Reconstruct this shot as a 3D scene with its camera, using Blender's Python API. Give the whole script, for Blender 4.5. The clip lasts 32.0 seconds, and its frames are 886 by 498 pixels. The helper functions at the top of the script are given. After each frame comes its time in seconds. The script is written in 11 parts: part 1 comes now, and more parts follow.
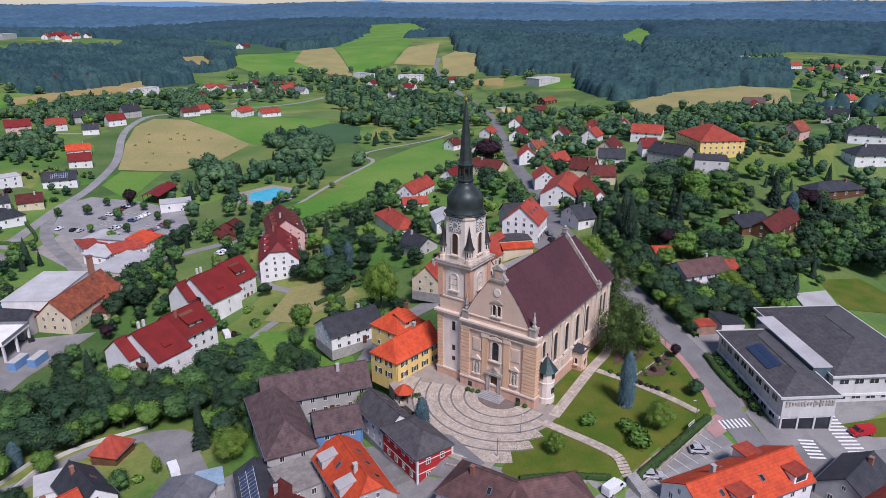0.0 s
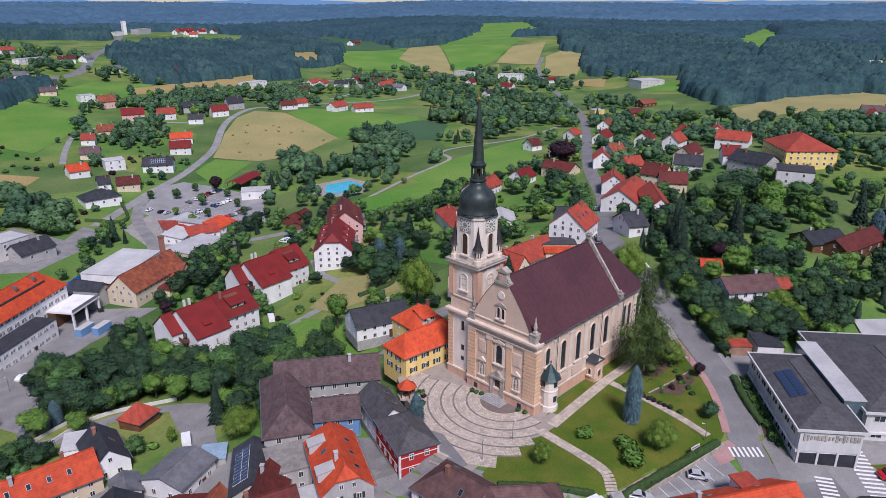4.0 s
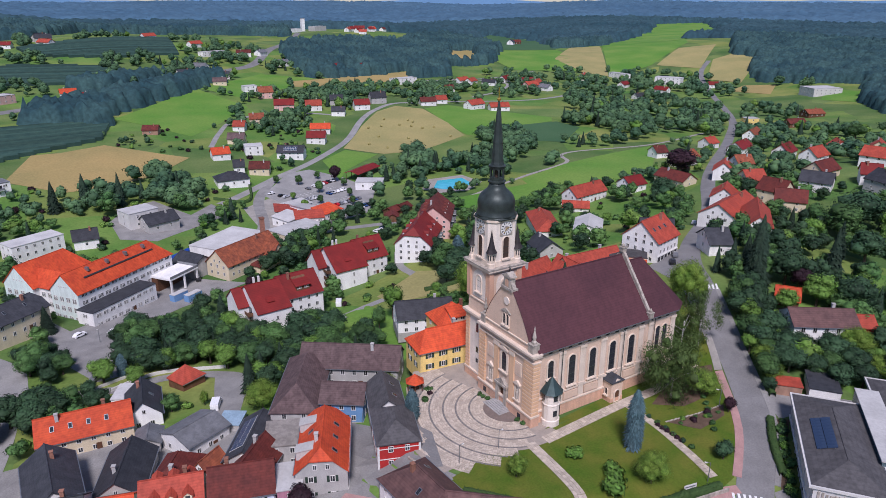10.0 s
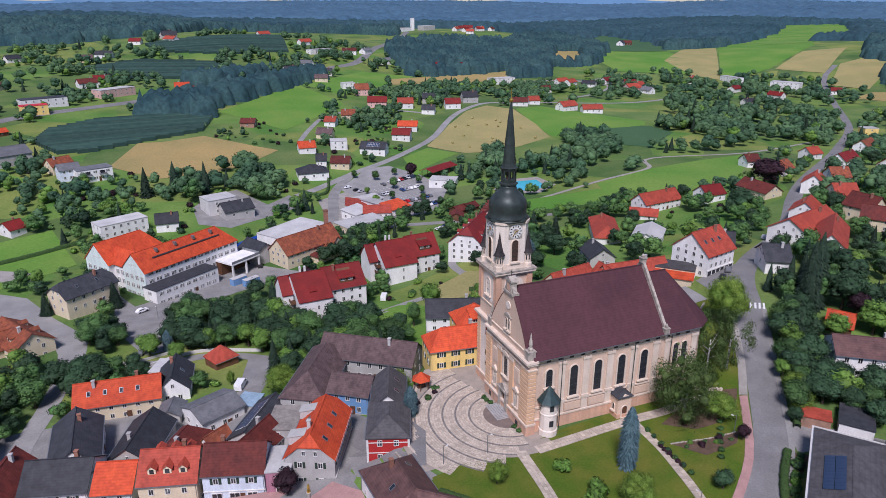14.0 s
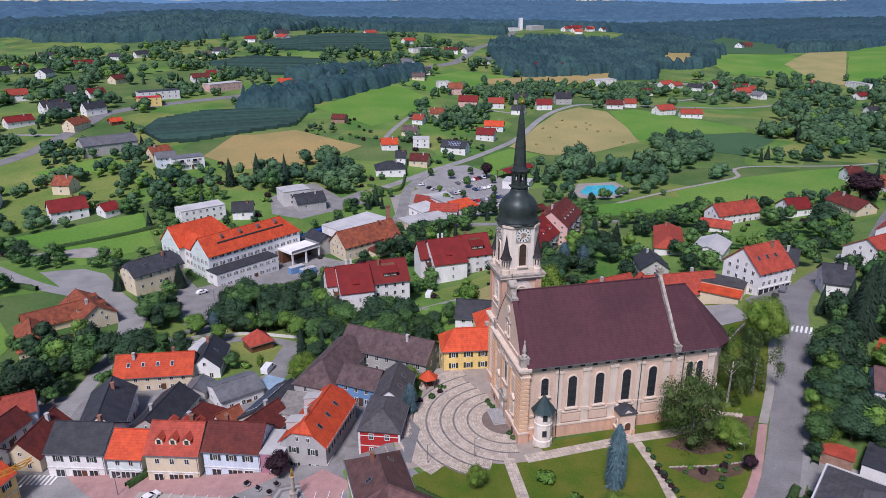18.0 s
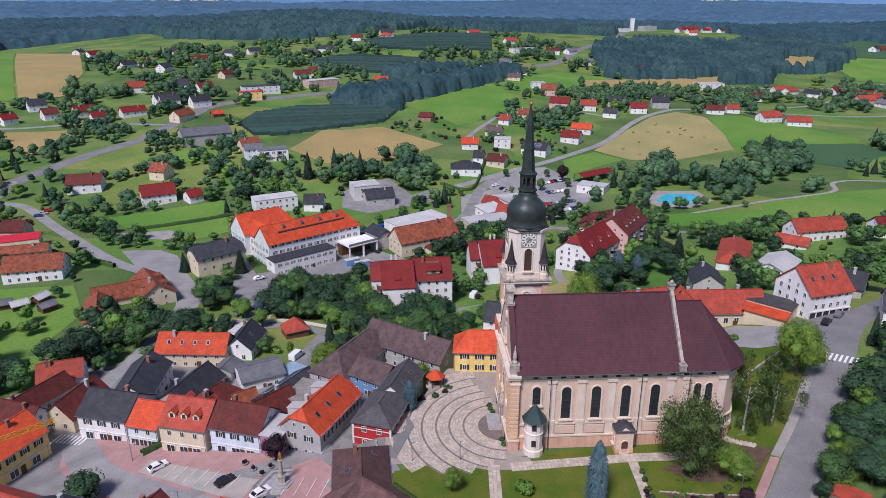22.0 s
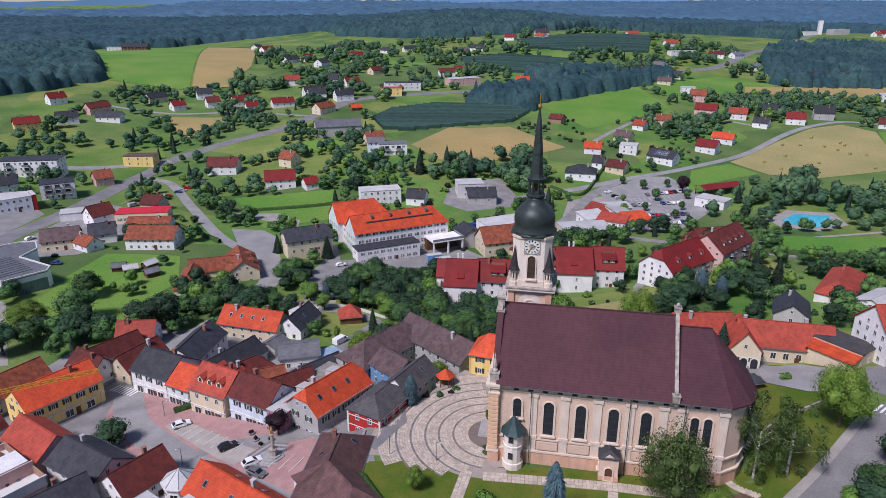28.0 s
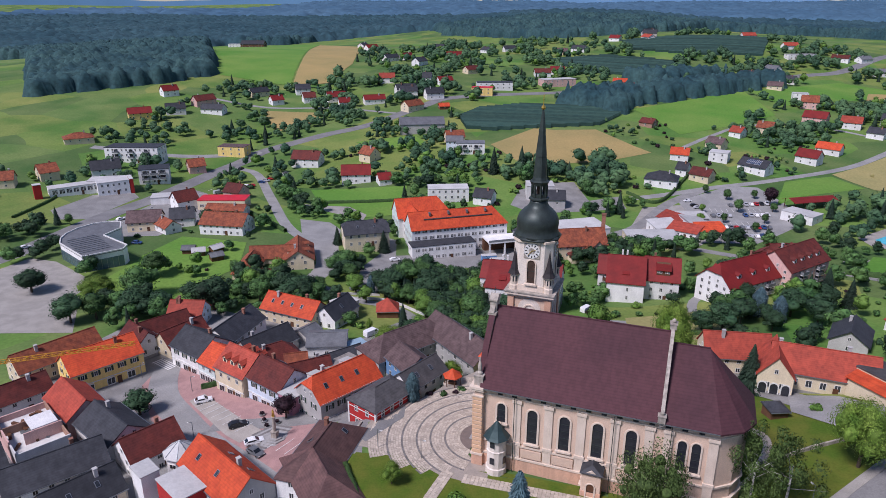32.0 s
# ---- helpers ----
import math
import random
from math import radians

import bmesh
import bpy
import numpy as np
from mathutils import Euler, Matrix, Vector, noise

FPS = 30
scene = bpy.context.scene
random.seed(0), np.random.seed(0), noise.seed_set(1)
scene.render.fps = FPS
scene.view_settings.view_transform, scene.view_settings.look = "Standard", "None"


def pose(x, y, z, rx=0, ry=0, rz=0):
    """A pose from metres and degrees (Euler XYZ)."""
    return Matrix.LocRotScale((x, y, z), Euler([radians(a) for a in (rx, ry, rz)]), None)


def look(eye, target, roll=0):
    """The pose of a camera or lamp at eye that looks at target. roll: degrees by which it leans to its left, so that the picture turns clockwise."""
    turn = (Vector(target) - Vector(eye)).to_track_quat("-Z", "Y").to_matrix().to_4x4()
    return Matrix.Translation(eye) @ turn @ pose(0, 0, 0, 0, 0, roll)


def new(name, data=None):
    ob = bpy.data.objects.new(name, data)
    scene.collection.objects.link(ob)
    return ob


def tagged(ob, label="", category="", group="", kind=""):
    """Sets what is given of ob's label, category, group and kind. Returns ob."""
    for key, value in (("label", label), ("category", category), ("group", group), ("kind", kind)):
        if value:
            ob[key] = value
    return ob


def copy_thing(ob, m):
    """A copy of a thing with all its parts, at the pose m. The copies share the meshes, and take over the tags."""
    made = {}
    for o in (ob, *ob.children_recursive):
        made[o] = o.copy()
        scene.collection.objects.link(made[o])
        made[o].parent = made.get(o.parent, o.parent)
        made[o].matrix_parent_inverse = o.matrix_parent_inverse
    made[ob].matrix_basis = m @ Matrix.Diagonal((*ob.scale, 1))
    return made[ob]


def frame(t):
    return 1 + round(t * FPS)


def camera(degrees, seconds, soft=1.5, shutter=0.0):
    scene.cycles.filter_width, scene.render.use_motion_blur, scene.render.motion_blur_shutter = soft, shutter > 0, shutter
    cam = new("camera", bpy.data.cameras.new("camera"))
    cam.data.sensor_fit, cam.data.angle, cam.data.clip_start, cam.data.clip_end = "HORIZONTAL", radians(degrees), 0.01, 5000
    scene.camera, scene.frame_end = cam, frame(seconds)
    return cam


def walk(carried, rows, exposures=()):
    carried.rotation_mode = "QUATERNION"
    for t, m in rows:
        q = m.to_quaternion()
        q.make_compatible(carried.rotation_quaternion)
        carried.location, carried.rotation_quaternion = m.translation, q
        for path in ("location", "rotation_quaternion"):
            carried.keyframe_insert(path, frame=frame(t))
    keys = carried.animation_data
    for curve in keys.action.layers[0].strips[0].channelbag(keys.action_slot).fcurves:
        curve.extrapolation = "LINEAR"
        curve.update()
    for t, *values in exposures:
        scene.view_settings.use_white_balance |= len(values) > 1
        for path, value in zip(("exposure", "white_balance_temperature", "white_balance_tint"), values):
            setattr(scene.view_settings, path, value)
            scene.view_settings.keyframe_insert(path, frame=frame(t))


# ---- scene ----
cam = camera(65.8, 32.0, soft=0.85)
# seconds, place in metres, turn, pitch and roll in degrees
ROWS = [
    (0, -119.20, -45.67, 82.08, -59.61, -19.96, 0.13),
    (1, -116.54, -50.06, 82.12, -57.27, -19.99, 0.09),
    (2, -113.69, -54.37, 82.13, -54.92, -20.02, 0.06),
    (3, -110.65, -58.57, 82.12, -52.56, -20.04, 0.03),
    (4, -107.44, -62.64, 82.10, -50.19, -20.05, 0.00),
    (5, -104.05, -66.55, 82.07, -47.83, -20.06, -0.01),
    (6, -100.50, -70.29, 82.03, -45.46, -20.07, -0.03),
    (7, -96.79, -73.87, 82.00, -43.10, -20.07, -0.03),
    (8, -92.93, -77.28, 81.96, -40.74, -20.08, -0.04),
    (9, -88.93, -80.52, 81.93, -38.38, -20.08, -0.04),
    (10, -84.81, -83.59, 81.91, -36.02, -20.09, -0.03),
    (11, -80.56, -86.50, 81.89, -33.66, -20.09, -0.03),
    (12, -76.20, -89.24, 81.87, -31.29, -20.10, -0.02),
    (13, -71.73, -91.80, 81.86, -28.93, -20.10, -0.01),
    (14, -67.16, -94.19, 81.86, -26.56, -20.11, -0.00),
    (15, -62.50, -96.39, 81.86, -24.19, -20.11, 0.01),
    (16, -57.76, -98.41, 81.87, -21.82, -20.12, 0.02),
    (17, -52.95, -100.22, 81.87, -19.45, -20.13, 0.03),
    (18, -48.06, -101.83, 81.88, -17.08, -20.13, 0.04),
    (19, -43.11, -103.23, 81.88, -14.72, -20.14, 0.04),
    (20, -38.10, -104.41, 81.88, -12.36, -20.14, 0.04),
    (21, -33.05, -105.37, 81.88, -10.00, -20.14, 0.05),
    (22, -27.95, -106.12, 81.87, -7.64, -20.14, 0.04),
    (23, -22.82, -106.64, 81.85, -5.28, -20.14, 0.04),
    (24, -17.67, -106.95, 81.83, -2.92, -20.14, 0.04),
    (25, -12.50, -107.06, 81.80, -0.55, -20.14, 0.03),
    (26, -7.32, -106.96, 81.76, 1.81, -20.14, 0.02),
    (27, -2.15, -106.66, 81.72, 4.19, -20.13, 0.01),
    (28, 3.01, -106.18, 81.67, 6.56, -20.13, 0.00),
    (29, 8.13, -105.50, 81.63, 8.93, -20.13, -0.01),
    (30, 13.20, -104.63, 81.58, 11.31, -20.13, -0.01),
    (31, 18.20, -103.54, 81.54, 13.66, -20.13, -0.01),
    (32, 23.11, -102.21, 81.52, 15.99, -20.14, -0.01),
]
walk(cam, [(t, pose(x, y, z, 90 + pitch, roll, turn)) for t, x, y, z, turn, pitch, roll in ROWS], [(0, 0.34, 5940, 26), (32, 0.34, 5940, 26)])

# ---- sky and sun: bright overcast, the sun a wide soft disc behind the camera ----
SUN_UP, SUN_ROUND = radians(52), radians(215)
world = bpy.data.worlds.new("world")
scene.world = world
world.use_nodes = True
wn = world.node_tree
wn.nodes.clear()
w_out = wn.nodes.new("ShaderNodeOutputWorld")
w_bg = wn.nodes.new("ShaderNodeBackground")
w_sky = wn.nodes.new("ShaderNodeTexSky")
w_sky.sky_type = "NISHITA"
w_sky.sun_disc = False
w_sky.sun_elevation, w_sky.sun_rotation = SUN_UP, SUN_ROUND
w_sky.air_density, w_sky.dust_density, w_sky.ozone_density = 1.0, 0.3, 2.2
w_bg.inputs["Strength"].default_value = 0.071
wn.links.new(w_sky.outputs[0], w_bg.inputs["Color"])
wn.links.new(w_bg.outputs[0], w_out.inputs["Surface"])
sun_data = bpy.data.lights.new("sun", "SUN")
sun_data.energy, sun_data.angle, sun_data.color = 3.2, radians(14), (1.0, 0.95, 0.87)
sun = new("sun", sun_data)
# the lamp shines along its own -z; it stands on the sky's sun side
sun_dir = Vector((math.sin(SUN_ROUND) * math.cos(SUN_UP), math.cos(SUN_ROUND) * math.cos(SUN_UP), math.sin(SUN_UP)))
sun.matrix_world = look(sun_dir * 200, (0, 0, 0))

# ---- materials ----
def mat(name, col, col2=None, rough=0.85, scale=0.6, fine=9.0, bump=0.15, metal=0.0, rand=0.0, rows=None, island=0.0, spec=0.25, dirt=0.0, grain=0.16):
    """A surface of two colours mixed by a broad and a fine noise. rows: (axis, metres, darkening) of courses; rand: each thing's own lightness."""
    m = bpy.data.materials.new(name)
    m.use_nodes = True
    nt = m.node_tree
    n, l = nt.nodes, nt.links
    b = n["Principled BSDF"]
    b.inputs["Roughness"].default_value = rough
    b.inputs["Metallic"].default_value = metal
    b.inputs["Specular IOR Level"].default_value = spec
    tc = n.new("ShaderNodeTexCoord")
    big, small = n.new("ShaderNodeTexNoise"), n.new("ShaderNodeTexNoise")
    big.inputs["Scale"].default_value, big.inputs["Detail"].default_value = scale, 6
    small.inputs["Scale"].default_value, small.inputs["Detail"].default_value = fine, 3
    l.new(tc.outputs["Object"], big.inputs["Vector"])
    l.new(tc.outputs["Object"], small.inputs["Vector"])
    ramp = n.new("ShaderNodeMapRange")
    ramp.inputs[1].default_value, ramp.inputs[2].default_value = 0.35, 0.65
    l.new(big.outputs["Fac"], ramp.inputs[0])
    mix = n.new("ShaderNodeMix")
    mix.data_type = "RGBA"
    c2 = col2 or tuple(c * 0.78 for c in col)
    mix.inputs[6].default_value, mix.inputs[7].default_value = (*col, 1), (*c2, 1)
    l.new(ramp.outputs[0], mix.inputs[0])
    # fine grain and each thing's own tone, as one factor on the value
    val = n.new("ShaderNodeMapRange")
    val.inputs[1].default_value, val.inputs[2].default_value, val.inputs[3].default_value, val.inputs[4].default_value = 0.25, 0.75, 1 - grain, 1 + grain
    l.new(small.outputs["Fac"], val.inputs[0])
    last = val.outputs[0]

    def times(a, out):
        k = n.new("ShaderNodeMath")
        k.operation = "MULTIPLY"
        l.new(a, k.inputs[0])
        l.new(out, k.inputs[1])
        return k.outputs[0]

    def spread(out, amount):
        k = n.new("ShaderNodeMapRange")
        k.inputs[3].default_value, k.inputs[4].default_value = 1 - amount, 1 + amount
        l.new(out, k.inputs[0])
        return k.outputs[0]
    if rand:
        last = times(last, spread(n.new("ShaderNodeObjectInfo").outputs["Random"], rand))
    if island:
        last = times(last, spread(n.new("ShaderNodeNewGeometry").outputs["Random Per Island"], island))
    if dirt:
        streak = n.new("ShaderNodeTexNoise")
        streak.inputs["Scale"].default_value = 1.0
        mp = n.new("ShaderNodeMapping")
        mp.inputs["Scale"].default_value = (1.3, 1.3, 0.12)
        l.new(tc.outputs["Object"], mp.inputs[0])
        l.new(mp.outputs[0], streak.inputs["Vector"])
        k = n.new("ShaderNodeMapRange")
        k.inputs[1].default_value, k.inputs[2].default_value, k.inputs[3].default_value, k.inputs[4].default_value = 0.42, 0.62, 1.0, 1 - dirt
        l.new(streak.outputs["Fac"], k.inputs[0])
        last = times(last, k.outputs[0])
    if rows:
        axis, step, dark = rows
        sep = n.new("ShaderNodeSeparateXYZ")
        l.new(tc.outputs["Object"], sep.inputs[0])
        q = n.new("ShaderNodeMath")
        q.operation = "MULTIPLY"
        l.new(sep.outputs["XYZ".index(axis)], q.inputs[0])
        q.inputs[1].default_value = 1 / step
        fr = n.new("ShaderNodeMath")
        fr.operation = "FRACT"
        l.new(q.outputs[0], fr.inputs[0])
        k = n.new("ShaderNodeMapRange")
        k.inputs[1].default_value, k.inputs[2].default_value, k.inputs[3].default_value, k.inputs[4].default_value = 0.0, 0.45, 1 - dark, 1.0
        l.new(fr.outputs[0], k.inputs[0])
        last = times(last, k.outputs[0])
    hsv = n.new("ShaderNodeHueSaturation")
    l.new(mix.outputs[2], hsv.inputs["Color"])
    l.new(last, hsv.inputs["Value"])
    l.new(hsv.outputs[0], b.inputs["Base Color"])
    if bump:
        bp = n.new("ShaderNodeBump")
        bp.inputs["Strength"].default_value, bp.inputs["Distance"].default_value = bump, 0.08
        l.new(small.outputs["Fac"], bp.inputs["Height"])
        l.new(bp.outputs[0], b.inputs["Normal"])
    return m


ROOF = {
    "orange": mat("tiles_orange", (0.62, 0.088, 0.028), (0.49, 0.064, 0.024), 0.7, 0.35, 16, 0.3, rand=0.12, rows=("Z", 0.33, 0.16), dirt=0.19, grain=0.13),
    "red": mat("tiles_red", (0.42, 0.072, 0.042), (0.31, 0.055, 0.034), 0.7, 0.35, 16, 0.3, rand=0.14, rows=("Z", 0.33, 0.16), dirt=0.20, grain=0.13),
    "crimson": mat("tiles_crimson", (0.215, 0.021, 0.018), (0.16, 0.017, 0.015), 0.6, 0.3, 16, 0.3, rand=0.1, rows=("Z", 0.33, 0.16), dirt=0.08, grain=0.08),
    "maroon": mat("tiles_maroon", (0.15, 0.032, 0.024), (0.10, 0.024, 0.02), 0.75, 0.4, 16, 0.3, rand=0.18, rows=("Z", 0.33, 0.18), dirt=0.22, grain=0.13),
    "brown": mat("tiles_brown", (0.155, 0.103, 0.100), (0.105, 0.069, 0.069), 0.8, 0.5, 16, 0.35, rand=0.14, rows=("Z", 0.3, 0.2), dirt=0.25, grain=0.13),
    "rust": mat("tiles_rust", (0.33, 0.095, 0.045), (0.20, 0.06, 0.035), 0.8, 0.6, 16, 0.35, rand=0.12, rows=("Z", 0.33, 0.18), dirt=0.27, grain=0.13),
    "slate": mat("tiles_slate", (0.052, 0.054, 0.062), (0.035, 0.037, 0.043), 0.6, 0.5, 16, 0.25, rand=0.2, rows=("Z", 0.3, 0.15), dirt=0.19, grain=0.13),
    "umber": mat("tiles_umber", (0.150, 0.080, 0.072), (0.100, 0.055, 0.052), 0.75, 0.5, 16, 0.3, rand=0.1, rows=("Z", 0.3, 0.18), dirt=0.16, grain=0.1),
    "graphite": mat("tiles_graphite", (0.096, 0.092, 0.095), (0.070, 0.067, 0.069), 0.7, 0.5, 16, 0.25, rand=0.15, rows=("Z", 0.3, 0.15), dirt=0.21, grain=0.13),
    "grey": mat("sheet_grey", (0.16, 0.165, 0.175), (0.12, 0.123, 0.13), 0.55, 0.3, 5, 0.1, rand=0.2, dirt=0.19, grain=0.13),
    "light": mat("membrane_light", (0.50, 0.495, 0.48), (0.40, 0.395, 0.385), 0.7, 0.15, 3, 0.1, rand=0.12, dirt=0.07, grain=0.08),
    "scarlet": mat("sheet_scarlet", (0.60, 0.02, 0.03), (0.5, 0.02, 0.03), 0.45, 0.2, 3, 0.05, rand=0.05),
}
ROOF["paleblue"] = mat("sheet_paleblue", (0.30, 0.42, 0.52), (0.25, 0.36, 0.45), 0.5, 0.3, 5, 0.1, dirt=0.15)
ROOF["gravel"] = mat("roof_gravel", (0.29, 0.265, 0.24), (0.22, 0.20, 0.18), 0.9, 0.3, 8, 0.3, dirt=0.2)
ROOF_SAY = {"paleblue": "pale blue sheet", "gravel": "gravelled flat", "orange": "orange tiled", "red": "red tiled", "crimson": "dark red tiled", "maroon": "maroon tiled", "brown": "weathered brown tiled", "rust": "old rust-red tiled", "slate": "dark slate-grey", "umber": "reddish-brown tiled", "graphite": "graphite-grey tiled", "grey": "grey sheet-metal", "light": "pale flat", "scarlet": "bright red metal"}
WALL = {
    "white": mat("render_white", (0.80, 0.79, 0.77), (0.68, 0.67, 0.65), 0.9, 0.25, 7, 0.08, rand=0.08, dirt=0.05),
    "cream": mat("render_cream", (0.70, 0.60, 0.42), (0.60, 0.51, 0.36), 0.9, 0.25, 7, 0.08, rand=0.08, dirt=0.05),
    "yellow": mat("render_yellow", (0.82, 0.61, 0.22), (0.74, 0.54, 0.19), 0.9, 0.25, 7, 0.08, rand=0.06, dirt=0.1),
    "pink": mat("render_pink", (0.66, 0.42, 0.37), (0.57, 0.36, 0.32), 0.9, 0.25, 7, 0.08, rand=0.08, dirt=0.1),
    "mauve": mat("render_mauve", (0.42, 0.20, 0.26), (0.36, 0.17, 0.22), 0.9, 0.25, 7, 0.08, dirt=0.1),
    "red": mat("render_red", (0.45, 0.035, 0.03), (0.37, 0.03, 0.028), 0.9, 0.3, 7, 0.08, dirt=0.05),
    "grey": mat("render_grey", (0.46, 0.45, 0.43), (0.38, 0.37, 0.355), 0.9, 0.25, 7, 0.1, rand=0.1, dirt=0.05),
    "mint": mat("render_mint", (0.66, 0.75, 0.72), (0.58, 0.66, 0.63), 0.9, 0.25, 7, 0.08, dirt=0.1),
    "blue": mat("render_blue", (0.16, 0.30, 0.52), (0.13, 0.26, 0.45), 0.9, 0.25, 7, 0.08, dirt=0.05),
    "paleblue": mat("render_paleblue", (0.64, 0.72, 0.80), (0.56, 0.63, 0.70), 0.9, 0.25, 7, 0.08, dirt=0.1),
    "brick": mat("brick_dull", (0.40, 0.24, 0.17), (0.30, 0.18, 0.13), 0.9, 0.8, 9, 0.2, rows=("Z", 0.25, 0.15), dirt=0.1),
    "wood": mat("boards_brown", (0.17, 0.08, 0.045), (0.11, 0.055, 0.03), 0.8, 0.7, 9, 0.2, rand=0.2, rows=("Z", 0.2, 0.3)),
    "concrete": mat("concrete", (0.60, 0.585, 0.56), (0.53, 0.52, 0.50), 0.9, 0.3, 8, 0.1, rand=0.06, dirt=0.07),
    "glass": mat("curtain_glass", (0.10, 0.16, 0.18), (0.07, 0.11, 0.13), 0.15, 0.3, 4, 0.0, spec=0.6),
}
M_PANE = mat("window_glass", (0.018, 0.022, 0.028), (0.05, 0.055, 0.06), 0.12, 0.8, 2, 0.0, spec=0.6, rand=0.5)
M_PLINTH = mat("plinth_render", (0.36, 0.345, 0.325), (0.27, 0.26, 0.245), 0.9, 0.8, 9, 0.15, rand=0.12)
M_FRAME = mat("window_white", (0.72, 0.71, 0.68), None, 0.6, 2, 20, 0.02)
M_RAIL = mat("railing_grey", (0.22, 0.23, 0.24), None, 0.5, 1, 8, 0.05)
M_SHUT = mat("shutter_green", (0.035, 0.06, 0.045), None, 0.7, 2, 20, 0.1, rows=("Z", 0.12, 0.4))
M_DOOR = mat("door_wood", (0.12, 0.055, 0.03), None, 0.6, 2, 15, 0.1)
M_CHIM = mat("chimney_brick", (0.33, 0.15, 0.10), (0.24, 0.12, 0.085), 0.9, 2, 12, 0.3, rand=0.2, rows=("Z", 0.2, 0.25))
M_METAL = mat("zinc", (0.30, 0.32, 0.34), None, 0.4, 1, 8, 0.05, metal=0.7)
M_SOLAR = mat("solar_panel", (0.022, 0.040, 0.085), (0.030, 0.050, 0.095), 0.35, 0.5, 3, 0.0, spec=0.6)
M_ASPHALT = mat("asphalt", (0.265, 0.26, 0.25), (0.20, 0.196, 0.19), 0.9, 0.2, 3, 0.15)
M_LANE = mat("asphalt_main", (0.30, 0.296, 0.285), (0.235, 0.232, 0.225), 0.9, 0.16, 3, 0.15)
M_ROAD = mat("asphalt_road", (0.215, 0.212, 0.21), (0.165, 0.163, 0.162), 0.9, 0.16, 3, 0.15)
M_GRAVEL = mat("gravel", (0.34, 0.32, 0.29), (0.27, 0.255, 0.23), 0.95, 0.3, 6, 0.3)
M_REDPAVE = mat("red_paving", (0.42, 0.25, 0.23), (0.34, 0.205, 0.19), 0.9, 0.5, 6, 0.2)
M_BAY = mat("bay_paving", (0.40, 0.365, 0.32), (0.33, 0.30, 0.265), 0.9, 0.4, 6, 0.2)
M_KERB = mat("kerb_granite", (0.36, 0.35, 0.34), None, 0.85, 1, 12, 0.1)
M_LINE = mat("road_paint", (0.78, 0.78, 0.76), (0.66, 0.66, 0.65), 0.7, 2, 12, 0.05)
M_LAWN = mat("lawn", (0.060, 0.112, 0.008), (0.118, 0.130, 0.018), 0.95, 0.16, 2.5, 0.4)
M_GRASS = mat("rough_grass", (0.072, 0.150, 0.032), (0.150, 0.205, 0.058), 0.95, 0.035, 0.9, 0.5)


def parcels(m, scale, tones):
    """Splits a grassy surface into irregular plots, each mown, lush or dry in its own tone."""
    n, l = m.node_tree.nodes, m.node_tree.links
    b = n["Principled BSDF"]
    old = b.inputs["Base Color"].links[0].from_socket
    tc, cell, warp, add = n.new("ShaderNodeTexCoord"), n.new("ShaderNodeTexVoronoi"), n.new("ShaderNodeTexNoise"), n.new("ShaderNodeVectorMath")
    warp.inputs["Scale"].default_value = 0.02
    add.operation = "MULTIPLY_ADD"
    add.inputs[1].default_value = (14, 14, 0)
    l.new(tc.outputs["Object"], warp.inputs["Vector"])
    l.new(warp.outputs["Color"], add.inputs[0])
    l.new(tc.outputs["Object"], add.inputs[2])
    cell.inputs["Scale"].default_value = scale
    l.new(add.outputs[0], cell.inputs["Vector"])
    sep = n.new("ShaderNodeSeparateColor")
    l.new(cell.outputs["Color"], sep.inputs[0])
    ramp = n.new("ShaderNodeValToRGB")
    ramp.color_ramp.interpolation = "CONSTANT"
    while len(ramp.color_ramp.elements) < len(tones):
        ramp.color_ramp.elements.new(0.5)
    for k, (e, t) in enumerate(zip(ramp.color_ramp.elements, tones)):
        e.position, e.color = k / len(tones), (*t, 1)
    l.new(sep.outputs[0], ramp.inputs[0])
    mul = n.new("ShaderNodeMix")
    mul.data_type, mul.blend_type = "RGBA", "MULTIPLY"
    mul.inputs[0].default_value = 1.0
    l.new(old, mul.inputs[6])
    l.new(ramp.outputs[0], mul.inputs[7])
    l.new(mul.outputs[2], b.inputs["Base Color"])


parcels(M_GRASS, 0.022, ((0.80, 0.84, 0.90), (1.0, 1.0, 1.0), (0.92, 1.12, 0.85), (0.72, 0.78, 0.85), (1.25, 1.12, 1.0), (0.95, 1.0, 1.0), (1.05, 1.10, 0.9), (1.45, 1.18, 1.1)))
M_BRIGHT = mat("meadow_green", (0.082, 0.215, 0.026), (0.150, 0.255, 0.045), 0.95, 0.02, 0.8, 0.4)
M_HAY = mat("mown_hay", (0.335, 0.285, 0.115), (0.26, 0.245, 0.095), 0.95, 0.03, 0.9, 0.4)
M_WHEAT = mat("ripe_wheat", (0.37, 0.27, 0.105), (0.29, 0.235, 0.09), 0.95, 0.025, 0.9, 0.4)
M_CROP = mat("maize_crop", (0.040, 0.105, 0.042), (0.055, 0.12, 0.05), 0.95, 0.02, 1.2, 0.5)
M_SOIL = mat("planting_soil", (0.13, 0.085, 0.06), (0.09, 0.06, 0.04), 0.95, 0.7, 8, 0.4)
M_STONE = mat("plaza_stone", (0.49, 0.42, 0.345), (0.41, 0.35, 0.285), 0.9, 0.35, 4, 0.25, island=0.17)
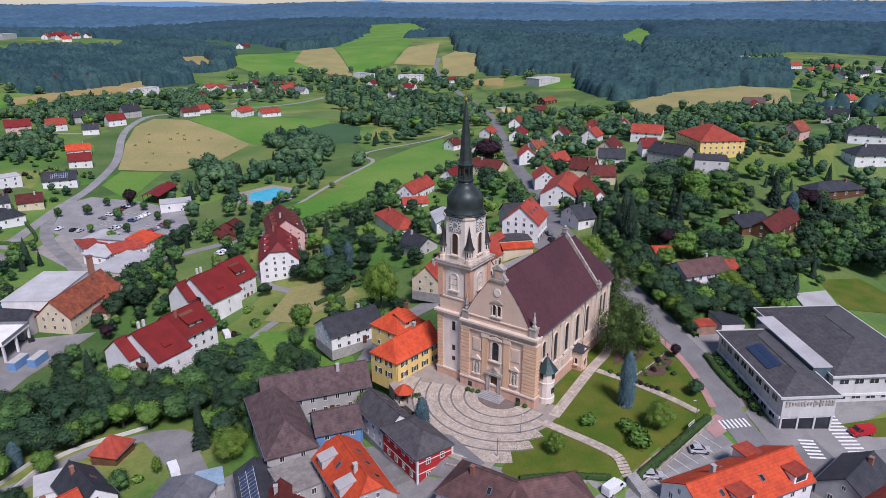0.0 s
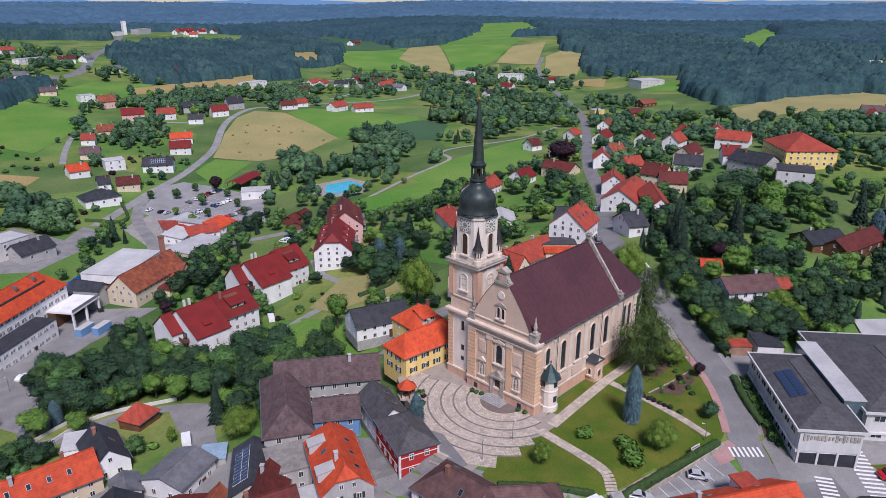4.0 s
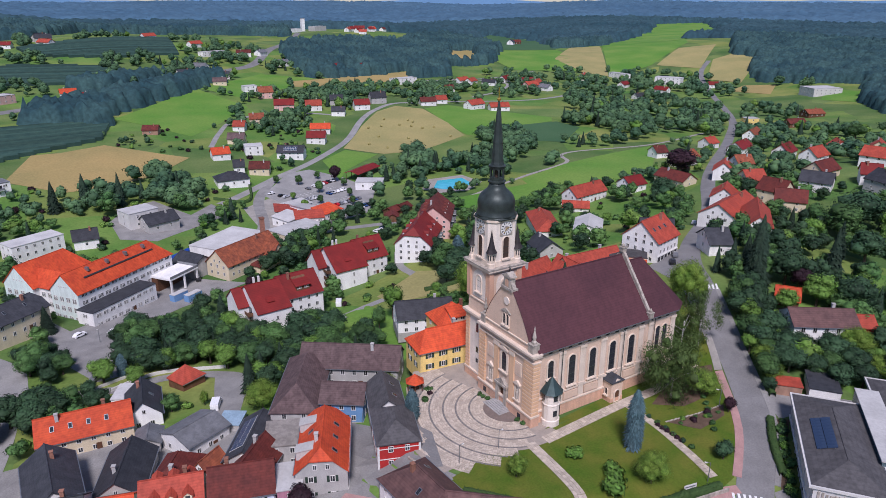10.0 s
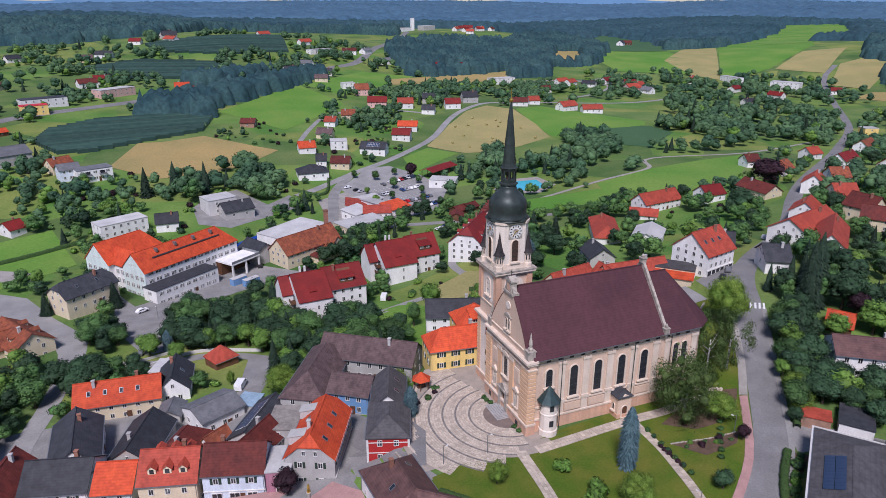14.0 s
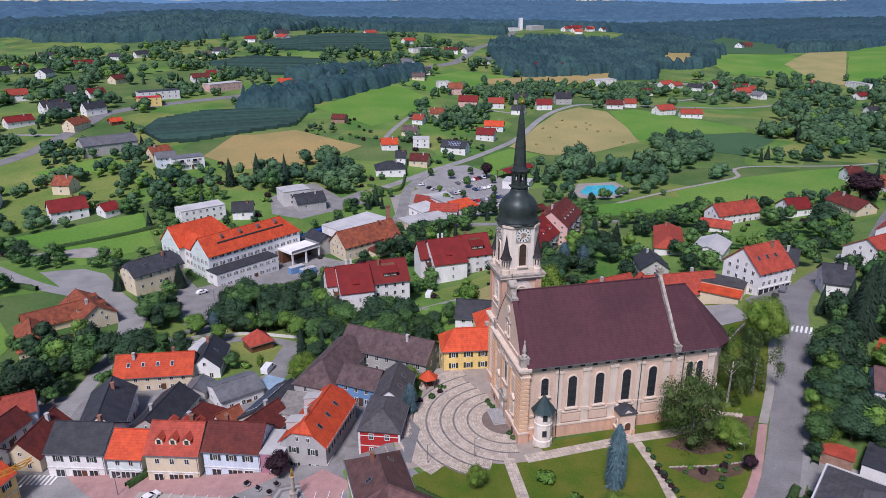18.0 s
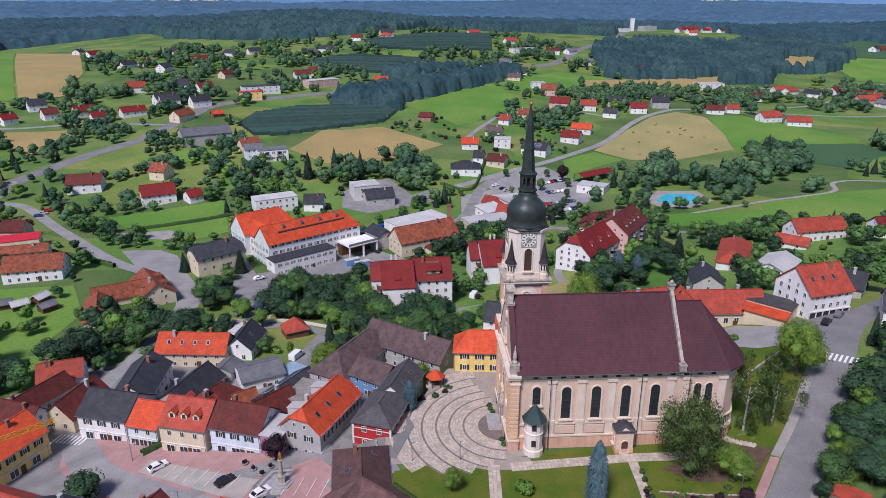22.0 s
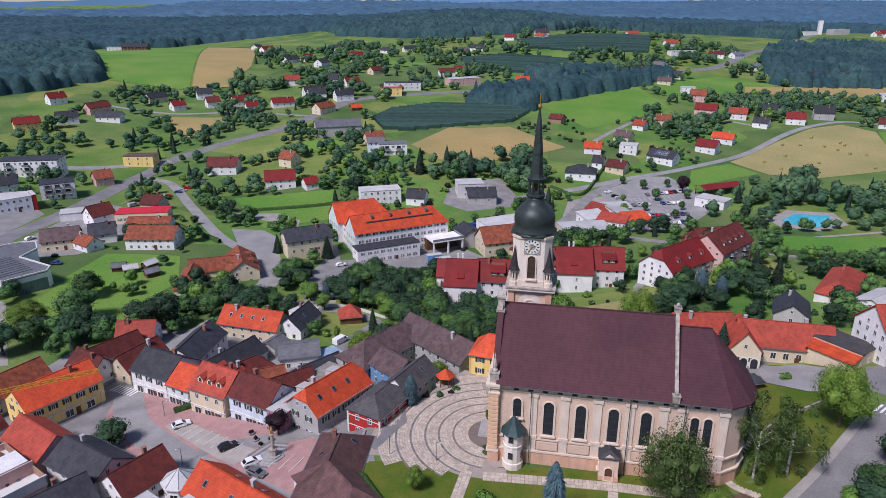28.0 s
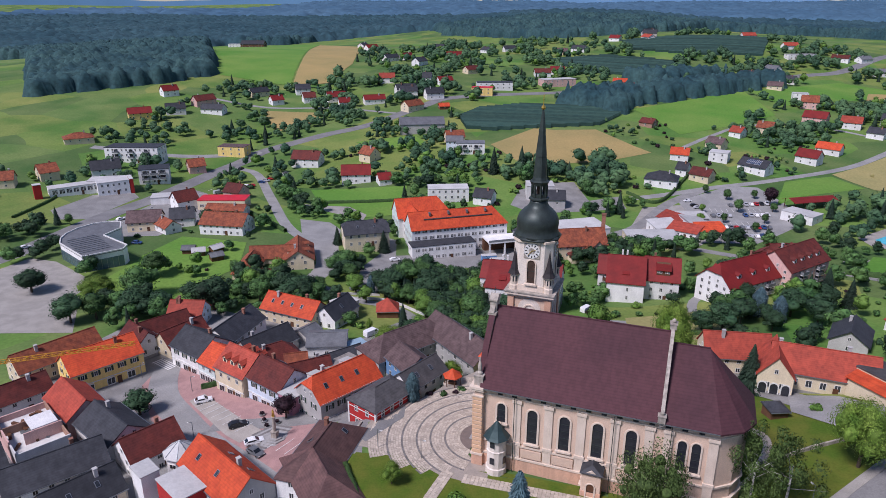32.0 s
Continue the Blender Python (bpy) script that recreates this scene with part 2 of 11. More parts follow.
M_MORTAR = mat("plaza_mortar", (0.34, 0.295, 0.25), (0.28, 0.245, 0.21), 0.95, 0.5, 6, 0.2)
M_STONEDK = mat("plaza_stone_dark", (0.20, 0.185, 0.175), (0.15, 0.14, 0.135), 0.9, 0.9, 5, 0.3, island=0.15)
M_LANDING = mat("landing_slabs", (0.20, 0.155, 0.135), (0.155, 0.125, 0.11), 0.9, 0.7, 8, 0.2)
M_BARK = mat("bark", (0.10, 0.075, 0.055), (0.06, 0.045, 0.035), 0.95, 2, 14, 0.5)
M_BIRCH = mat("birch_bark", (0.55, 0.53, 0.50), (0.16, 0.15, 0.14), 0.9, 1.6, 10, 0.3)
LEAF = {
    "green": mat("leaves_green", (0.028, 0.076, 0.022), (0.068, 0.135, 0.036), 0.75, 0.10, 3, 0.0, rand=0.3, island=0.45),
    "light": mat("leaves_light", (0.066, 0.160, 0.024), (0.130, 0.220, 0.040), 0.75, 0.10, 3, 0.0, rand=0.2, island=0.4),
    "dark": mat("leaves_dark", (0.017, 0.047, 0.022), (0.038, 0.080, 0.034), 0.75, 0.10, 3, 0.0, rand=0.25, island=0.45),
    "purple": mat("leaves_purple", (0.022, 0.010, 0.016), (0.034, 0.014, 0.020), 0.75, 0.35, 3, 0.0, rand=0.2, island=0.4),
    "birch": mat("leaves_birch", (0.046, 0.090, 0.020), (0.085, 0.130, 0.034), 0.75, 0.35, 3, 0.0, rand=0.15, island=0.4),
    "lime": mat("leaves_lime", (0.078, 0.155, 0.019), (0.142, 0.212, 0.032), 0.75, 0.35, 3, 0.0, rand=0.15, island=0.4),
    "fir": mat("needles_fir", (0.015, 0.033, 0.020), (0.023, 0.044, 0.025), 0.8, 0.35, 3, 0.0, rand=0.25, island=0.4),
    "blue": mat("needles_blue", (0.050, 0.098, 0.112), (0.080, 0.135, 0.148), 0.8, 0.35, 3, 0.0, rand=0.1, island=0.35),
    # distance haze is put into these colours, bluer from distant trees to far woods
    "distant": mat("leaves_haze_tint", (0.030, 0.078, 0.042), (0.080, 0.152, 0.062), 0.8, 0.03, 1, 0.0, island=0.35),
    "wood_mid": mat("wood_haze_mid", (0.020, 0.056, 0.072), (0.034, 0.078, 0.094), 0.95, 0.006, 0.12, 0.6, grain=0.3),
    "wood_far": mat("wood_haze_far", (0.046, 0.105, 0.165), (0.062, 0.128, 0.190), 0.95, 0.004, 0.05, 0.6, grain=0.2),
    "wood": mat("wood_haze_near", (0.017, 0.050, 0.060), (0.038, 0.086, 0.084), 0.9, 0.03, 0.35, 0.6, grain=0.35),
}


# ---- mesh builder ----
class Geo:
    """Gathers corners and faces for one mesh."""

    def __init__(self):
        self.v, self.f, self.m = [], [], []

    def add(self, verts, faces, k=0):
        o = len(self.v)
        self.v += [tuple(p) for p in verts]
        self.f += [tuple(o + i for i in q) for q in faces]
        self.m += [k] * len(faces)
        return self

    def box(self, x0, y0, z0, x1, y1, z1, k=0, m=None):
        p = [(x, y, z) for z in (z0, z1) for y in (y0, y1) for x in (x0, x1)]
        if m:
            p = [m @ Vector(q) for q in p]
        return self.add(p, [(0, 2, 3, 1), (4, 5, 7, 6), (0, 1, 5, 4), (2, 6, 7, 3), (0, 4, 6, 2), (1, 3, 7, 5)], k)

    def lathe(self, profile, cx=0, cy=0, n=16, k=0, turn=0.0, cap=True):
        """A turned form: profile is (radius, height) from below to above."""
        pts = [(cx + r * math.cos(turn + 2 * math.pi * i / n), cy + r * math.sin(turn + 2 * math.pi * i / n), z) for r, z in profile for i in range(n)]
        faces = [(a * n + i, a * n + (i + 1) % n, (a + 1) * n + (i + 1) % n, (a + 1) * n + i) for a in range(len(profile) - 1) for i in range(n)]
        if cap:
            faces += [tuple(range(n - 1, -1, -1)), tuple((len(profile) - 1) * n + i for i in range(n))]
        return self.add(pts, faces, k)

    def prism(self, poly, h0, h1, axis="x", k=0):
        """A flat outline drawn out along an axis. For x the outline is (y, z), for y (x, z), for z (x, y)."""
        put = {"x": lambda a, b, h: (h, a, b), "y": lambda a, b, h: (a, h, b), "z": lambda a, b, h: (a, b, h)}[axis]
        n = len(poly)
        pts = [put(a, b, h) for h in (h0, h1) for a, b in poly]
        faces = [tuple(range(n)), tuple(range(2 * n - 1, n - 1, -1))] + [(i, n + i, n + (i + 1) % n, (i + 1) % n) for i in range(n)]
        return self.add(pts, faces, k)

    def sheet(self, verts, faces, thick, k=0):
        """Top faces with a depth straight down and closed rims."""
        n = len(verts)
        low = [(x, y, z - thick) for x, y, z in verts]
        edges = {}
        for q in faces:
            for a, b in zip(q, q[1:] + q[:1]):
                edges[(a, b)] = 1
        rim = [(a, a + n, b + n, b) for a, b in edges if (b, a) not in edges]
        return self.add(list(verts) + low, [tuple(q) for q in faces] + [tuple(i + n for i in reversed(q)) for q in faces] + rim, k)

    def mesh(self, name, mats, smooth=False):
        me = bpy.data.meshes.new(name)
        me.from_pydata(self.v, [], self.f)
        for m in mats if isinstance(mats, (list, tuple)) else [mats]:
            me.materials.append(m)
        if max(self.m, default=0):
            me.polygons.foreach_set("material_index", self.m)
        if smooth:
            me.polygons.foreach_set("use_smooth", [True] * len(me.polygons))
        bm = bmesh.new()
        bm.from_mesh(me)
        bmesh.ops.recalc_face_normals(bm, faces=bm.faces)
        bm.to_mesh(me)
        bm.free()
        return me


def part(name, geo, material, parent, label="", m=None, smooth=False):
    """One mesh object under a thing or a part."""
    me = geo if isinstance(geo, bpy.types.Mesh) else geo.mesh(name, material, smooth)
    ob = new(name, me)
    ob.parent = parent
    if m is not None:
        ob.matrix_basis = m
    return tagged(ob, label)


def thing(name, m, label, category, group="", kind=""):
    ob = new(name)
    ob.empty_display_size = 0.5
    ob.matrix_basis = m
    return tagged(ob, label, category, group, kind)


# ---- ground: one sheet of soft hills (x, y, height, radius), rising to the far ridges ----
HILLS = [(0, 0, 6.3, 55), (100, 20, 14.3, 60), (250, 30, 15.2, 90), (60, -60, 3.9, 70), (0, 130, -10.1, 80), (-60, 60, 3.0, 60), (-95, 45, -4.1, 60), (50, 240, -8.5, 80), (150, 330, -7.3, 80), (-100, 250, 2.0, 80), (-230, 260, -2.8, 110), (240, 450, 3.5, 90), (140, 470, 1.3, 70), (330, 420, -0.8, 80), (-240, 440, -4.6, 110), (340, -120, 27.6, 140), (480, 250, -7.7, 160), (660, 450, -12.6, 170), (100, 800, 34.9, 220), (580, 1090, 31.1, 300), (-500, 600, 30.3, 320), (1000, 200, 14.3, 350), (1050, 900, 0.1, 300), (-100, 1300, 56.2, 400), (-300, 0, -3.2, 200), (35, 278, -1.6, 75), (124, 343, 1.5, 92), (145, 446, -7.1, 113), (154, 513, 4.1, 126), (250, 694, 1.1, 167), (144, 657, -10.9, 153), (175, 775, -0.7, 178), (106, 548, 4.3, 131), (675, 406, -4.4, 174), (-183, 637, 6.2, 148), (-167, 496, 4.6, 120), (-165, 438, 0.3, 108), (-226, 280, -6.6, 82), (-131, 242, -6.8, 68), (-134, 281, 1.0, 76), (-89, 113, -0.4, 42), (600, 1387, 12.3, 260), (709, 1335, -7.2, 260), (830, 540, 1.0, 214), (840, 1458, 16.6, 260), (-155, 177, -1.1, 58), (-172, 205, -2.0, 64), (350, 586, -6.1, 156), (942, 1080, -12.7, 260), (560, 285, -4.9, 141), (131, 210, -3.5, 69), (95, 310, 1.3, 84), (1030, 625, 18.6, 257), (-45, 158, -0.4, 49), (-70, 161, -1.2, 50), (-63, 191, -3.0, 56), (1, 166, 1.8, 51), (77, 146, 0.7, 52), (-105, 60, 0.4, 42), (-112, 85, -2.0, 42), (15, 63, 0.5, 42), (-190, 120, -2.3, 51), (-230, 160, -2.8, 62)]


def gz(x, y):
    """The ground's height, for numbers or arrays."""
    d = np.hypot(x - 200, y - 300)
    s = np.clip((d - 900) / 2600, 0, 1)
    s = s * s * (3 - 2 * s)
    w = np.clip((d - 700) / 900, 0, 1)
    z = -8.0 + 44 * s + w * (9 * np.sin(x / 310 + 1.3) * np.cos(y / 270 - 0.4) + 8 * np.sin(x / 570 - y / 490 + 0.7))
    for cx, cy, h, r in HILLS:
        z = z + h * np.exp(-((x - cx) ** 2 + (y - cy) ** 2) / r ** 2)
    # the church stands on a levelled terrace
    k = np.clip((1.18 - np.hypot((x - 9) / 37, (y - 3) / 26)) / 0.28, 0, 1)
    k = k * k * (3 - 2 * k)
    return -0.05 * k + (1 - k) * z


def ground_sheet():
    xs = np.concatenate([np.linspace(-4800, -900, 60)[:-1], np.linspace(-900, -320, 50)[:-1], np.linspace(-320, 420, 206)[:-1], np.linspace(420, 1300, 75)[:-1], np.linspace(1300, 4900, 55)])
    ys = np.concatenate([np.linspace(-4800, -500, 40)[:-1], np.linspace(-500, -160, 20)[:-1], np.linspace(-160, 520, 190)[:-1], np.linspace(520, 1300, 65)[:-1], np.linspace(1300, 4900, 55)])
    X, Y = np.meshgrid(xs, ys)
    V = np.stack([X.ravel(), Y.ravel(), gz(X, Y).ravel()], 1)
    nx, ny = len(xs), len(ys)
    i = (np.arange(ny - 1)[:, None] * nx + np.arange(nx - 1)[None]).ravel()
    F = np.stack([i, i + 1, i + nx + 1, i + nx], 1)
    me = bpy.data.meshes.new("ground")
    me.from_pydata(V.tolist(), [], F.tolist())
    me.polygons.foreach_set("use_smooth", [True] * len(F))
    me.materials.append(M_GRASS)
    return tagged(new("ground", me), "rolling green ground of meadows and gardens under the town", "ground", kind="structure")


ground_sheet()


def smooth_line(pts, step):
    """A curve through the points, cut into even steps."""
    P = [np.array(p, float) for p in pts]
    P = [2 * P[0] - P[1]] + P + [2 * P[-1] - P[-2]]
    out = []
    for a, b, c, d in zip(P, P[1:], P[2:], P[3:]):
        n = max(1, int(np.hypot(*(c - b)[:2]) / step))
        for i in range(n):
            t = i / n
            out.append(0.5 * (2 * b + (c - a) * t + (2 * a - 5 * b + 4 * c - d) * t * t + (3 * b - a - 3 * c + d) * t ** 3))
    return out + [P[-2]]


TAKEN = []  # circles (x, y, r) on which no tree is set


def strip(name, pts, width, material, up=0.06, label="", category="road", block=True, kind="structure", side=0.0, thick=0.0, step=4.0):
    """A road or path laid over the ground along a line; side shifts it to the left of the line."""
    L = smooth_line(pts, step)
    g = Geo()
    rows, n = [], 4
    for i, p in enumerate(L):
        d = L[min(i + 1, len(L) - 1)] - L[max(i - 1, 0)]
        nrm = np.array([-d[1], d[0]]) / (np.hypot(d[0], d[1]) + 1e-9)
        for j in range(n + 1):
            q = p[:2] + nrm * (side + width * (j / n - 0.5))
            rows.append((q[0], q[1], float(gz(q[0], q[1])) + up))
        if block:
            TAKEN.append((p[0], p[1], width / 2 + 1.2))
    faces = [(i * (n + 1) + j, i * (n + 1) + j + 1, (i + 1) * (n + 1) + j + 1, (i + 1) * (n + 1) + j) for i in range(len(L) - 1) for j in range(n)]
    if thick:
        g.sheet(rows, [q[::-1] for q in faces], thick)
    else:
        g.add(rows, faces)
    return tagged(new(name, g.mesh(name, material)), label, category, kind=kind)


def inside(poly, x, y):
    hit = False
    for (ax, ay), (bx, by) in zip(poly, poly[1:] + poly[:1]):
        if (ay > y) != (by > y) and x < (bx - ax) * (y - ay) / (by - ay) + ax:
            hit = not hit
    return hit


AREAS = []  # outlines on which no tree is set


def area(name, poly, material, up=0.05, step=6.0, label="", category="ground", block=True, kind="structure", thick=0.0):
    """A flat cover laid over the ground inside an outline."""
    from mathutils.geometry import delaunay_2d_cdt
    edge = []
    for a, b in zip(poly, poly[1:] + poly[:1]):
        n = max(1, int(math.dist(a, b) / step))
        edge += [Vector((a[0] + (b[0] - a[0]) * i / n, a[1] + (b[1] - a[1]) * i / n)) for i in range(n)]
    x0, x1 = min(p[0] for p in poly), max(p[0] for p in poly)
    y0, y1 = min(p[1] for p in poly), max(p[1] for p in poly)
    inner = [Vector((x, y)) for x in np.arange(x0 + step / 2, x1, step) for y in np.arange(y0 + step / 2, y1, step) if inside(poly, x, y)]
    pts, _, faces, *_ = delaunay_2d_cdt(edge + inner, [], [list(range(len(edge)))], 1, 1e-4)
    rows = [(p.x, p.y, float(gz(p.x, p.y)) + up) for p in pts]
    g = Geo()
    if thick:
        g.sheet(rows, [list(q) for q in faces], thick)
    else:
        g.add(rows, faces)
    if block:
        AREAS.append(poly)
    return tagged(new(name, g.mesh(name, material)), label, category, kind=kind)

# ---- roads, paths and fields ----
strip("road", [(-40, -100), (-12, -62), (6, -46), (18, -36), (30.5, -29.2), (39.6, -22.6), (50.5, -11.8), (56.6, -5.2), (62.4, 0.7), (76.4, 15.4), (98.5, 35.6), (160, 69), (204, 99), (252, 127), (370.9, 192.4), (499.9, 271.8), (640, 385.4), (741.8, 470.7), (813.1, 508.9)], 6.4, M_ROAD, 0.08, "grey asphalt main road winding out of the town", side=-0.2)
strip("pavement", [(20, -31.4), (29, -26.2), (36.2, -20.6), (46.9, -9.6)], 1.6, M_REDPAVE, 0.14, "reddish paved footway with a granite edge", "pavement", thick=0.2)
strip("pavement", [(47.2, -9.3), (53.4, -3.4), (59.0, 2.4), (73.0, 18.0)], 1.7, M_GRAVEL, 0.14, "pale grey paved footway with a granite edge", "pavement", thick=0.2)
strip("pavement", [(24, -37.0), (33.6, -31.8), (42.6, -25.0), (53.2, -14.2), (59.2, -7.8), (64.9, -1.9), (79, 12.8)], 1.1, M_ASPHALT, 0.14, "narrow grey footway beside the road", "pavement", thick=0.2)
strip("road", [(20, -52), (40, -72), (80, -110), (160, -150)], 8, M_LANE, 0.07, "asphalt street past the school")
strip("road", [(20.5, 253.6), (60.8, 282.9), (97.6, 306), (145, 351.2), (186, 400.7), (215, 426.6), (247.4, 443.5), (278.6, 431), (308.5, 436.3), (396.5, 423.4), (494.5, 450.9)], 5, M_LANE, 0.08, "narrow asphalt lane along the hay field")
strip("footpath", [(103.7, 177.1), (126.4, 182.6), (167.2, 190), (207.9, 195.2), (227.5, 214.1), (293, 200), (387.5, 218.9)], 2.5, M_GRAVEL, 0.08, "pale gravel path through the meadow", "path")
strip("road", [(-206, 20), (-205, 84.1), (-212, 143.9), (-211.3, 183.3), (-214.1, 234.4), (-212.5, 266.9), (-210.3, 292.8), (-188.7, 327.5), (-163, 359), (-143.9, 420.1), (-127.9, 455.7), (-58.3, 502.8), (60, 575), (141, 644), (178, 672), (223, 712), (295, 835), (387, 977), (455, 1095)], 10, M_ROAD, 0.08, "wide asphalt road at the edge of the town")
strip("road", [(-208.6, 253.6), (-189.3, 244.5), (-157.3, 202.8), (-121.9, 154.5), (-98, 134.4), (-88, 119), (-85, 104), (-86.5, 92), (-90, 76), (-94, 62), (-95.5, 50)], 5, M_LANE, 0.09, "asphalt side street")
strip("street", [(-96.2, 53.5), (-93.4, 36), (-84, 20), (-71, 9.8), (-60, 2.2), (-48, -4.2), (-34, -12.5), (-12, -28), (8, -40)], 7, M_LANE, 0.10, "asphalt street through the market square")
strip("street", [(-62, 8), (-41, 13), (-30, 20), (-27, 36)], 4.5, M_ASPHALT, 0.11, "narrow asphalt alley between the old houses")
strip("lane", [(-56, 52), (-42, 62), (-35, 75), (-48, 87.5), (-62.8, 89.6), (-84.5, 100.5)], 4, M_ASPHALT, 0.08, "grey lane behind the old houses")
strip("footpath", [(-20, 123), (-33.4, 116.6), (-48.9, 108.6)], 1.6, M_GRAVEL, 0.08, "narrow path between gardens", "path")
strip("lane", [(1.8, 97), (17.6, 101), (35.5, 103), (44.4, 111), (46.4, 124.9), (54.4, 138.8)], 3.2, M_LANE, 0.08, "pale curved drive to the red-roofed apartment houses")
strip("lane", [(70, 30), (52, 48), (30, 58), (8, 52)], 7, M_ASPHALT, 0.17, "asphalt yard behind the church")
strip("lane", [(20, 200), (60.6, 181.4), (86.7, 167.5), (112.6, 152.8)], 5, M_ASPHALT, 0.07, "asphalt access lane")
strip("lane", [(-20.2, 174.8), (20, 200), (40.8, 253.5), (60.8, 282.9)], 5.5, M_ASPHALT, 0.07, "asphalt street past the car park")
strip("lane", [(178.9, 425.7), (155.7, 444.5), (123.8, 452.2), (92.3, 434.2), (71.1, 400), (52, 360)], 3.5, M_LANE, 0.07, "small lane between detached houses")
strip("lane", [(-210.8, 288.4), (-255.1, 259.7), (-306.5, 246.8)], 7, M_LANE, 0.08, "asphalt road leaving the junction")
strip("lane", [(-319.1, 393.8), (-263.3, 386.8), (-210.8, 401), (-155.9, 393.6)], 4, M_LANE, 0.08, "lane along a row of houses")
strip("lane", [(378, 602), (470.4, 583.9), (565, 605)], 4, M_LANE, 0.1, "far country lane")
strip("lane", [(347.8, 462.1), (411.7, 494.6), (462.8, 545.2), (425.5, 593.8), (358.7, 583.9)], 4, M_LANE, 0.1, "looping lane round a hamlet")

area("hay_field", [(133, 332), (178.2, 386.3), (211.9, 419.5), (238.4, 431.9), (252.3, 409.9), (237, 352.4), (219.5, 307.9), (171, 292), (147, 301)], M_HAY, 0.12, 10, "mown golden hay field with round bales", "field")
area("meadow", [(254.4, 409.9), (285, 417.2), (325.3, 326.9), (310.1, 310.8), (227.6, 301.9), (221.5, 307.9)], M_BRIGHT, 0.10, 10, "bright green meadow", "field")
area("crop_field", [(268.7, 309.9), (312.1, 307.8), (308.1, 278.7), (252, 240), (238.7, 258.6)], M_CROP, 0.14, 10, "dark green crop field", "field")
area("meadow", [(103.6, 305), (131.5, 326.9), (143, 303), (105.8, 277.9), (93.5, 262.6)], M_BRIGHT, 0.12, 8, "bright green meadow", "field")
area("meadow", [(16.8, 468.1), (109.5, 568.6), (123.4, 479.4), (78.7, 426.9), (50.6, 395.7), (32, 442)], M_BRIGHT, 0.12, 10, "bright green hill meadow", "field")
area("wheat_field", [(-66.4, 320.1), (-47.6, 375.4), (-32.8, 375.6), (-6, 387.8), (20, 352), (32, 339), (4.2, 310.1), (-20.1, 294), (-44.6, 289.9)], M_WHEAT, 0.13, 8, "ripe ochre wheat field", "field")
area("stubble_field", [(-264, 377), (-210.6, 386.1), (-208.4, 355.8), (-224.4, 332.7)], M_WHEAT, 0.14, 10, "tan stubble field", "field")
area("lawn", [(-144.2, 222.5), (-92.8, 233.8), (-83.6, 190.2), (-108.6, 170.6)], M_BRIGHT, 0.10, 8, "bright green lawn beside the school", "lawn")
area("meadow", [(165.1, 186.9), (205.9, 193.2), (292, 196), (222.7, 144.9), (183, 139.9), (152, 160.5)], M_BRIGHT, 0.10, 10, "bright green valley meadow", "field")
area("stubble_field", [(220, 612), (304, 644), (415, 669), (374, 617), (274, 586), (209, 573)], M_WHEAT, 0.14, 12, "pale ochre field with a row of small trees", "field")
area("meadow", [(-707, 960), (-491, 965), (-281, 462), (-362, 475)], M_BRIGHT, 0.25, 25, "wide green hill meadow", "field")
area("stubble_field", [(-488, 962), (-463, 906), (-357, 828), (-270, 579), (-253, 483), (-279, 462)], M_WHEAT, 0.32, 25, "tan stubble field on the hill", "field")
area("wheat_field", [(671, 673), (800, 768), (852, 748), (640, 540), (628, 575)], M_HAY, 0.3, 25, "golden wheat field on the far slope", "field")
area("meadow", [(856, 747), (1316, 1036), (1600, 1155), (945, 639), (878, 610), (748, 555), (676, 541), (646, 545)], M_BRIGHT, 0.28, 25, "green far meadow", "field")
area("wheat_field", [(748, 548), (876, 606), (940, 582), (769, 490)], M_HAY, 0.36, 25, "golden wheat field on the far slope", "field")
area("wheat_field", [(718, 445), (822, 508), (869, 510), (868, 464), (719, 398)], M_HAY, 0.32, 25, "yellow-green far field", "field")
area("stubble_field", [(666, 379), (705, 385), (719, 353), (662, 327)], M_WHEAT, 0.3, 20, "tan stubble field beside the road", "field")
area("stubble_field", [(573, 808), (616, 800), (571, 721), (510, 674), (500, 706)], M_WHEAT, 0.3, 20, "small tan field below the forest", "field")
area("crop_field", [(692, 982), (1059, 1303), (1034, 1076), (760, 760), (666, 791)], M_CROP, 0.3, 25, "dark green crop slope round a lone farm", "field")
area("meadow", [(584, 718), (664, 788), (756, 757), (709, 662), (642, 574), (548, 626)], M_BRIGHT, 0.26, 20, "green meadow below the forest", "field")
area("meadow", [(922, 724), (1700, 1300), (1900, 1250), (1518, 933), (973, 685)], M_BRIGHT, 0.5, 30, "high green meadow round a farm", "field")
area("dry_meadow", [(544, 139), (617, 117), (681, 53), (668, 9), (557, -3), (567, 52), (518, 90), (432, 97)], M_HAY, 0.2, 15, "pale dry meadow on the ridge", "field")
area("meadow", [(1298, 416), (2100, 560), (1759, 420), (924, 228)], M_BRIGHT, 0.6, 40, "clearing in the far forest", "field")
area("sports_field", [(701.8, 286.5), (695.9, 241), (635.8, 218.3), (640.7, 261.2)], M_BRIGHT, 0.2, 15, "green sports field", "field")
area("lawn", [(116.4, 186.2), (162.5, 175.9), (144.7, 147.1), (104.9, 161.6)], M_BRIGHT, 0.09, 8, "green lawn beside the pool", "lawn")
area("dry_meadow", [(24.6, 106), (47.4, 115), (59.6, 101.6), (47.6, 85.6), (25.6, 96)], M_HAY, 0.09, 6, "yellowing rough meadow", "field")
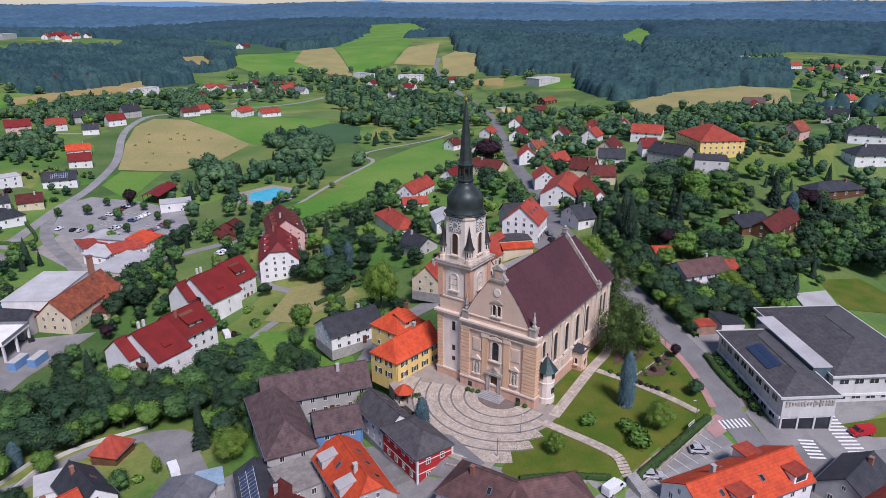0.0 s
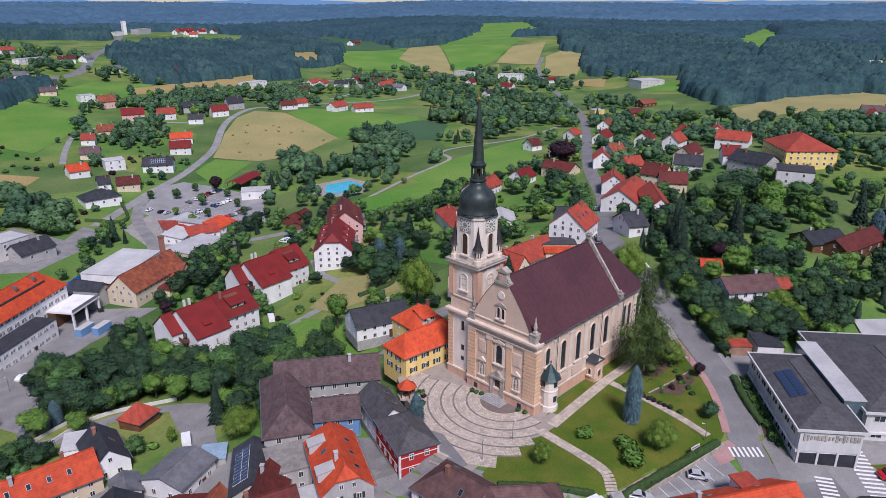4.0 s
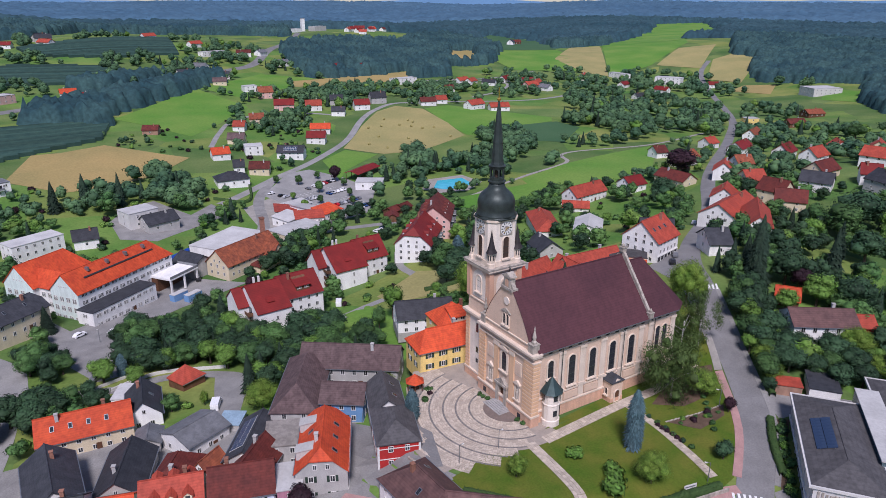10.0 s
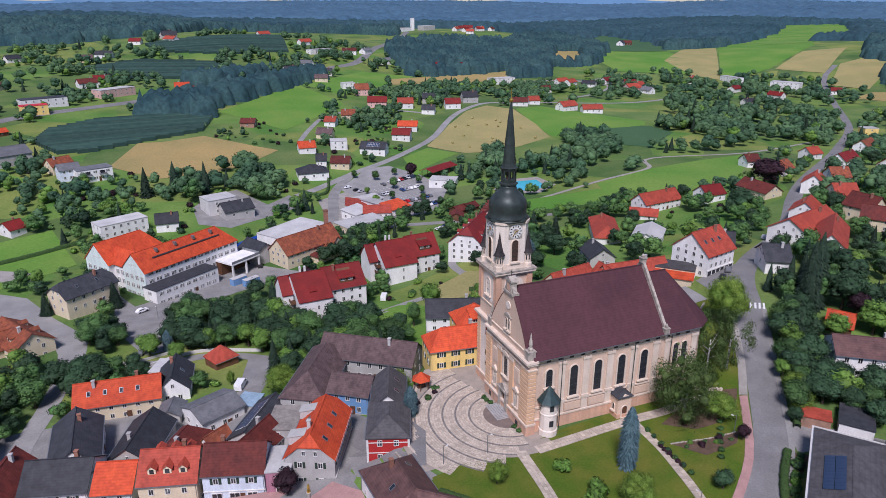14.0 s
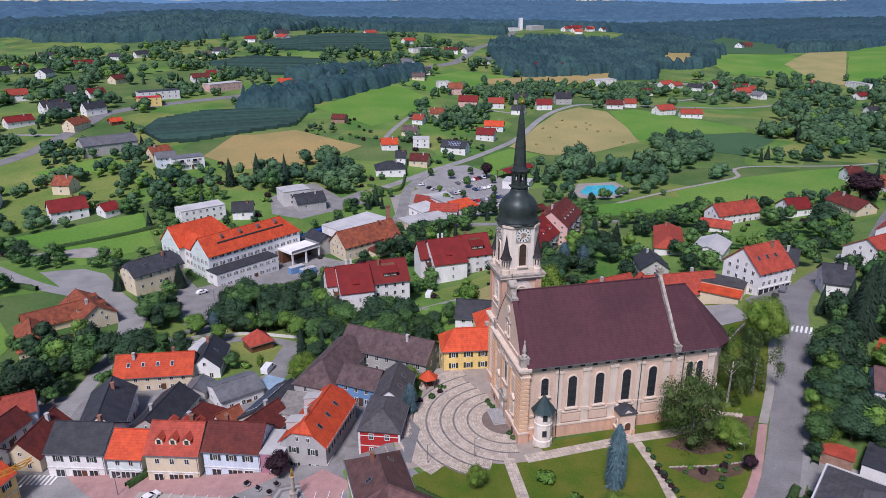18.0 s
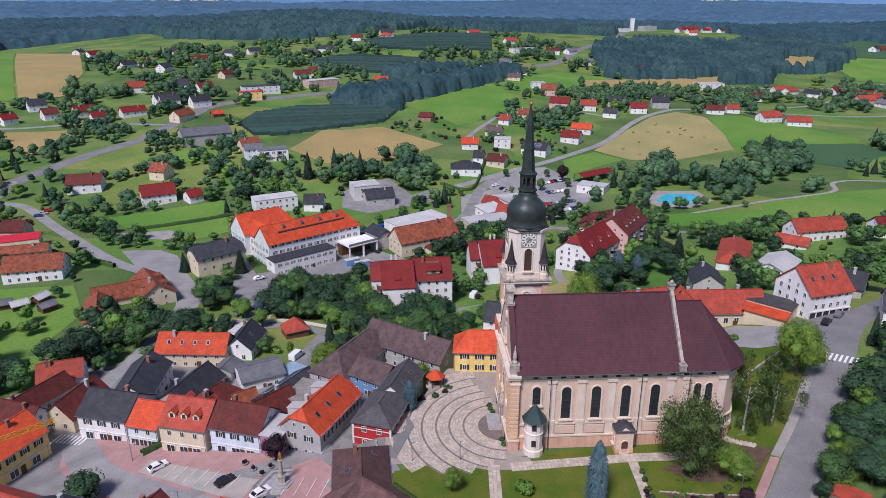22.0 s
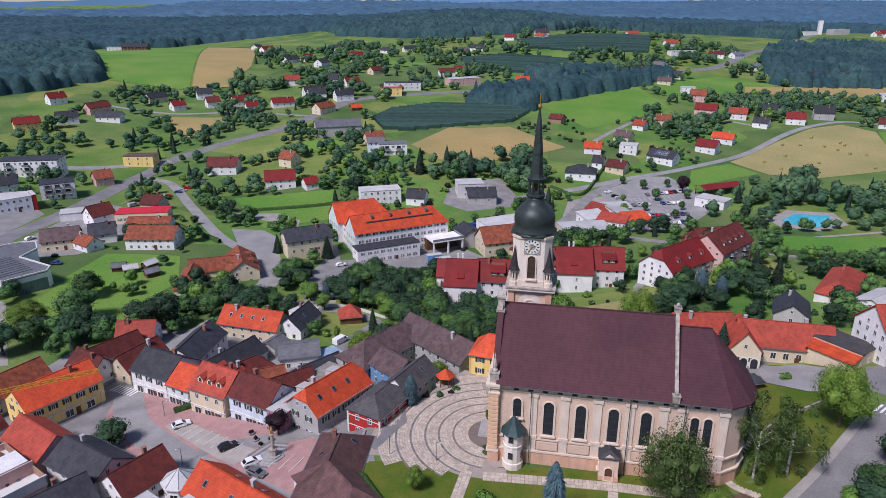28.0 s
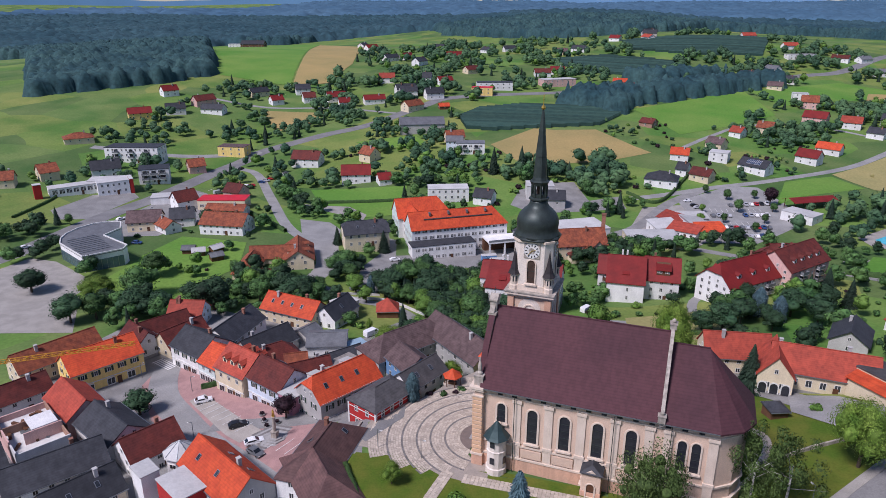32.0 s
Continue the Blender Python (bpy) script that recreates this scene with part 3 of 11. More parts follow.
area("dry_meadow", [(113, 573.3), (204.6, 652.6), (259.7, 634.6), (201.1, 568.7), (133.6, 512)], M_BRIGHT, 0.12, 12, "green slope meadow", "field")
area("meadow", [(-154.8, 100.4), (-113.3, 84.6), (-113.7, 60), (-152.2, 64.1)], M_BRIGHT, 0.10, 8, "bright green garden lawn", "lawn")
area("meadow", [(-156.5, 315.1), (-121.1, 333.2), (-102.8, 309), (-136.9, 302.4)], M_BRIGHT, 0.10, 8, "green garden meadow", "lawn")
area("car_park", [(45.8, 260.6), (73, 290), (88, 291), (97.6, 267.6), (100.7, 235.2), (76.5, 200.1), (54.8, 197.2), (50.2, 243.3)], M_LANE, 0.06, 8, "large asphalt car park full of cars", "car park")
area("yard", [(-69.5, 132.3), (-51.2, 154.5), (-22.2, 167.7), (-5.1, 150.7), (-33.6, 141), (-51.6, 135.2), (-57.4, 119.8), (-69, 118.9)], M_ASPHALT, 0.06, 6, "asphalt school yard", "yard")
area("yard", [(19.7, 183.5), (28.6, 243.5), (48.9, 255.6), (68.1, 229.7), (50, 184)], M_GRAVEL, 0.05, 6, "pale paved yard round the star-shaped building", "yard")
area("forecourt", [(-240.3, 144.6), (-241.2, 172.7), (-228.8, 187), (-219.3, 179.8), (-216.5, 140.7), (-227.4, 134.7)], M_ASPHALT, 0.05, 6, "asphalt yard before the fire station", "yard")
area("forecourt", [(-202.8, 122.7), (-207.6, 205.4), (-193.4, 200.3), (-161.7, 167), (-168.2, 127.9), (-193.8, 120.1)], M_ASPHALT, 0.05, 6, "asphalt yards between the shops", "yard")
area("yard", [(-195.6, 51.1), (-195.3, 88.7), (-183, 88.7), (-161.2, 79.1), (-147.7, 61.6), (-132.8, 42.7), (-160, 32)], M_GRAVEL, 0.06, 6, "pale gravel parking yard", "yard")
area("meadow", [(-156.9, 128.9), (-126.4, 128.7), (-115.7, 105.6), (-119.5, 86.6), (-149.4, 85.7), (-156.8, 103.5)], M_BRIGHT, 0.09, 6, "bright mown lawn beside the bank", "lawn", block=False)
area("market_square", [(-96, 40), (-78, 29), (-66, 23), (-48, 16), (-38, 12), (-29, -2), (-33, -12), (-52, -6), (-78, 8), (-92, 22)], M_REDPAVE, 0.07, 4, "reddish paved market square", "square")
area("parking_bays", [(-73.0, 21.2), (-55.4, 11), (-49, 7.6), (-51.5, 2.6), (-56.5, 5.0), (-74.6, 17.4)], M_BAY, 0.13, 4, "grey parking bays on the square", "parking")
area("parking_lot", [(-13.5, -22.5), (14.5, -31.5), (9, -38.5), (-9, -30.5)], M_ASPHALT, 0.06, 4, "parking lot below the church garden", "parking", block=True)
area("school_forecourt", [(14, -46), (30, -58), (60, -75), (70, -66), (40, -55), (22, -42)], M_ASPHALT, 0.06, 5, "asphalt forecourt of the school", "yard")
area("school_yard", [(71, -46), (63, -38.5), (66, -36.5), (78, -43)], M_ASPHALT, 0.06, 5, "grey yard behind the school", "yard")

area("junction", [(6, -41), (17, -37), (21.5, -37.5), (16.4, -40), (19, -46.6), (21, -51.7), (28.7, -64), (38, -74), (20, -80), (-2, -62), (-4, -50)], M_ROAD, 0.045, 5, "asphalt junction before the school", "road")
area("lawn", [(29.5, -55.5), (40, -66), (35, -70), (28.5, -61.5)], M_LAWN, 0.10, 4, "grass strip before the second school block", "lawn")
strip("pavement", [(17.5, -33.4), (11.9, -30.7), (6.4, -28.7), (-1, -25.9), (-9, -23.5), (-15.4, -22.0)], 2.0, M_REDPAVE, 0.10, "reddish paved footway along the garden hedge", "pavement", thick=0.15)
area("pavement", [(16.9, -32.4), (13.2, -35.4), (9.6, -33.8), (12.0, -31.0)], M_REDPAVE, 0.12, 3, "reddish paved corner beside the parking bays", "pavement")
area("lawn", [(108.4, -46.4), (120.4, -57.5), (113.3, -65.0), (96.2, -64.8), (90.5, -54.6), (101, -49.5)], M_LAWN, 0.10, 5, "walled lawn beyond the terrace", "lawn")
AREAS.append([(-128, 128), (-125, 103), (-102, 101), (-86, 108), (-84, 125), (-94, 140), (-118, 140)])
area("yard", [(-121.8, 166.8), (-106.5, 139), (-94, 131), (-88, 120), (-88, 104), (-81, 104), (-80, 118), (-90, 138), (-98.5, 159.5), (-107, 167)], M_LANE, 0.05, 5, "wide asphalt street before the slate-roofed house", "road")
area("yard", [(-33.7, 240.8), (-34.3, 218.9), (-21.4, 210.8), (-1.5, 222.2), (20.8, 238.0), (16.6, 255.6), (2.0, 241.0), (-8.2, 266.5), (-22.6, 257.7)], M_ASPHALT, 0.05, 6, "grey paved yard round the office block", "yard")
AREAS.append([(-72, 91), (-60, 91), (-55, 110), (-63, 118), (-72, 105)])
area("yard", [(-40.5, 79.5), (-36.0, 76.4), (-39.0, 62), (-45.5, 50), (-50.5, 42.8), (-53.5, 45.2), (-47.4, 58.4), (-42.8, 73.0)], M_ASPHALT, 0.065, 4, "asphalt drive past the garden pavilion", "driveway")
area("forecourt", [(81, 37.6), (97, 40), (101, 37.8), (90, 29), (80, 20.5), (76.5, 26)], M_ROAD, 0.06, 3, "asphalt forecourt of the corner shop", "yard")
AREAS.append([(70, -36), (90, -40), (101, -49), (88, -56), (70, -48)])
area("driveway", [(44.6, -22.6), (47.6, -19.8), (56, -28), (62, -35), (57, -36), (47.5, -28.4), (41.8, -27.2)], M_ASPHALT, 0.09, 3, "asphalt drive between school and garages", "driveway")
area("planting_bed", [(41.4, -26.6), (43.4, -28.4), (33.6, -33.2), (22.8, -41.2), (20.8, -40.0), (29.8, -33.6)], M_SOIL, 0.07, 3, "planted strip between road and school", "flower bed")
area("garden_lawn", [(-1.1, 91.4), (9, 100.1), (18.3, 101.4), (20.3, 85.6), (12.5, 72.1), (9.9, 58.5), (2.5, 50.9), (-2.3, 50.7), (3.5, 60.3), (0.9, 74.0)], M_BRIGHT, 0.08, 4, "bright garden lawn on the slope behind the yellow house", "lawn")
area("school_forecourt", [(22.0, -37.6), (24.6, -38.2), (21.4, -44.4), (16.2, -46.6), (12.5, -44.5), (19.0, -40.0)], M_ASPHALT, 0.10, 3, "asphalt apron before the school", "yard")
area("yard", [(59.7, 42.4), (69, 42.0), (76, 36.4), (72.9, 25.5), (65.2, 27), (58.6, 33.3)], M_LANE, 0.24, 3, "pale paved yard before the parish house", "yard")
area("town_paving", [(-126, 8), (-121.4, 51.5), (-102.2, 71), (-64, 63), (-38, 48), (-30, 32), (-26, 10), (-18, -12), (-8, -36), (14, -52), (-10, -75), (-60, -60), (-110, -30)], M_ASPHALT, 0.035, 5, "grey paved yards between the old houses", "pavement", block=False)
area("lawn", [(-24, -2), (-13.5, -20), (-9, -22), (15, -31.5), (19.4, -31.2), (28.6, -26), (36.0, -20.4), (46.9, -9.4), (53.0, -3.4), (58.6, 2.4), (72, 17), (74, 41), (47, 47), (43, 28), (38, 30), (34, 28), (44, 14), (40, -1), (6, -1), (-6, -2)], M_LAWN, 0.055, 2, "grass round the church", "lawn", block=False)
area("yard", [(-78.4, 159.5), (-72, 148), (-73, 121), (-68, 104), (-66, 97.5), (-58, 97.5), (-56.5, 118), (-52, 133), (-45.3, 134), (-33, 141), (-24, 157), (-30, 163), (-66, 140), (-72, 158)], M_ASPHALT, 0.055, 5, "asphalt drive and parking places before the school", "yard")
# church terrace: lawns, paths, plaza of ringed stones
area("lawn", [(-6, -3.4), (-15, -0.5), (-23, -1.5), (-24, -5), (-13, -19), (-9.5, -17.4)], M_LAWN, 0.085, 2, "trimmed lawn before the church", "lawn")
area("lawn", [(-3, -4.6), (19, -5.6), (17.5, -20), (14.5, -29), (-6.2, -21.0)], M_LAWN, 0.085, 2, "trimmed lawn beside the church", "lawn")
area("lawn", [(21, -6.5), (34, -5), (46.5, -5), (46.2, -8.9), (35.4, -20.0), (28.2, -25.3), (19.4, -30.4), (16.2, -30.6), (18.0, -21)], M_LAWN, 0.085, 2, "garden lawn with flower beds", "lawn", block=False)
area("lawn", [(0.8, -0.6), (19, -1.6), (19, 0.3), (6, 0.3)], M_LAWN, 0.10, 2, "lawn strip under the church wall", "lawn")
area("planting_bed", [(23.2, -13.6), (30.6, -15.2), (37.2, -17.2), (34.0, -19.6), (26.5, -19.2)], M_SOIL, 0.125, 2, "stone-edged soil bed in the church garden", "flower bed", block=False)
area("planting_bed", [(26, -7.5), (33, -5.2), (44, -3.2), (48, -7), (41, -13), (31, -12)], M_SOIL, 0.125, 3, "brown soil bed under the birches", "flower bed", block=False)
area("lawn", [(24, -2), (42, -2), (50, 8), (46, 0), (24, 0.3)], M_LAWN, 0.10, 2, "lawn strip under the choir wall", "lawn")
area("lawn", [(45, -3), (57, 6), (72, 24), (74, 40), (48, 46), (44, 28), (50, 14)], M_LAWN, 0.075, 2, "lawn behind the church", "lawn", block=False)
PC = (-0.3, 9.7)


def stone_ring(r0, r1, a0, a1, size, material, name, label, z=0.0, lift=0.06):
    """Stones laid in rings round the portal, each a low block of its own size."""
    rnd = random.Random(int(r0 * 100))
    g = Geo()
    n = max(1, round((r1 - r0) / size))
    for i in range(n):
        ra, rb = r0 + (r1 - r0) * i / n, r0 + (r1 - r0) * (i + 1) / n
        a = a0
        while a < a1:
            da = size * rnd.uniform(0.8, 1.9) / rb
            b = min(a + da, a1)
            e = 0.03
            zt = z + lift + rnd.uniform(-0.012, 0.012)
            pts = [(PC[0] + r * math.cos(t), PC[1] + r * math.sin(t), zz) for zz in (z - 0.1, zt) for r, t in ((ra + e, a + e / ra), (rb - e, a + e / rb), (rb - e, b - e / rb), (ra + e, b - e / ra))]
            g.add(pts, [(4, 5, 6, 7), (0, 1, 5, 4), (1, 2, 6, 5), (2, 3, 7, 6), (3, 0, 4, 7)])
            a = b
    return tagged(new(name, g.mesh(name, material)), label, "paving", kind="stuff")


plaza = Geo().prism([(8, 30), (6, 32), (-8, 34), (-13, 27), (-17, 18), (-24, 12), (-24.5, 0.5), (-14, 0.5), (-6, -3.5), (3, -4.5), (2, 5)], -3.0, 0.02, "z")
area("alley", [(-33, 26), (-28.2, 12), (-28.5, 6), (-22.5, 2), (-18, 12), (-20, 20), (-27, 34)], M_ROAD, 0.13, 3, "dark asphalt alley below the plaza", "street", block=False)
AREAS.append([(8, 30), (6, 32), (-8, 34), (-13, 27), (-17, 18), (-24, 12), (-24.5, 0.5), (-14, 0.5), (-6, -3.5), (3, -4.5), (2, 5)])
tagged(new("plaza", plaza.mesh("plaza", M_MORTAR)), "church plaza bedded in pale mortar", "plaza", kind="structure")
A0, A1 = radians(118), radians(242)
for i, (ra, rb, a0, a1) in enumerate(((4.95, 7.7, 92, 268), (8.1, 10.6, 92, 262), (11.0, 13.3, 96, 250), (13.7, 16.2, 98, 238), (16.6, 19.1, 100, 226), (19.5, 23.0, 96, 118), (19.5, 23.0, 150, 212))):
    stone_ring(ra, rb, radians(a0), radians(a1), 0.52, M_STONE, "plaza_stones", "pale stone setts laid in rings")
for r, a0, a1 in ((7.9, 92, 268), (10.8, 92, 262), (13.5, 96, 250), (16.4, 98, 238), (19.3, 96, 226)):
    stone_ring(r - 0.2, r + 0.2, radians(a0), radians(a1), 0.4, M_STONEDK, "plaza_band", "dark stone band between rings of setts", lift=0.045)
landing = Geo().lathe([(4.9, -0.1), (4.9, 0.10)], PC[0], PC[1], 40)
tagged(new("landing", landing.mesh("landing", M_LANDING)), "round brown landing before the portal", "landing", kind="structure")


def stone_path(pts, width, name="stone_path", label="path of pale stone slabs"):
    """Slabs laid crosswise along a line."""
    L = smooth_line(pts, 0.7)
    rnd = random.Random(len(pts) + int(width * 7))
    g = Geo()
    for p, q in zip(L, L[1:]):
        d = q - p
        n = np.array([-d[1], d[0]]) / np.hypot(*d)
        s, k = -width / 2, max(2, round(width / 0.75))
        for j in range(k):
            e = width / k
            a, b = s + j * e + 0.02, s + (j + 1) * e - 0.02
            z = float(gz(p[0], p[1])) + 0.16 + rnd.uniform(-0.01, 0.01)
            c = [p + n * a + d * 0.03, p + n * b + d * 0.03, q + n * b - d * 0.03, q + n * a - d * 0.03]
            g.add([(*u, z - 0.12) for u in c] + [(*u, z) for u in c], [(4, 5, 6, 7), (0, 1, 5, 4), (1, 2, 6, 5), (2, 3, 7, 6), (3, 0, 4, 7)])
        TAKEN.append((p[0], p[1], width / 2 + 0.8))
    return tagged(new(name, g.mesh(name, M_STONE)), label, "path", kind="stuff")


stone_path([(-1.5, -3.3), (20.5, -3.6), (31, -4.2), (40, -3)], 2.4)
stone_path([(-4.5, -2.2), (-7.2, -17.2), (-11, -22)], 2.2)
stone_path([(21.5, -5), (20.2, -14), (18.4, -21), (16.4, -29)], 1.8)
stone_path([(46, -5), (42, 2), (49, 10), (52, 22), (44, 28)], 1.6)
area("gravel_patch", [(-134.3, 193.3), (-120.8, 184.5), (-94.9, 175.9), (-96.5, 184.6), (-109.4, 194.2), (-121.8, 193)], M_GRAVEL, 0.13, 5, "grey gravel patch on the school meadow", "yard")


# ---- church: nave along x, front at x = 0, tower on its north side ----
M_CH = mat("church_render", (0.66, 0.49, 0.375), (0.60, 0.44, 0.335), 0.9, 0.22, 6, 0.08, dirt=0.05)
M_CHLOW = mat("church_base_peach", (0.66, 0.39, 0.265), (0.56, 0.35, 0.25), 0.9, 0.35, 6, 0.1, dirt=0.12)
M_CHTRIM = mat("church_trim", (0.70, 0.585, 0.48), (0.62, 0.51, 0.41), 0.85, 0.4, 8, 0.08, dirt=0.06)
M_CHPEACH = mat("church_pilaster_peach", (0.70, 0.455, 0.285), (0.62, 0.40, 0.25), 0.9, 0.4, 8, 0.08, dirt=0.06)
M_CHWHITE = mat("church_white", (0.75, 0.665, 0.58), (0.68, 0.60, 0.52), 0.9, 0.3, 8, 0.08, dirt=0.06)
M_CHROOF = mat("church_shingles", (0.094, 0.036, 0.043), (0.070, 0.028, 0.035), 0.75, 0.09, 18, 0.3, rows=("Z", 0.42, 0.15), dirt=0.14, grain=0.1)
M_COPPER = mat("patinated_copper", (0.052, 0.068, 0.064), (0.034, 0.043, 0.042), 0.45, 0.6, 6, 0.1, metal=0.35, dirt=0.06)
M_SHINGLE = mat("dark_shingle", (0.040, 0.034, 0.036), (0.028, 0.024, 0.026), 0.65, 0.8, 8, 0.25, rows=("Z", 0.28, 0.2))
M_TURRET = mat("turret_sheet", (0.045, 0.075, 0.075), (0.032, 0.055, 0.057), 0.5, 0.8, 6, 0.1, metal=0.3)
M_GOLD = mat("gilding", (0.75, 0.48, 0.10), None, 0.3, 2, 8, 0.0, metal=0.9)
M_DARKGLASS = mat("leaded_glass", (0.022, 0.024, 0.032), (0.035, 0.037, 0.045), 0.25, 0.8, 5, 0.0, spec=0.5)
M_LOUVRE = mat("louvre_wood", (0.075, 0.048, 0.036), None, 0.8, 1, 9, 0.1, rows=("Z", 0.22, 0.5))
M_STATUE = mat("grey_stone", (0.47, 0.415, 0.355), (0.33, 0.295, 0.255), 0.9, 1.2, 12, 0.2, dirt=0.3)

church = thing("church", pose(-0.33, 1.585, 0, 0, 0, -4.5), "baroque church, pale peach walls, brown roof, dark onion-domed tower", "church")


def arch_outline(w, h, n=10):
    """Half-round-headed outline (across, up) with its foot at 0."""
    r = w / 2
    return [(-r, 0), (r, 0)] + [(r * math.cos(math.pi * i / n), h - r + r * math.sin(math.pi * i / n)) for i in range(n + 1)]


def arched_window(parent, m, w, h, trim=0.35, pane=M_DARKGLASS, sill=True, name="arched_window"):
    """Glass behind a raised round-headed surround; local y points out of the wall."""
    o, i = arch_outline(w + 2 * trim, h + trim), arch_outline(w, h)
    g = Geo()
    n = len(o)
    i = [(a, b + 0.12) for a, b in i]
    for d0, d1 in ((0.0, 0.22),):
        pts = [(a, d, b) for d in (d0, d1) for a, b in o] + [(a, d, b) for d in (d0, d1) for a, b in i]
        q = []
        for k in range(n):
            j = (k + 1) % n
            q += [(n + k, n + j, 3 * n + j, 3 * n + k), (k, n + k, n + j, j), (2 * n + k, 2 * n + j, 3 * n + j, 3 * n + k)]
        g.add(pts, q)
    if sill:
        g.box(-w / 2 - trim - 0.15, 0, -0.3, w / 2 + trim + 0.15, 0.5, 0.0)
    win = part(name, g, M_CHTRIM, parent, m=m)
    p = Geo().add([(a, 0.05, b) for a, b in i], [tuple(range(len(i)))])
    part("pane", p, pane, win)
    for z in np.arange(1.2, h - w / 2, 1.4):
        part("glazing_bar", Geo().box(-w / 2, 0.05, z - 0.03, w / 2, 0.09, z + 0.03), M_COPPER, win)
    return win


SOUTH = lambda x, z, y=0.0: pose(x, y, z, 0, 0, 180)       # local y out of a wall that faces -y
WEST = lambda y, z, x=0.0: pose(x, y, z, 0, 0, 90)         # out of a wall that faces -x
EAST = lambda y, z, x=0.0: pose(x, y, z, 0, 0, -90)
NORTH = lambda x, z, y=0.0: pose(x, y, z)

CY, CW, EAVE, RIDGE = 9.6, 19.0, 16.4, 28.4     # roof's middle line, width, heights
SY, NY = CY - CW / 2 + 0.6, CY + CW / 2 - 0.6
PLAN = [(0.8, SY), (40.8, SY), (43.6, SY + 2.2), (45.2, SY + 5.5), (45.2, NY - 5.5), (43.6, NY - 2.2), (40.8, NY), (0.8, NY)]


def grow(plan, d, x0=None):
    """The plan pushed outwards by about d."""
    out = []
    for x, y in plan:
        out.append((x + (d if x > 41 else 0) * (1 if x > 44 else 0.7), y + (d if y > CY else -d)))
    if x0 is not None:
        out[0], out[-1] = (x0, out[0][1]), (x0, out[-1][1])
    return out


part("nave_wall", Geo().prism(PLAN, -3.0, EAVE, "z"), M_CH, church)
part("nave_base", Geo().prism(grow(PLAN, 0.28), -3.0, 2.6, "z"), M_CHLOW, church, "peach base course of the nave")
for z0, z1, d in ((2.6, 2.95, 0.42), (5.3, 5.65, 0.3), (14.9, 15.15, 0.14), (15.85, 16.15, 0.35), (16.15, 16.45, 0.6)):
    part("cornice", Geo().prism(grow(PLAN, d), z0, z1, "z"), M_CHTRIM, church)
# roof: saddle over nave, hipped round the choir, with its ridge broken by a stepped wall
eave_out = grow(PLAN, 1.0, 0.6)
RZ = EAVE + 0.1
roof = Geo()
LOW = RIDGE - 2.0                               # ridge of the choir
top = [(0.6, CY, RIDGE), (31.4, CY, RIDGE), (31.4, CY, LOW), (37.8, CY, LOW)]
V = [(x, y, RZ) for x, y in eave_out] + top + [(31.4, eave_out[0][1], RZ), (31.4, eave_out[-1][1], RZ)]
roof.sheet(V, [[0, 12, 9, 8], [13, 7, 8, 9]], 0.3)
roof.sheet(V, [[12, 1, 11, 10], [1, 2, 11], [2, 3, 11], [3, 4, 11], [4, 5, 11], [5, 6, 11], [6, 13, 10, 11]], 0.3)
part("roof", roof, M_CHROOF, church, "plum-brown shingled saddle roof hipped over the choir")
g = Geo()
g.box(0.6, CY - 0.14, RIDGE - 0.05, 31.4, CY + 0.14, RIDGE + 0.12).box(31.9, CY - 0.14, LOW - 0.05, 37.9, CY + 0.14, LOW + 0.12)
part("ridge_cap", g, M_CHROOF, church)
for sgn in (-1, 1):
    y = CY + sgn * (CW / 2 + 0.45)
    part("gutter", Geo().box(0.8, y - 0.09, RZ - 0.22, 40.6, y + 0.09, RZ - 0.06), M_METAL, church)
for x in (7.0, 24.2, 33.4):
    part("downpipe", Geo().lathe([(0.07, 0), (0.07, 16.3)], x, SY - 0.75, 8), M_COPPER, church)
# stepped wall between nave and choir
fire = Geo()
slope = (RIDGE - RZ) / (CW / 2 + 0.4)
fire.prism([(CY - CW / 2 - 0.35, EAVE - 0.6), (CY - CW / 2 - 0.35, EAVE + 1.0), (CY - 0.5, RIDGE + 0.75), (CY + 0.5, RIDGE + 0.75), (CY + CW / 2 + 0.35, EAVE + 1.0), (CY + CW / 2 + 0.35, EAVE - 0.6)], 31.3, 31.9, "x")
part("gable_wall", fire, M_STATUE, church, "weathered stone gable wall rising through the roof")
g = Geo()
g.box(31.05, CY - 0.55, RIDGE + 0.6, 32.15, CY + 0.55, RIDGE + 1.5)
g.box(30.95, CY - 0.7, RIDGE + 1.5, 32.25, CY + 0.7, RIDGE + 1.75)
g.lathe([(0.3, RIDGE + 1.75), (0.42, RIDGE + 2.0), (0.28, RIDGE + 2.3), (0.05, RIDGE + 2.5)], 31.6, CY, 8)
part("finial", g, M_STATUE, church)
for sgn in (-1, 1):
    g = Geo()
    y = CY + sgn * (CW / 2 + 0.1)
    g.box(31.0, y - 0.5, EAVE + 0.1, 32.2, y + 0.5, EAVE + 1.3)
    g.box(30.9, y - 0.6, EAVE + 1.3, 32.3, y + 0.6, EAVE + 1.5)
    g.lathe([(0.3, EAVE + 1.5), (0.36, EAVE + 1.9), (0.05, EAVE + 2.4)], 31.6, y, 8)
    part("kneeler", g, M_STATUE, church)
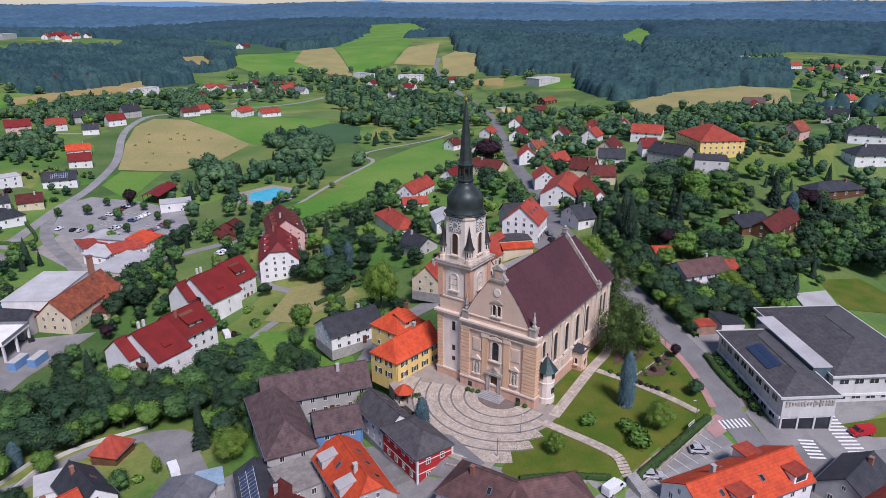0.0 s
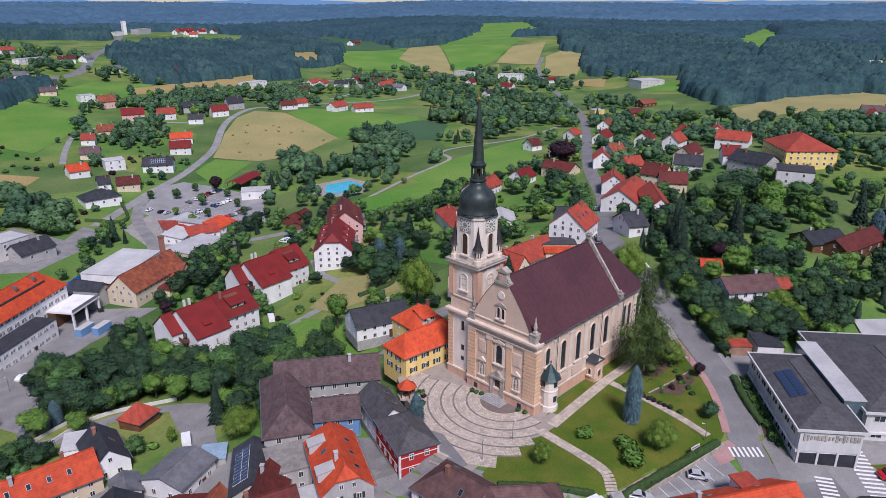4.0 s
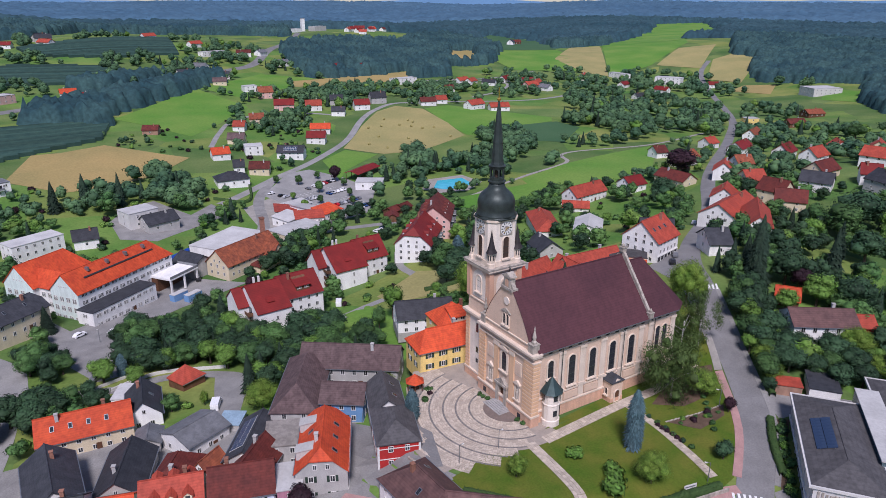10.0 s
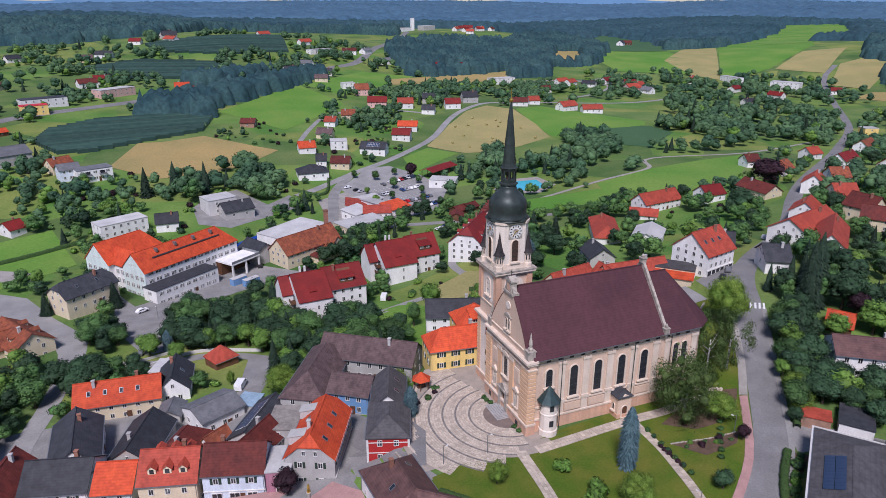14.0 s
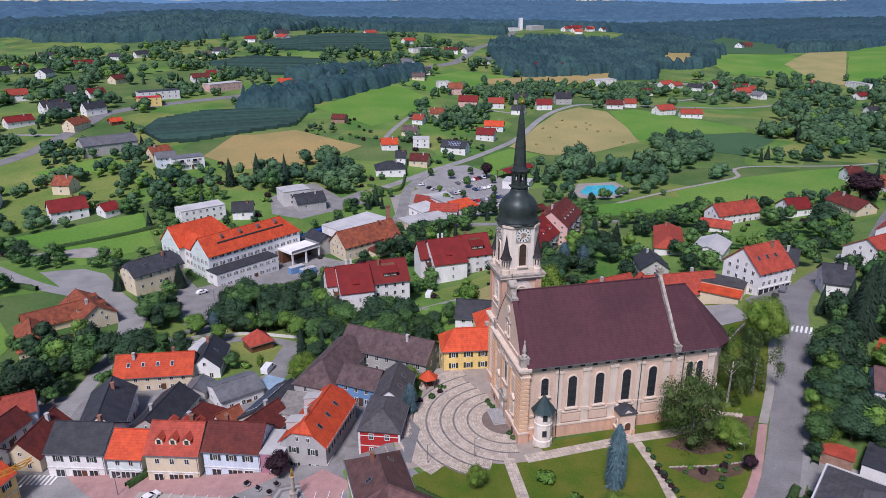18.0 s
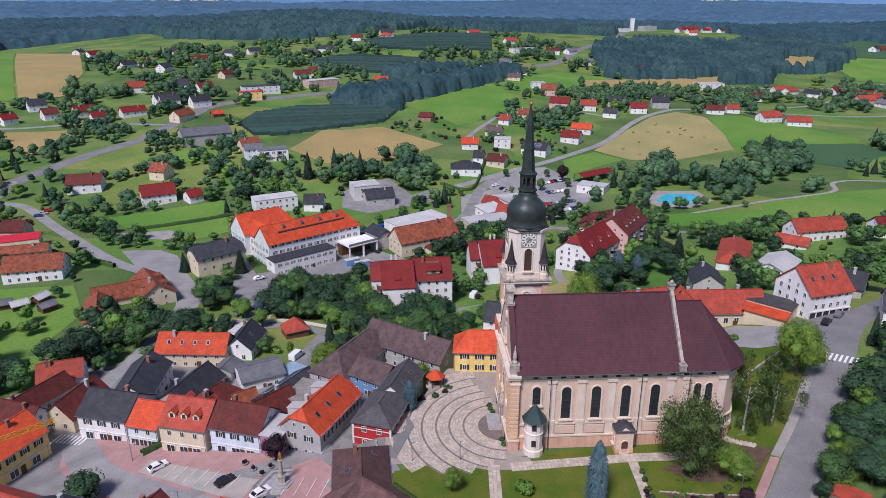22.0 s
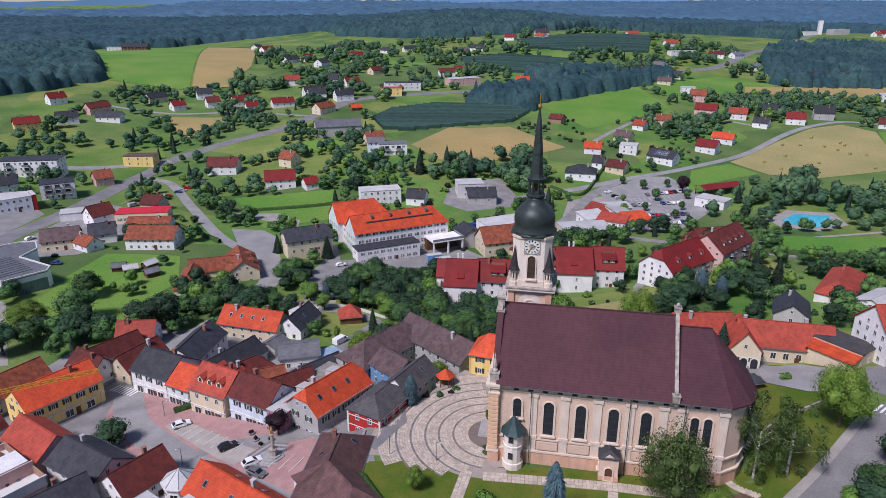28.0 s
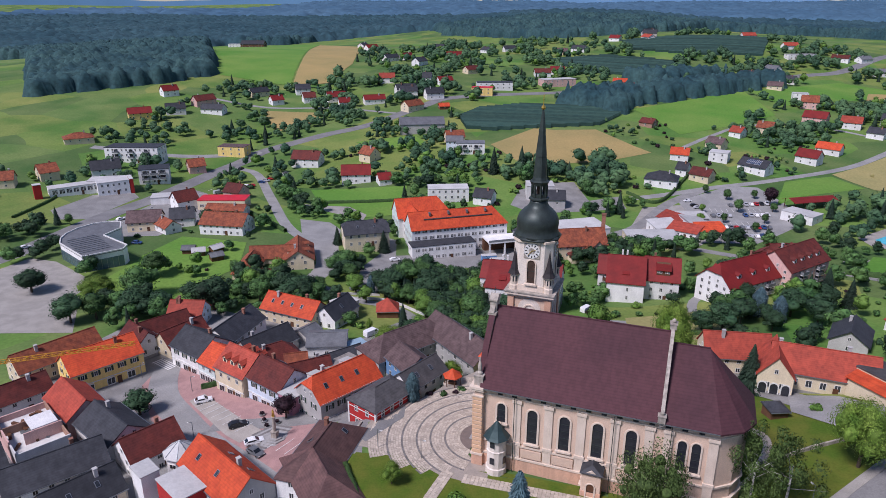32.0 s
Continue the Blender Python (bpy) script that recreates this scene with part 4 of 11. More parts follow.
# south and north sides: windows, wall strips, attic openings
XS = [4.5, 10.2, 15.9, 21.6, 27.2]
for side, y in ((SOUTH, SY), (NORTH, NY)):
    for i, x in enumerate(XS):
        if i == 0:
            arched_window(church, side(x, 9.6, y), 1.5, 3.9)
        else:
            arched_window(church, side(x, 6.4, y), 1.8, 6.9)
    for x in (35.3, 37.5):
        arched_window(church, side(x, 7.5, y), 1.4, 5.8, trim=0.28)
    d = -1 if side is SOUTH else 1
    for i, x in enumerate((7.35, 13.05, 18.75, 24.4, 30.0, 33.0, 40.0)):
        ya, yb = sorted((y, y + d * 0.22))
        g = Geo().box(x - 0.75, ya, 2.95, x + 0.75, yb, 14.9)
        ya, yb = sorted((y, y + d * 0.4))
        g.box(x - 0.9, ya, 14.3, x + 0.9, yb, 14.9).box(x - 0.9, ya, 5.65, x + 0.9, yb, 6.2)
        part("pilaster", g, M_CHTRIM, church)
    for x in np.arange(4.2, 40, 2.6):
        ya, yb = sorted((y + d * 0.1, y + d * 0.2))
        part("attic_opening", Geo().box(x - 0.45, ya, 15.3, x + 0.45, yb, 15.75), M_DARKGLASS, church)
    for i, (xa, xb) in enumerate(((8.3, 12.1), (14.0, 17.8), (25.3, 29.1))):
        ya, yb = sorted((y, y + d * 0.34))
        part("wall_panel", Geo().box(xa, ya, 3.3, xb, yb, 5.0), M_CH, church)

# west front
front = Geo()
front.box(-0.3, 0, -2.5, 1.2, 18.5, 16.4)
part("front_wall", front, M_CH, church)
part("front_base", Geo().box(-0.75, -0.3, -2.5, 1.3, 18.6, 2.2), M_CHLOW, church, "peach base of the front")
for z0, z1, d in ((2.2, 2.6, 0.95), (14.5, 14.75, 0.75), (15.7, 16.1, 0.9), (16.1, 16.55, 1.25)):
    part("front_cornice", Geo().box(-d, -d * 0.45, z0, 1.35, 18.6, z1), M_CHTRIM, church)


def rusticated(name, x0, y0, x1, y1, z0, z1, parent):
    """A corner of alternating raised courses."""
    base = part(name, Geo().box(x0 + 0.12, y0 + 0.12, z0, x1 - 0.12, y1 - 0.12, z1), M_CHTRIM, parent)
    z = z0 + 0.08
    while z < z1 - 0.5:
        part("block_course", Geo().box(x0, y0, z, x1, y1, z + 0.62), M_CHPEACH, base)
        z += 0.86
    return base


rusticated("corner_pier", -0.72, -0.25, 1.1, 2.9, 2.6, 14.5, church)
rusticated("corner_pier", -0.72, 16.3, 1.1, 18.55, 2.6, 14.5, church)
for y in (6.9, 12.3):
    g = Geo().box(-0.6, y - 0.75, 2.6, 0.5, y + 0.75, 14.5)
    part("front_pilaster", g, M_CHPEACH, church)
    part("capital", Geo().box(-0.72, y - 0.9, 13.4, 0.5, y + 0.9, 14.3), M_CHTRIM, church)
for y in (4.9, 14.4):
    # niche with a small gable and a plain figure, blind panel above
    nich = arched_window(church, WEST(y, 4.0, -0.3), 1.2, 2.9, trim=0.3, pane=M_STATUE, name="niche")
    g = Geo().lathe([(0.3, 0.15), (0.34, 0.4), (0.26, 0.9), (0.32, 1.6), (0.2, 1.95), (0.17, 2.1), (0.2, 2.3), (0.05, 2.48)], 0, 0.14, 10)
    part("figure", g, M_STATUE, nich)
    part("pediment", Geo().prism([(y - 1.2, 7.5), (y + 1.2, 7.5), (y + 1.2, 7.7), (y, 8.5), (y - 1.2, 7.7)], -0.75, -0.3, "x"), M_CHTRIM, church)
    part("blind_panel", Geo().box(-0.45, y - 1.1, 9.6, -0.2, y + 1.1, 12.6), M_CHTRIM, church)
    part("panel_field", Geo().box(-0.5, y - 0.8, 9.9, -0.2, y + 0.8, 12.3), M_CH, church)
arched_window(church, WEST(9.7, 8.3, -0.3), 1.7, 4.4, trim=0.55)
part("window_hood", Geo().prism([(8.1, 13.4), (11.3, 13.4), (11.3, 13.7), (9.7, 14.3), (8.1, 13.7)], -0.8, -0.25, "x"), M_CHTRIM, church)
# portal
portal = part("portal", Geo().box(-1.1, 7.9, 0.9, -0.3, 8.7, 5.0).box(-1.1, 10.7, 0.9, -0.3, 11.5, 5.0).box(-1.3, 7.6, 5.0, -0.3, 11.8, 5.5).prism([(7.6, 5.5), (11.8, 5.5), (10.9, 6.0), (9.7, 6.9), (8.5, 6.0)], -1.1, -0.3, "x"), M_STATUE, church, "weathered stone portal")
arched_window(portal, WEST(9.7, 0.9, -0.35), 1.8, 3.9, trim=0.12, pane=M_DOOR, sill=False, name="church_door")
for i in range(6):
    d = 3.5 - 0.42 * i
    part("step", Geo().box(-d, 9.7 - 1.5 - 0.3 * (5 - i), -0.6, -0.3, 9.7 + 1.5 + 0.3 * (5 - i), 0.15 * (i + 1)), M_KERB, church)
for y in (3.6, 15.9):
    part("vent_grille", Geo().box(-0.82, y - 0.5, 0.3, -0.7, y + 0.5, 1.4), M_DARKGLASS, church)
# gable of the front
curve = [(1.6 + 6.3 * t + 0.5 * math.sin(math.pi * t) * -1, 17.6 + 9.6 * (t ** 1.02)) for t in np.linspace(0, 1, 9)]
gab = [(0.4, 16.5), (0.4, 17.9), (1.6, 17.9)] + [(y, z) for y, z in curve[1:]]
gab = gab + [(2 * CY - y, z) for y, z in reversed(gab)]
part("gable", Geo().prism(gab, -0.2, 0.75, "x"), M_CH, church)
for sgn in (1, -1):
    pts = [(y if sgn > 0 else 2 * CY - y, z) for y, z in gab[2:11]]
    for (ya, za), (yb, zb) in zip(pts, pts[1:]):
        part("coping_stone", Geo().add([(x, y, z) for x in (-0.3, 0.8) for y, z in ((ya, za), (yb, zb), (yb, zb + 0.14), (ya, za + 0.14))], [(0, 1, 2, 3), (7, 6, 5, 4), (0, 4, 5, 1), (3, 2, 6, 7), (0, 3, 7, 4), (1, 5, 6, 2)]), M_CHROOF, church)
part("gable_band", Geo().box(-0.45, 0.3, 17.7, 0.9, 18.5, 17.95), M_CHTRIM, church)
for y in (9.1, 10.3):
    arched_window(church, WEST(y, 19.0, -0.2), 0.8, 2.4, trim=0.16)
part("gable_hood", Geo().prism([(8.1, 22.0), (11.3, 22.0), (10.6, 22.4), (9.7, 22.8), (8.8, 22.4)], -0.5, -0.1, "x"), M_STATUE, church)
part("roundel", Geo().lathe([(0.85, 0), (0.85, 0.18)], 0, 0, 20), M_CHWHITE, church, m=pose(-0.2, 9.7, 24.4, 0, -90, 0))
aed = Geo().box(-0.6, CY - 1.9, 27.0, 1.0, CY + 1.9, 27.5).box(-0.45, CY - 1.1, 27.5, 0.8, CY + 1.1, 29.6).box(-0.6, CY - 1.35, 29.6, 1.0, CY + 1.35, 29.9)
aed.prism([(CY - 1.35, 29.9), (CY + 1.35, 29.9), (CY, 30.7)], -0.6, 1.0, "x")
for sgn in (-1, 1):
    aed.prism([(CY + sgn * 1.1, 27.5), (CY + sgn * 2.0, 27.5), (CY + sgn * 1.5, 28.2), (CY + sgn * 1.1, 28.7)], -0.3, 0.6, "x")
part("gable_crown", aed, M_STATUE, church, "weathered stone crown on the gable")
part("crown_niche", Geo().add([(-0.47, CY + a, 27.7 + b) for a, b in arch_outline(1.1, 1.6)], [tuple(range(13))]), M_CHLOW, church)
part("crown_cross", Geo().box(0.1, CY - 0.05, 30.7, 0.2, CY + 0.05, 32.0).box(0.1, CY - 0.4, 31.4, 0.2, CY + 0.4, 31.5), M_COPPER, church)
for y in (1.0, 17.5):
    g = Geo().box(-0.6, y - 0.75, 16.5, 1.0, y + 0.75, 18.3).box(-0.7, y - 0.85, 18.3, 1.1, y + 0.85, 18.5)
    g.lathe([(0.5, 18.5), (0.55, 18.9), (0.3, 19.2), (0.42, 19.8), (0.3, 20.6), (0.12, 21.3), (0.16, 21.5), (0.02, 22.2)], 0.2, y, 8)
    part("pinnacle", g, M_STATUE, church)

# tower
TX, TY, TH = 4.9, 21.3, 4.2


def tower_ring(z0, z1, d, material, name="tower_cornice", label=""):
    return part(name, Geo().box(TX - TH - d, TY - TH - d, z0, TX + TH + d, TY + TH + d, z1), material, church, label)


tower_ring(-2.5, 16.3, 0.0, M_CHWHITE, "tower_base")
tower_ring(-2.5, 1.7, 0.3, M_CHLOW, "tower_foot", "peach base of the tower")
tower_ring(1.7, 2.1, 0.4, M_CHTRIM)
tower_ring(15.6, 16.1, 0.4, M_CHTRIM)
tower_ring(16.1, 16.6, 0.75, M_CHTRIM)
tower_ring(16.6, 27.5, -0.25, M_CH, "tower_shaft")
tower_ring(19.7, 20.0, -0.05, M_CHTRIM)
tower_ring(27.3, 27.8, 0.15, M_CHTRIM)
tower_ring(27.8, 28.3, 0.6, M_CHTRIM)
tower_ring(28.3, 28.55, 0.75, M_STATUE)
for sx in (-1, 1):
    for sy in (-1, 1):
        cx, cy = TX + sx * (TH - 0.55), TY + sy * (TH - 0.55)
        if sx < 0:
            rusticated("tower_pier", cx - 0.75, cy - 0.75, cx + 0.75, cy + 0.75, 2.1, 15.6, church)
        part("shaft_pilaster", Geo().box(cx - 0.65 + sx * 0.0, cy - 0.65, 20.0, cx + 0.55, cy + 0.65, 27.3), M_CHLOW, church)
FACES = ((WEST, lambda d: (TX - TH + 0.25 - d, TY)), (SOUTH, lambda d: (TX, TY - TH + 0.25 - d)), (EAST, lambda d: (TX + TH - 0.25 + d, TY)), (NORTH, lambda d: (TX, TY + TH - 0.25 + d)))


def on_face(k, z, d=0.0, across=0.0):
    side, at = FACES[k]
    x, y = at(d)
    return side(x + across, z, y) if side in (SOUTH, NORTH) else side(y + across, z, x)


for k in range(4):
    arched_window(church, on_face(k, 21.8), 1.6, 3.7, trim=0.35, pane=M_LOUVRE)
    g = Geo()
    o = arch_outline(4.6, 6.6)
    part("shaft_arch", Geo().prism([(a, b) for a, b in o], 0.0, 0.06, "y"), M_CHWHITE, church, m=on_face(k, 20.4))
for z, h in ((12.0, 2.2), (7.0, 1.3), (4.4, 1.0)):
    part("slit_window", Geo().box(-0.4, 0, 0, 0.4, 0.06, h), M_DARKGLASS, church, m=pose(TX - TH, TY, z, 0, 0, 90))
# belfry: a square with cut corners
BH, CUT = 3.75, 1.35
BELL = [(-BH, -BH + CUT), (-BH + CUT, -BH), (BH - CUT, -BH), (BH, -BH + CUT), (BH, BH - CUT), (BH - CUT, BH), (-BH + CUT, BH), (-BH, BH - CUT)]
part("belfry", Geo().prism([(TX + a, TY + b) for a, b in BELL], 28.5, 38.7, "z"), M_CHWHITE, church, "white belfry with cut corners")
part("belfry_foot", Geo().prism([(TX + a * 1.04, TY + b * 1.04) for a, b in BELL], 28.5, 29.7, "z"), M_CHTRIM, church)
part("belfry_cornice", Geo().prism([(TX + a * 1.06, TY + b * 1.06) for a, b in BELL], 38.3, 38.75, "z"), M_CHTRIM, church)
for k in range(4):
    arched_window(church, on_face(k, 30.1, -0.2), 1.5, 4.7, trim=0.22, pane=M_LOUVRE)
    m = on_face(k, 36.8, -0.2)
    clock = part("clock", Geo().box(-1.55, 0, -1.55, 1.55, 0.12, 1.55), M_STATUE, church, "white clock dial with dark numerals", m=m)
    ring = Geo().lathe([(1.52, 0), (1.52, 0.05)], 0, 0, 32)
    part("dial", ring, M_FRAME, clock, m=pose(0, 0.13, 0, -90, 0, 0))
    part("dial_centre", Geo().lathe([(0.6, 0), (0.6, 0.05)], 0, 0, 24), M_STATUE, clock, m=pose(0, 0.17, 0, -90, 0, 0))
    for i in range(12):
        a = 2 * math.pi * i / 12
        part("hour_mark", Geo().box(-0.09, 0.18, 0.92, 0.09, 0.22, 1.35), M_DARKGLASS, clock, m=pose(0, 0, 0, 0, math.degrees(a), 0))
    part("hour_pointer", Geo().box(-0.07, 0.24, -0.15, 0.07, 0.28, 0.75), M_GOLD, clock, m=pose(0, 0, 0, 0, -72, 0))
    part("minute_pointer", Geo().box(-0.05, 0.29, -0.2, 0.05, 0.33, 1.2), M_GOLD, clock, m=pose(0, 0, 0, 0, 140, 0))
for sx in (-1, 1):
    for sy in (-1, 1):
        cx, cy = TX + sx * 3.35, TY + sy * 3.35
        g = Geo().lathe([(0.95, 28.5), (0.95, 29.4), (0.78, 29.6), (0.78, 31.6), (0.98, 31.75), (0.98, 31.9)], cx, cy, 8, turn=math.pi / 8)
        tur = part("corner_turret", g, M_CHTRIM, church)
        part("turret_cap", Geo().lathe([(1.25, 31.8), (0.85, 32.6), (0.5, 34.0), (0.22, 35.6), (0.02, 37.0)], cx, cy, 8, turn=math.pi / 8), M_SHINGLE, tur)
        for k in range(8):
            a = math.pi / 4 * k
            part("turret_slit", Geo().box(0.72, -0.12, 30.2, 0.76, 0.12, 31.3), M_DARKGLASS, tur, m=pose(cx, cy, 0, 0, 0, math.degrees(a)))
E8 = math.pi / 8
dome = Geo().lathe([(4.75, 38.7), (4.72, 38.95), (4.4, 39.25)], TX, TY, 8, turn=E8)
dome.lathe([(4.35, 39.0), (4.2, 39.4), (3.98, 39.9), (3.9, 40.5), (3.98, 41.2), (3.98, 41.8), (3.85, 42.4), (3.6, 43.0), (3.2, 43.55), (2.7, 44.05), (2.2, 44.45), (1.85, 44.9), (1.68, 45.4), (1.6, 45.9)], TX, TY, 32)
dome_ob = part("onion_dome", dome, M_COPPER, church, "dark patinated copper onion dome", smooth=True)
for k in range(4):
    part("oculus", Geo().lathe([(0.5, 0), (0.5, 0.3), (0.34, 0.3), (0.34, 0.1)], 0, 0, 16), [M_COPPER], dome_ob, m=pose(TX, TY, 41.6, 0, 0, 90 * k) @ pose(0, 3.6, 0, -90, 0, 0))
part("lantern_foot", Geo().lathe([(1.65, 45.8), (1.95, 46.0), (1.95, 46.25), (1.6, 46.4)], TX, TY, 8, turn=E8), M_COPPER, church)
for k in range(8):
    a = E8 + k * math.pi / 4
    part("lantern_post", Geo().lathe([(0.2, 46.3), (0.2, 49.2)], TX + 1.4 * math.cos(a), TY + 1.4 * math.sin(a), 6), M_COPPER, church)
part("lantern_core", Geo().lathe([(0.55, 46.3), (0.55, 49.2)], TX, TY, 8), M_LOUVRE, church)
part("lantern_sill", Geo().lathe([(1.5, 46.4), (1.5, 47.0)], TX, TY, 8, turn=E8), M_COPPER, church)
part("lantern_cornice", Geo().lathe([(1.5, 48.7), (1.75, 49.2), (1.9, 49.45), (1.5, 49.7)], TX, TY, 8, turn=E8), M_COPPER, church)
part("spire", Geo().lathe([(1.5, 49.6), (1.3, 50.3), (1.02, 54.0), (1.06, 54.2), (0.62, 58.6), (0.65, 58.8), (0.22, 62.2), (0.16, 62.6)], TX, TY, 8, turn=E8), M_COPPER, church, "slim dark copper spire")
part("ball", Geo().lathe([(0.05, 62.5), (0.34, 62.75), (0.42, 63.0), (0.34, 63.25), (0.05, 63.5)], TX, TY, 12), M_GOLD, church, "gilt ball")
part("cross", Geo().box(TX - 0.05, TY - 0.06, 63.4, TX + 0.05, TY + 0.06, 65.3).box(TX - 0.04, TY - 0.5, 64.4, TX + 0.04, TY + 0.5, 64.52), M_GOLD, church, "gilt cross")
# stair turret on the south side
STX, STY = 4.1, -0.55
tur = part("stair_turret", Geo().lathe([(1.95, -2.0), (1.95, 1.2), (1.75, 1.35), (1.75, 4.6), (1.85, 4.7), (1.85, 4.9), (1.72, 5.0), (1.72, 7.8)], STX, STY, 12), M_CHWHITE, church, "white round stair turret")
part("turret_roof", Geo().lathe([(2.45, 7.5), (2.1, 7.9), (1.25, 9.0), (0.5, 10.1), (0.06, 10.7)], STX, STY, 8, turn=E8), M_TURRET, tur, "grey-green pointed turret roof")
part("turret_ball", Geo().lathe([(0.03, 10.6), (0.14, 10.9), (0.16, 11.05), (0.03, 11.6)], STX, STY, 8), M_COPPER, tur)
for a, z in ((-100, 2.4), (-100, 5.9), (170, 5.9), (-20, 2.4)):
    part("turret_window", Geo().box(1.74, -0.42, 0, 1.84, 0.42, 1.3), M_DARKGLASS, tur, m=pose(STX, STY, z, 0, 0, a))
# south porch
PX = 21.4
por = part("porch", Geo().box(PX - 1.65, -1.9, -2, PX + 1.65, SY, 4.7), M_CH, church)
part("porch_base", Geo().box(PX - 1.75, -2.0, -2, PX + 1.75, SY, 1.0), M_CHLOW, por)
part("porch_cornice", Geo().box(PX - 1.8, -2.05, 4.6, PX + 1.8, SY, 4.85), M_CHTRIM, por)
g = Geo().sheet([(PX - 1.95, -2.25, 4.9), (PX + 1.95, -2.25, 4.9), (PX + 1.95, SY, 4.9), (PX - 1.95, SY, 4.9), (PX, -1.1, 6.2), (PX, SY, 6.3)], [[0, 1, 4], [1, 2, 5, 4], [3, 0, 4, 5]], 0.15)
part("porch_roof", g, ROOF["slate"], por)
part("porch_pediment", Geo().prism([(PX - 1.5, 4.7), (PX + 1.5, 4.7), (PX, 5.5)], -2.1, -1.8, "y"), M_CHTRIM, por)
arched_window(por, SOUTH(PX, 0.0, -1.92), 1.3, 2.7, trim=0.25, pane=M_DOOR, sill=False, name="side_door")
for y in (-0.6,):
    arched_window(por, WEST(y, 1.6, PX - 1.67), 0.7, 1.5, trim=0.12)
TAKEN.append((22, 9, 27))
TAKEN.append((6, 20, 10))


# ---- houses ----
WINDOW_MESH = {}


def cells(xs, zs, solid, y0, y1):
    """A flat lattice of solid cells drawn out from y0 to y1 as one closed piece."""
    g = Geo()
    nx, nz = len(xs), len(zs)
    g.v = [(x, y, z) for y in (y0, y1) for z in zs for x in xs]
    at = lambda i, j, k: k * nx * nz + j * nx + i
    on = lambda i, j: 0 <= i < nx - 1 and 0 <= j < nz - 1 and solid(i, j)
    for i in range(nx - 1):
        for j in range(nz - 1):
            if not on(i, j):
                continue
            g.f += [(at(i, j, 0), at(i + 1, j, 0), at(i + 1, j + 1, 0), at(i, j + 1, 0)), (at(i, j, 1), at(i, j + 1, 1), at(i + 1, j + 1, 1), at(i + 1, j, 1))]
            for di, dj, p, q in ((-1, 0, (i, j), (i, j + 1)), (1, 0, (i + 1, j), (i + 1, j + 1)), (0, -1, (i, j), (i + 1, j)), (0, 1, (i, j + 1), (i + 1, j + 1))):
                if not on(i + di, j + dj):
                    g.f.append((at(*p, 0), at(*q, 0), at(*q, 1), at(*p, 1)))
    g.m = [0] * len(g.f)
    return g


def window_mesh(w, h, near):
    """Frame and pane of a common window; local y points out of the wall."""
    key = (round(w, 2), round(h, 2), near)
    if key not in WINDOW_MESH:
        t = 0.1
        if near:
            f = cells([-w / 2, -w / 2 + t, -0.035, 0.035, w / 2 - t, w / 2], [0, t, h - t, h], lambda i, j: j != 1 or i % 2 == 0, -0.05, 0.07)
            p = Geo().box(-w / 2 + 0.03, -0.04, 0.03, w / 2 - 0.03, 0.015, h - 0.03)
            s = Geo().box(-w / 2 - 0.06 - w * 0.5, -0.02, 0, -w / 2 - 0.06, 0.07, h)
            s2 = Geo().box(w / 2 + 0.06, -0.02, 0, w / 2 + 0.06 + w * 0.5, 0.07, h)
            WINDOW_MESH[key] = (f.mesh("window", M_FRAME), p.mesh("pane", M_PANE), s.mesh("shutter", M_SHUT), s2.mesh("shutter", M_SHUT))
        else:
            a, b = w / 2, w / 2 - t
            g = Geo()
            o = [(-a, 0), (a, 0), (a, h), (-a, h)]
            q = [(-b, t), (b, t), (b, h - t), (-b, h - t)]
            g.v = [(x, -0.05, z) for x, z in o] + [(x, 0.07, z) for x, z in o] + [(x, 0.07, z) for x, z in q] + [(x, 0.01, z) for x, z in q]
            for i in range(4):
                j = (i + 1) % 4
                g.f += [(i, j, 4 + j, 4 + i), (4 + i, 4 + j, 8 + j, 8 + i), (8 + i, 8 + j, 12 + j, 12 + i)]
            g.f.append((12, 13, 14, 15))
            g.m = [0] * 12 + [1]
            for c in (0.0,) if w < 1.5 else (-w / 4, 0.0, w / 4):
                e = 0.13 if w > 1.5 and c == 0.0 else 0.04
                g.box(c - e, 0.0, t, c + e, 0.06, h - t)
            if w >= 1.5:
                g.box(-b, 0.0, h * 0.66, b, 0.05, h * 0.66 + 0.07)
            WINDOW_MESH[key] = (g.mesh("window", [M_FRAME, M_PANE]),)
    return WINDOW_MESH[key]


def put_window(parent, m, w, h, near, shutters=False):
    ms = window_mesh(w, h, near)
    win = part("window", ms[0], None, parent, m=m)
    if near:
        part("pane", ms[1], None, win)
        if shutters:
            part("shutter", ms[2], None, win)
            part("shutter", ms[3], None, win)
    return win


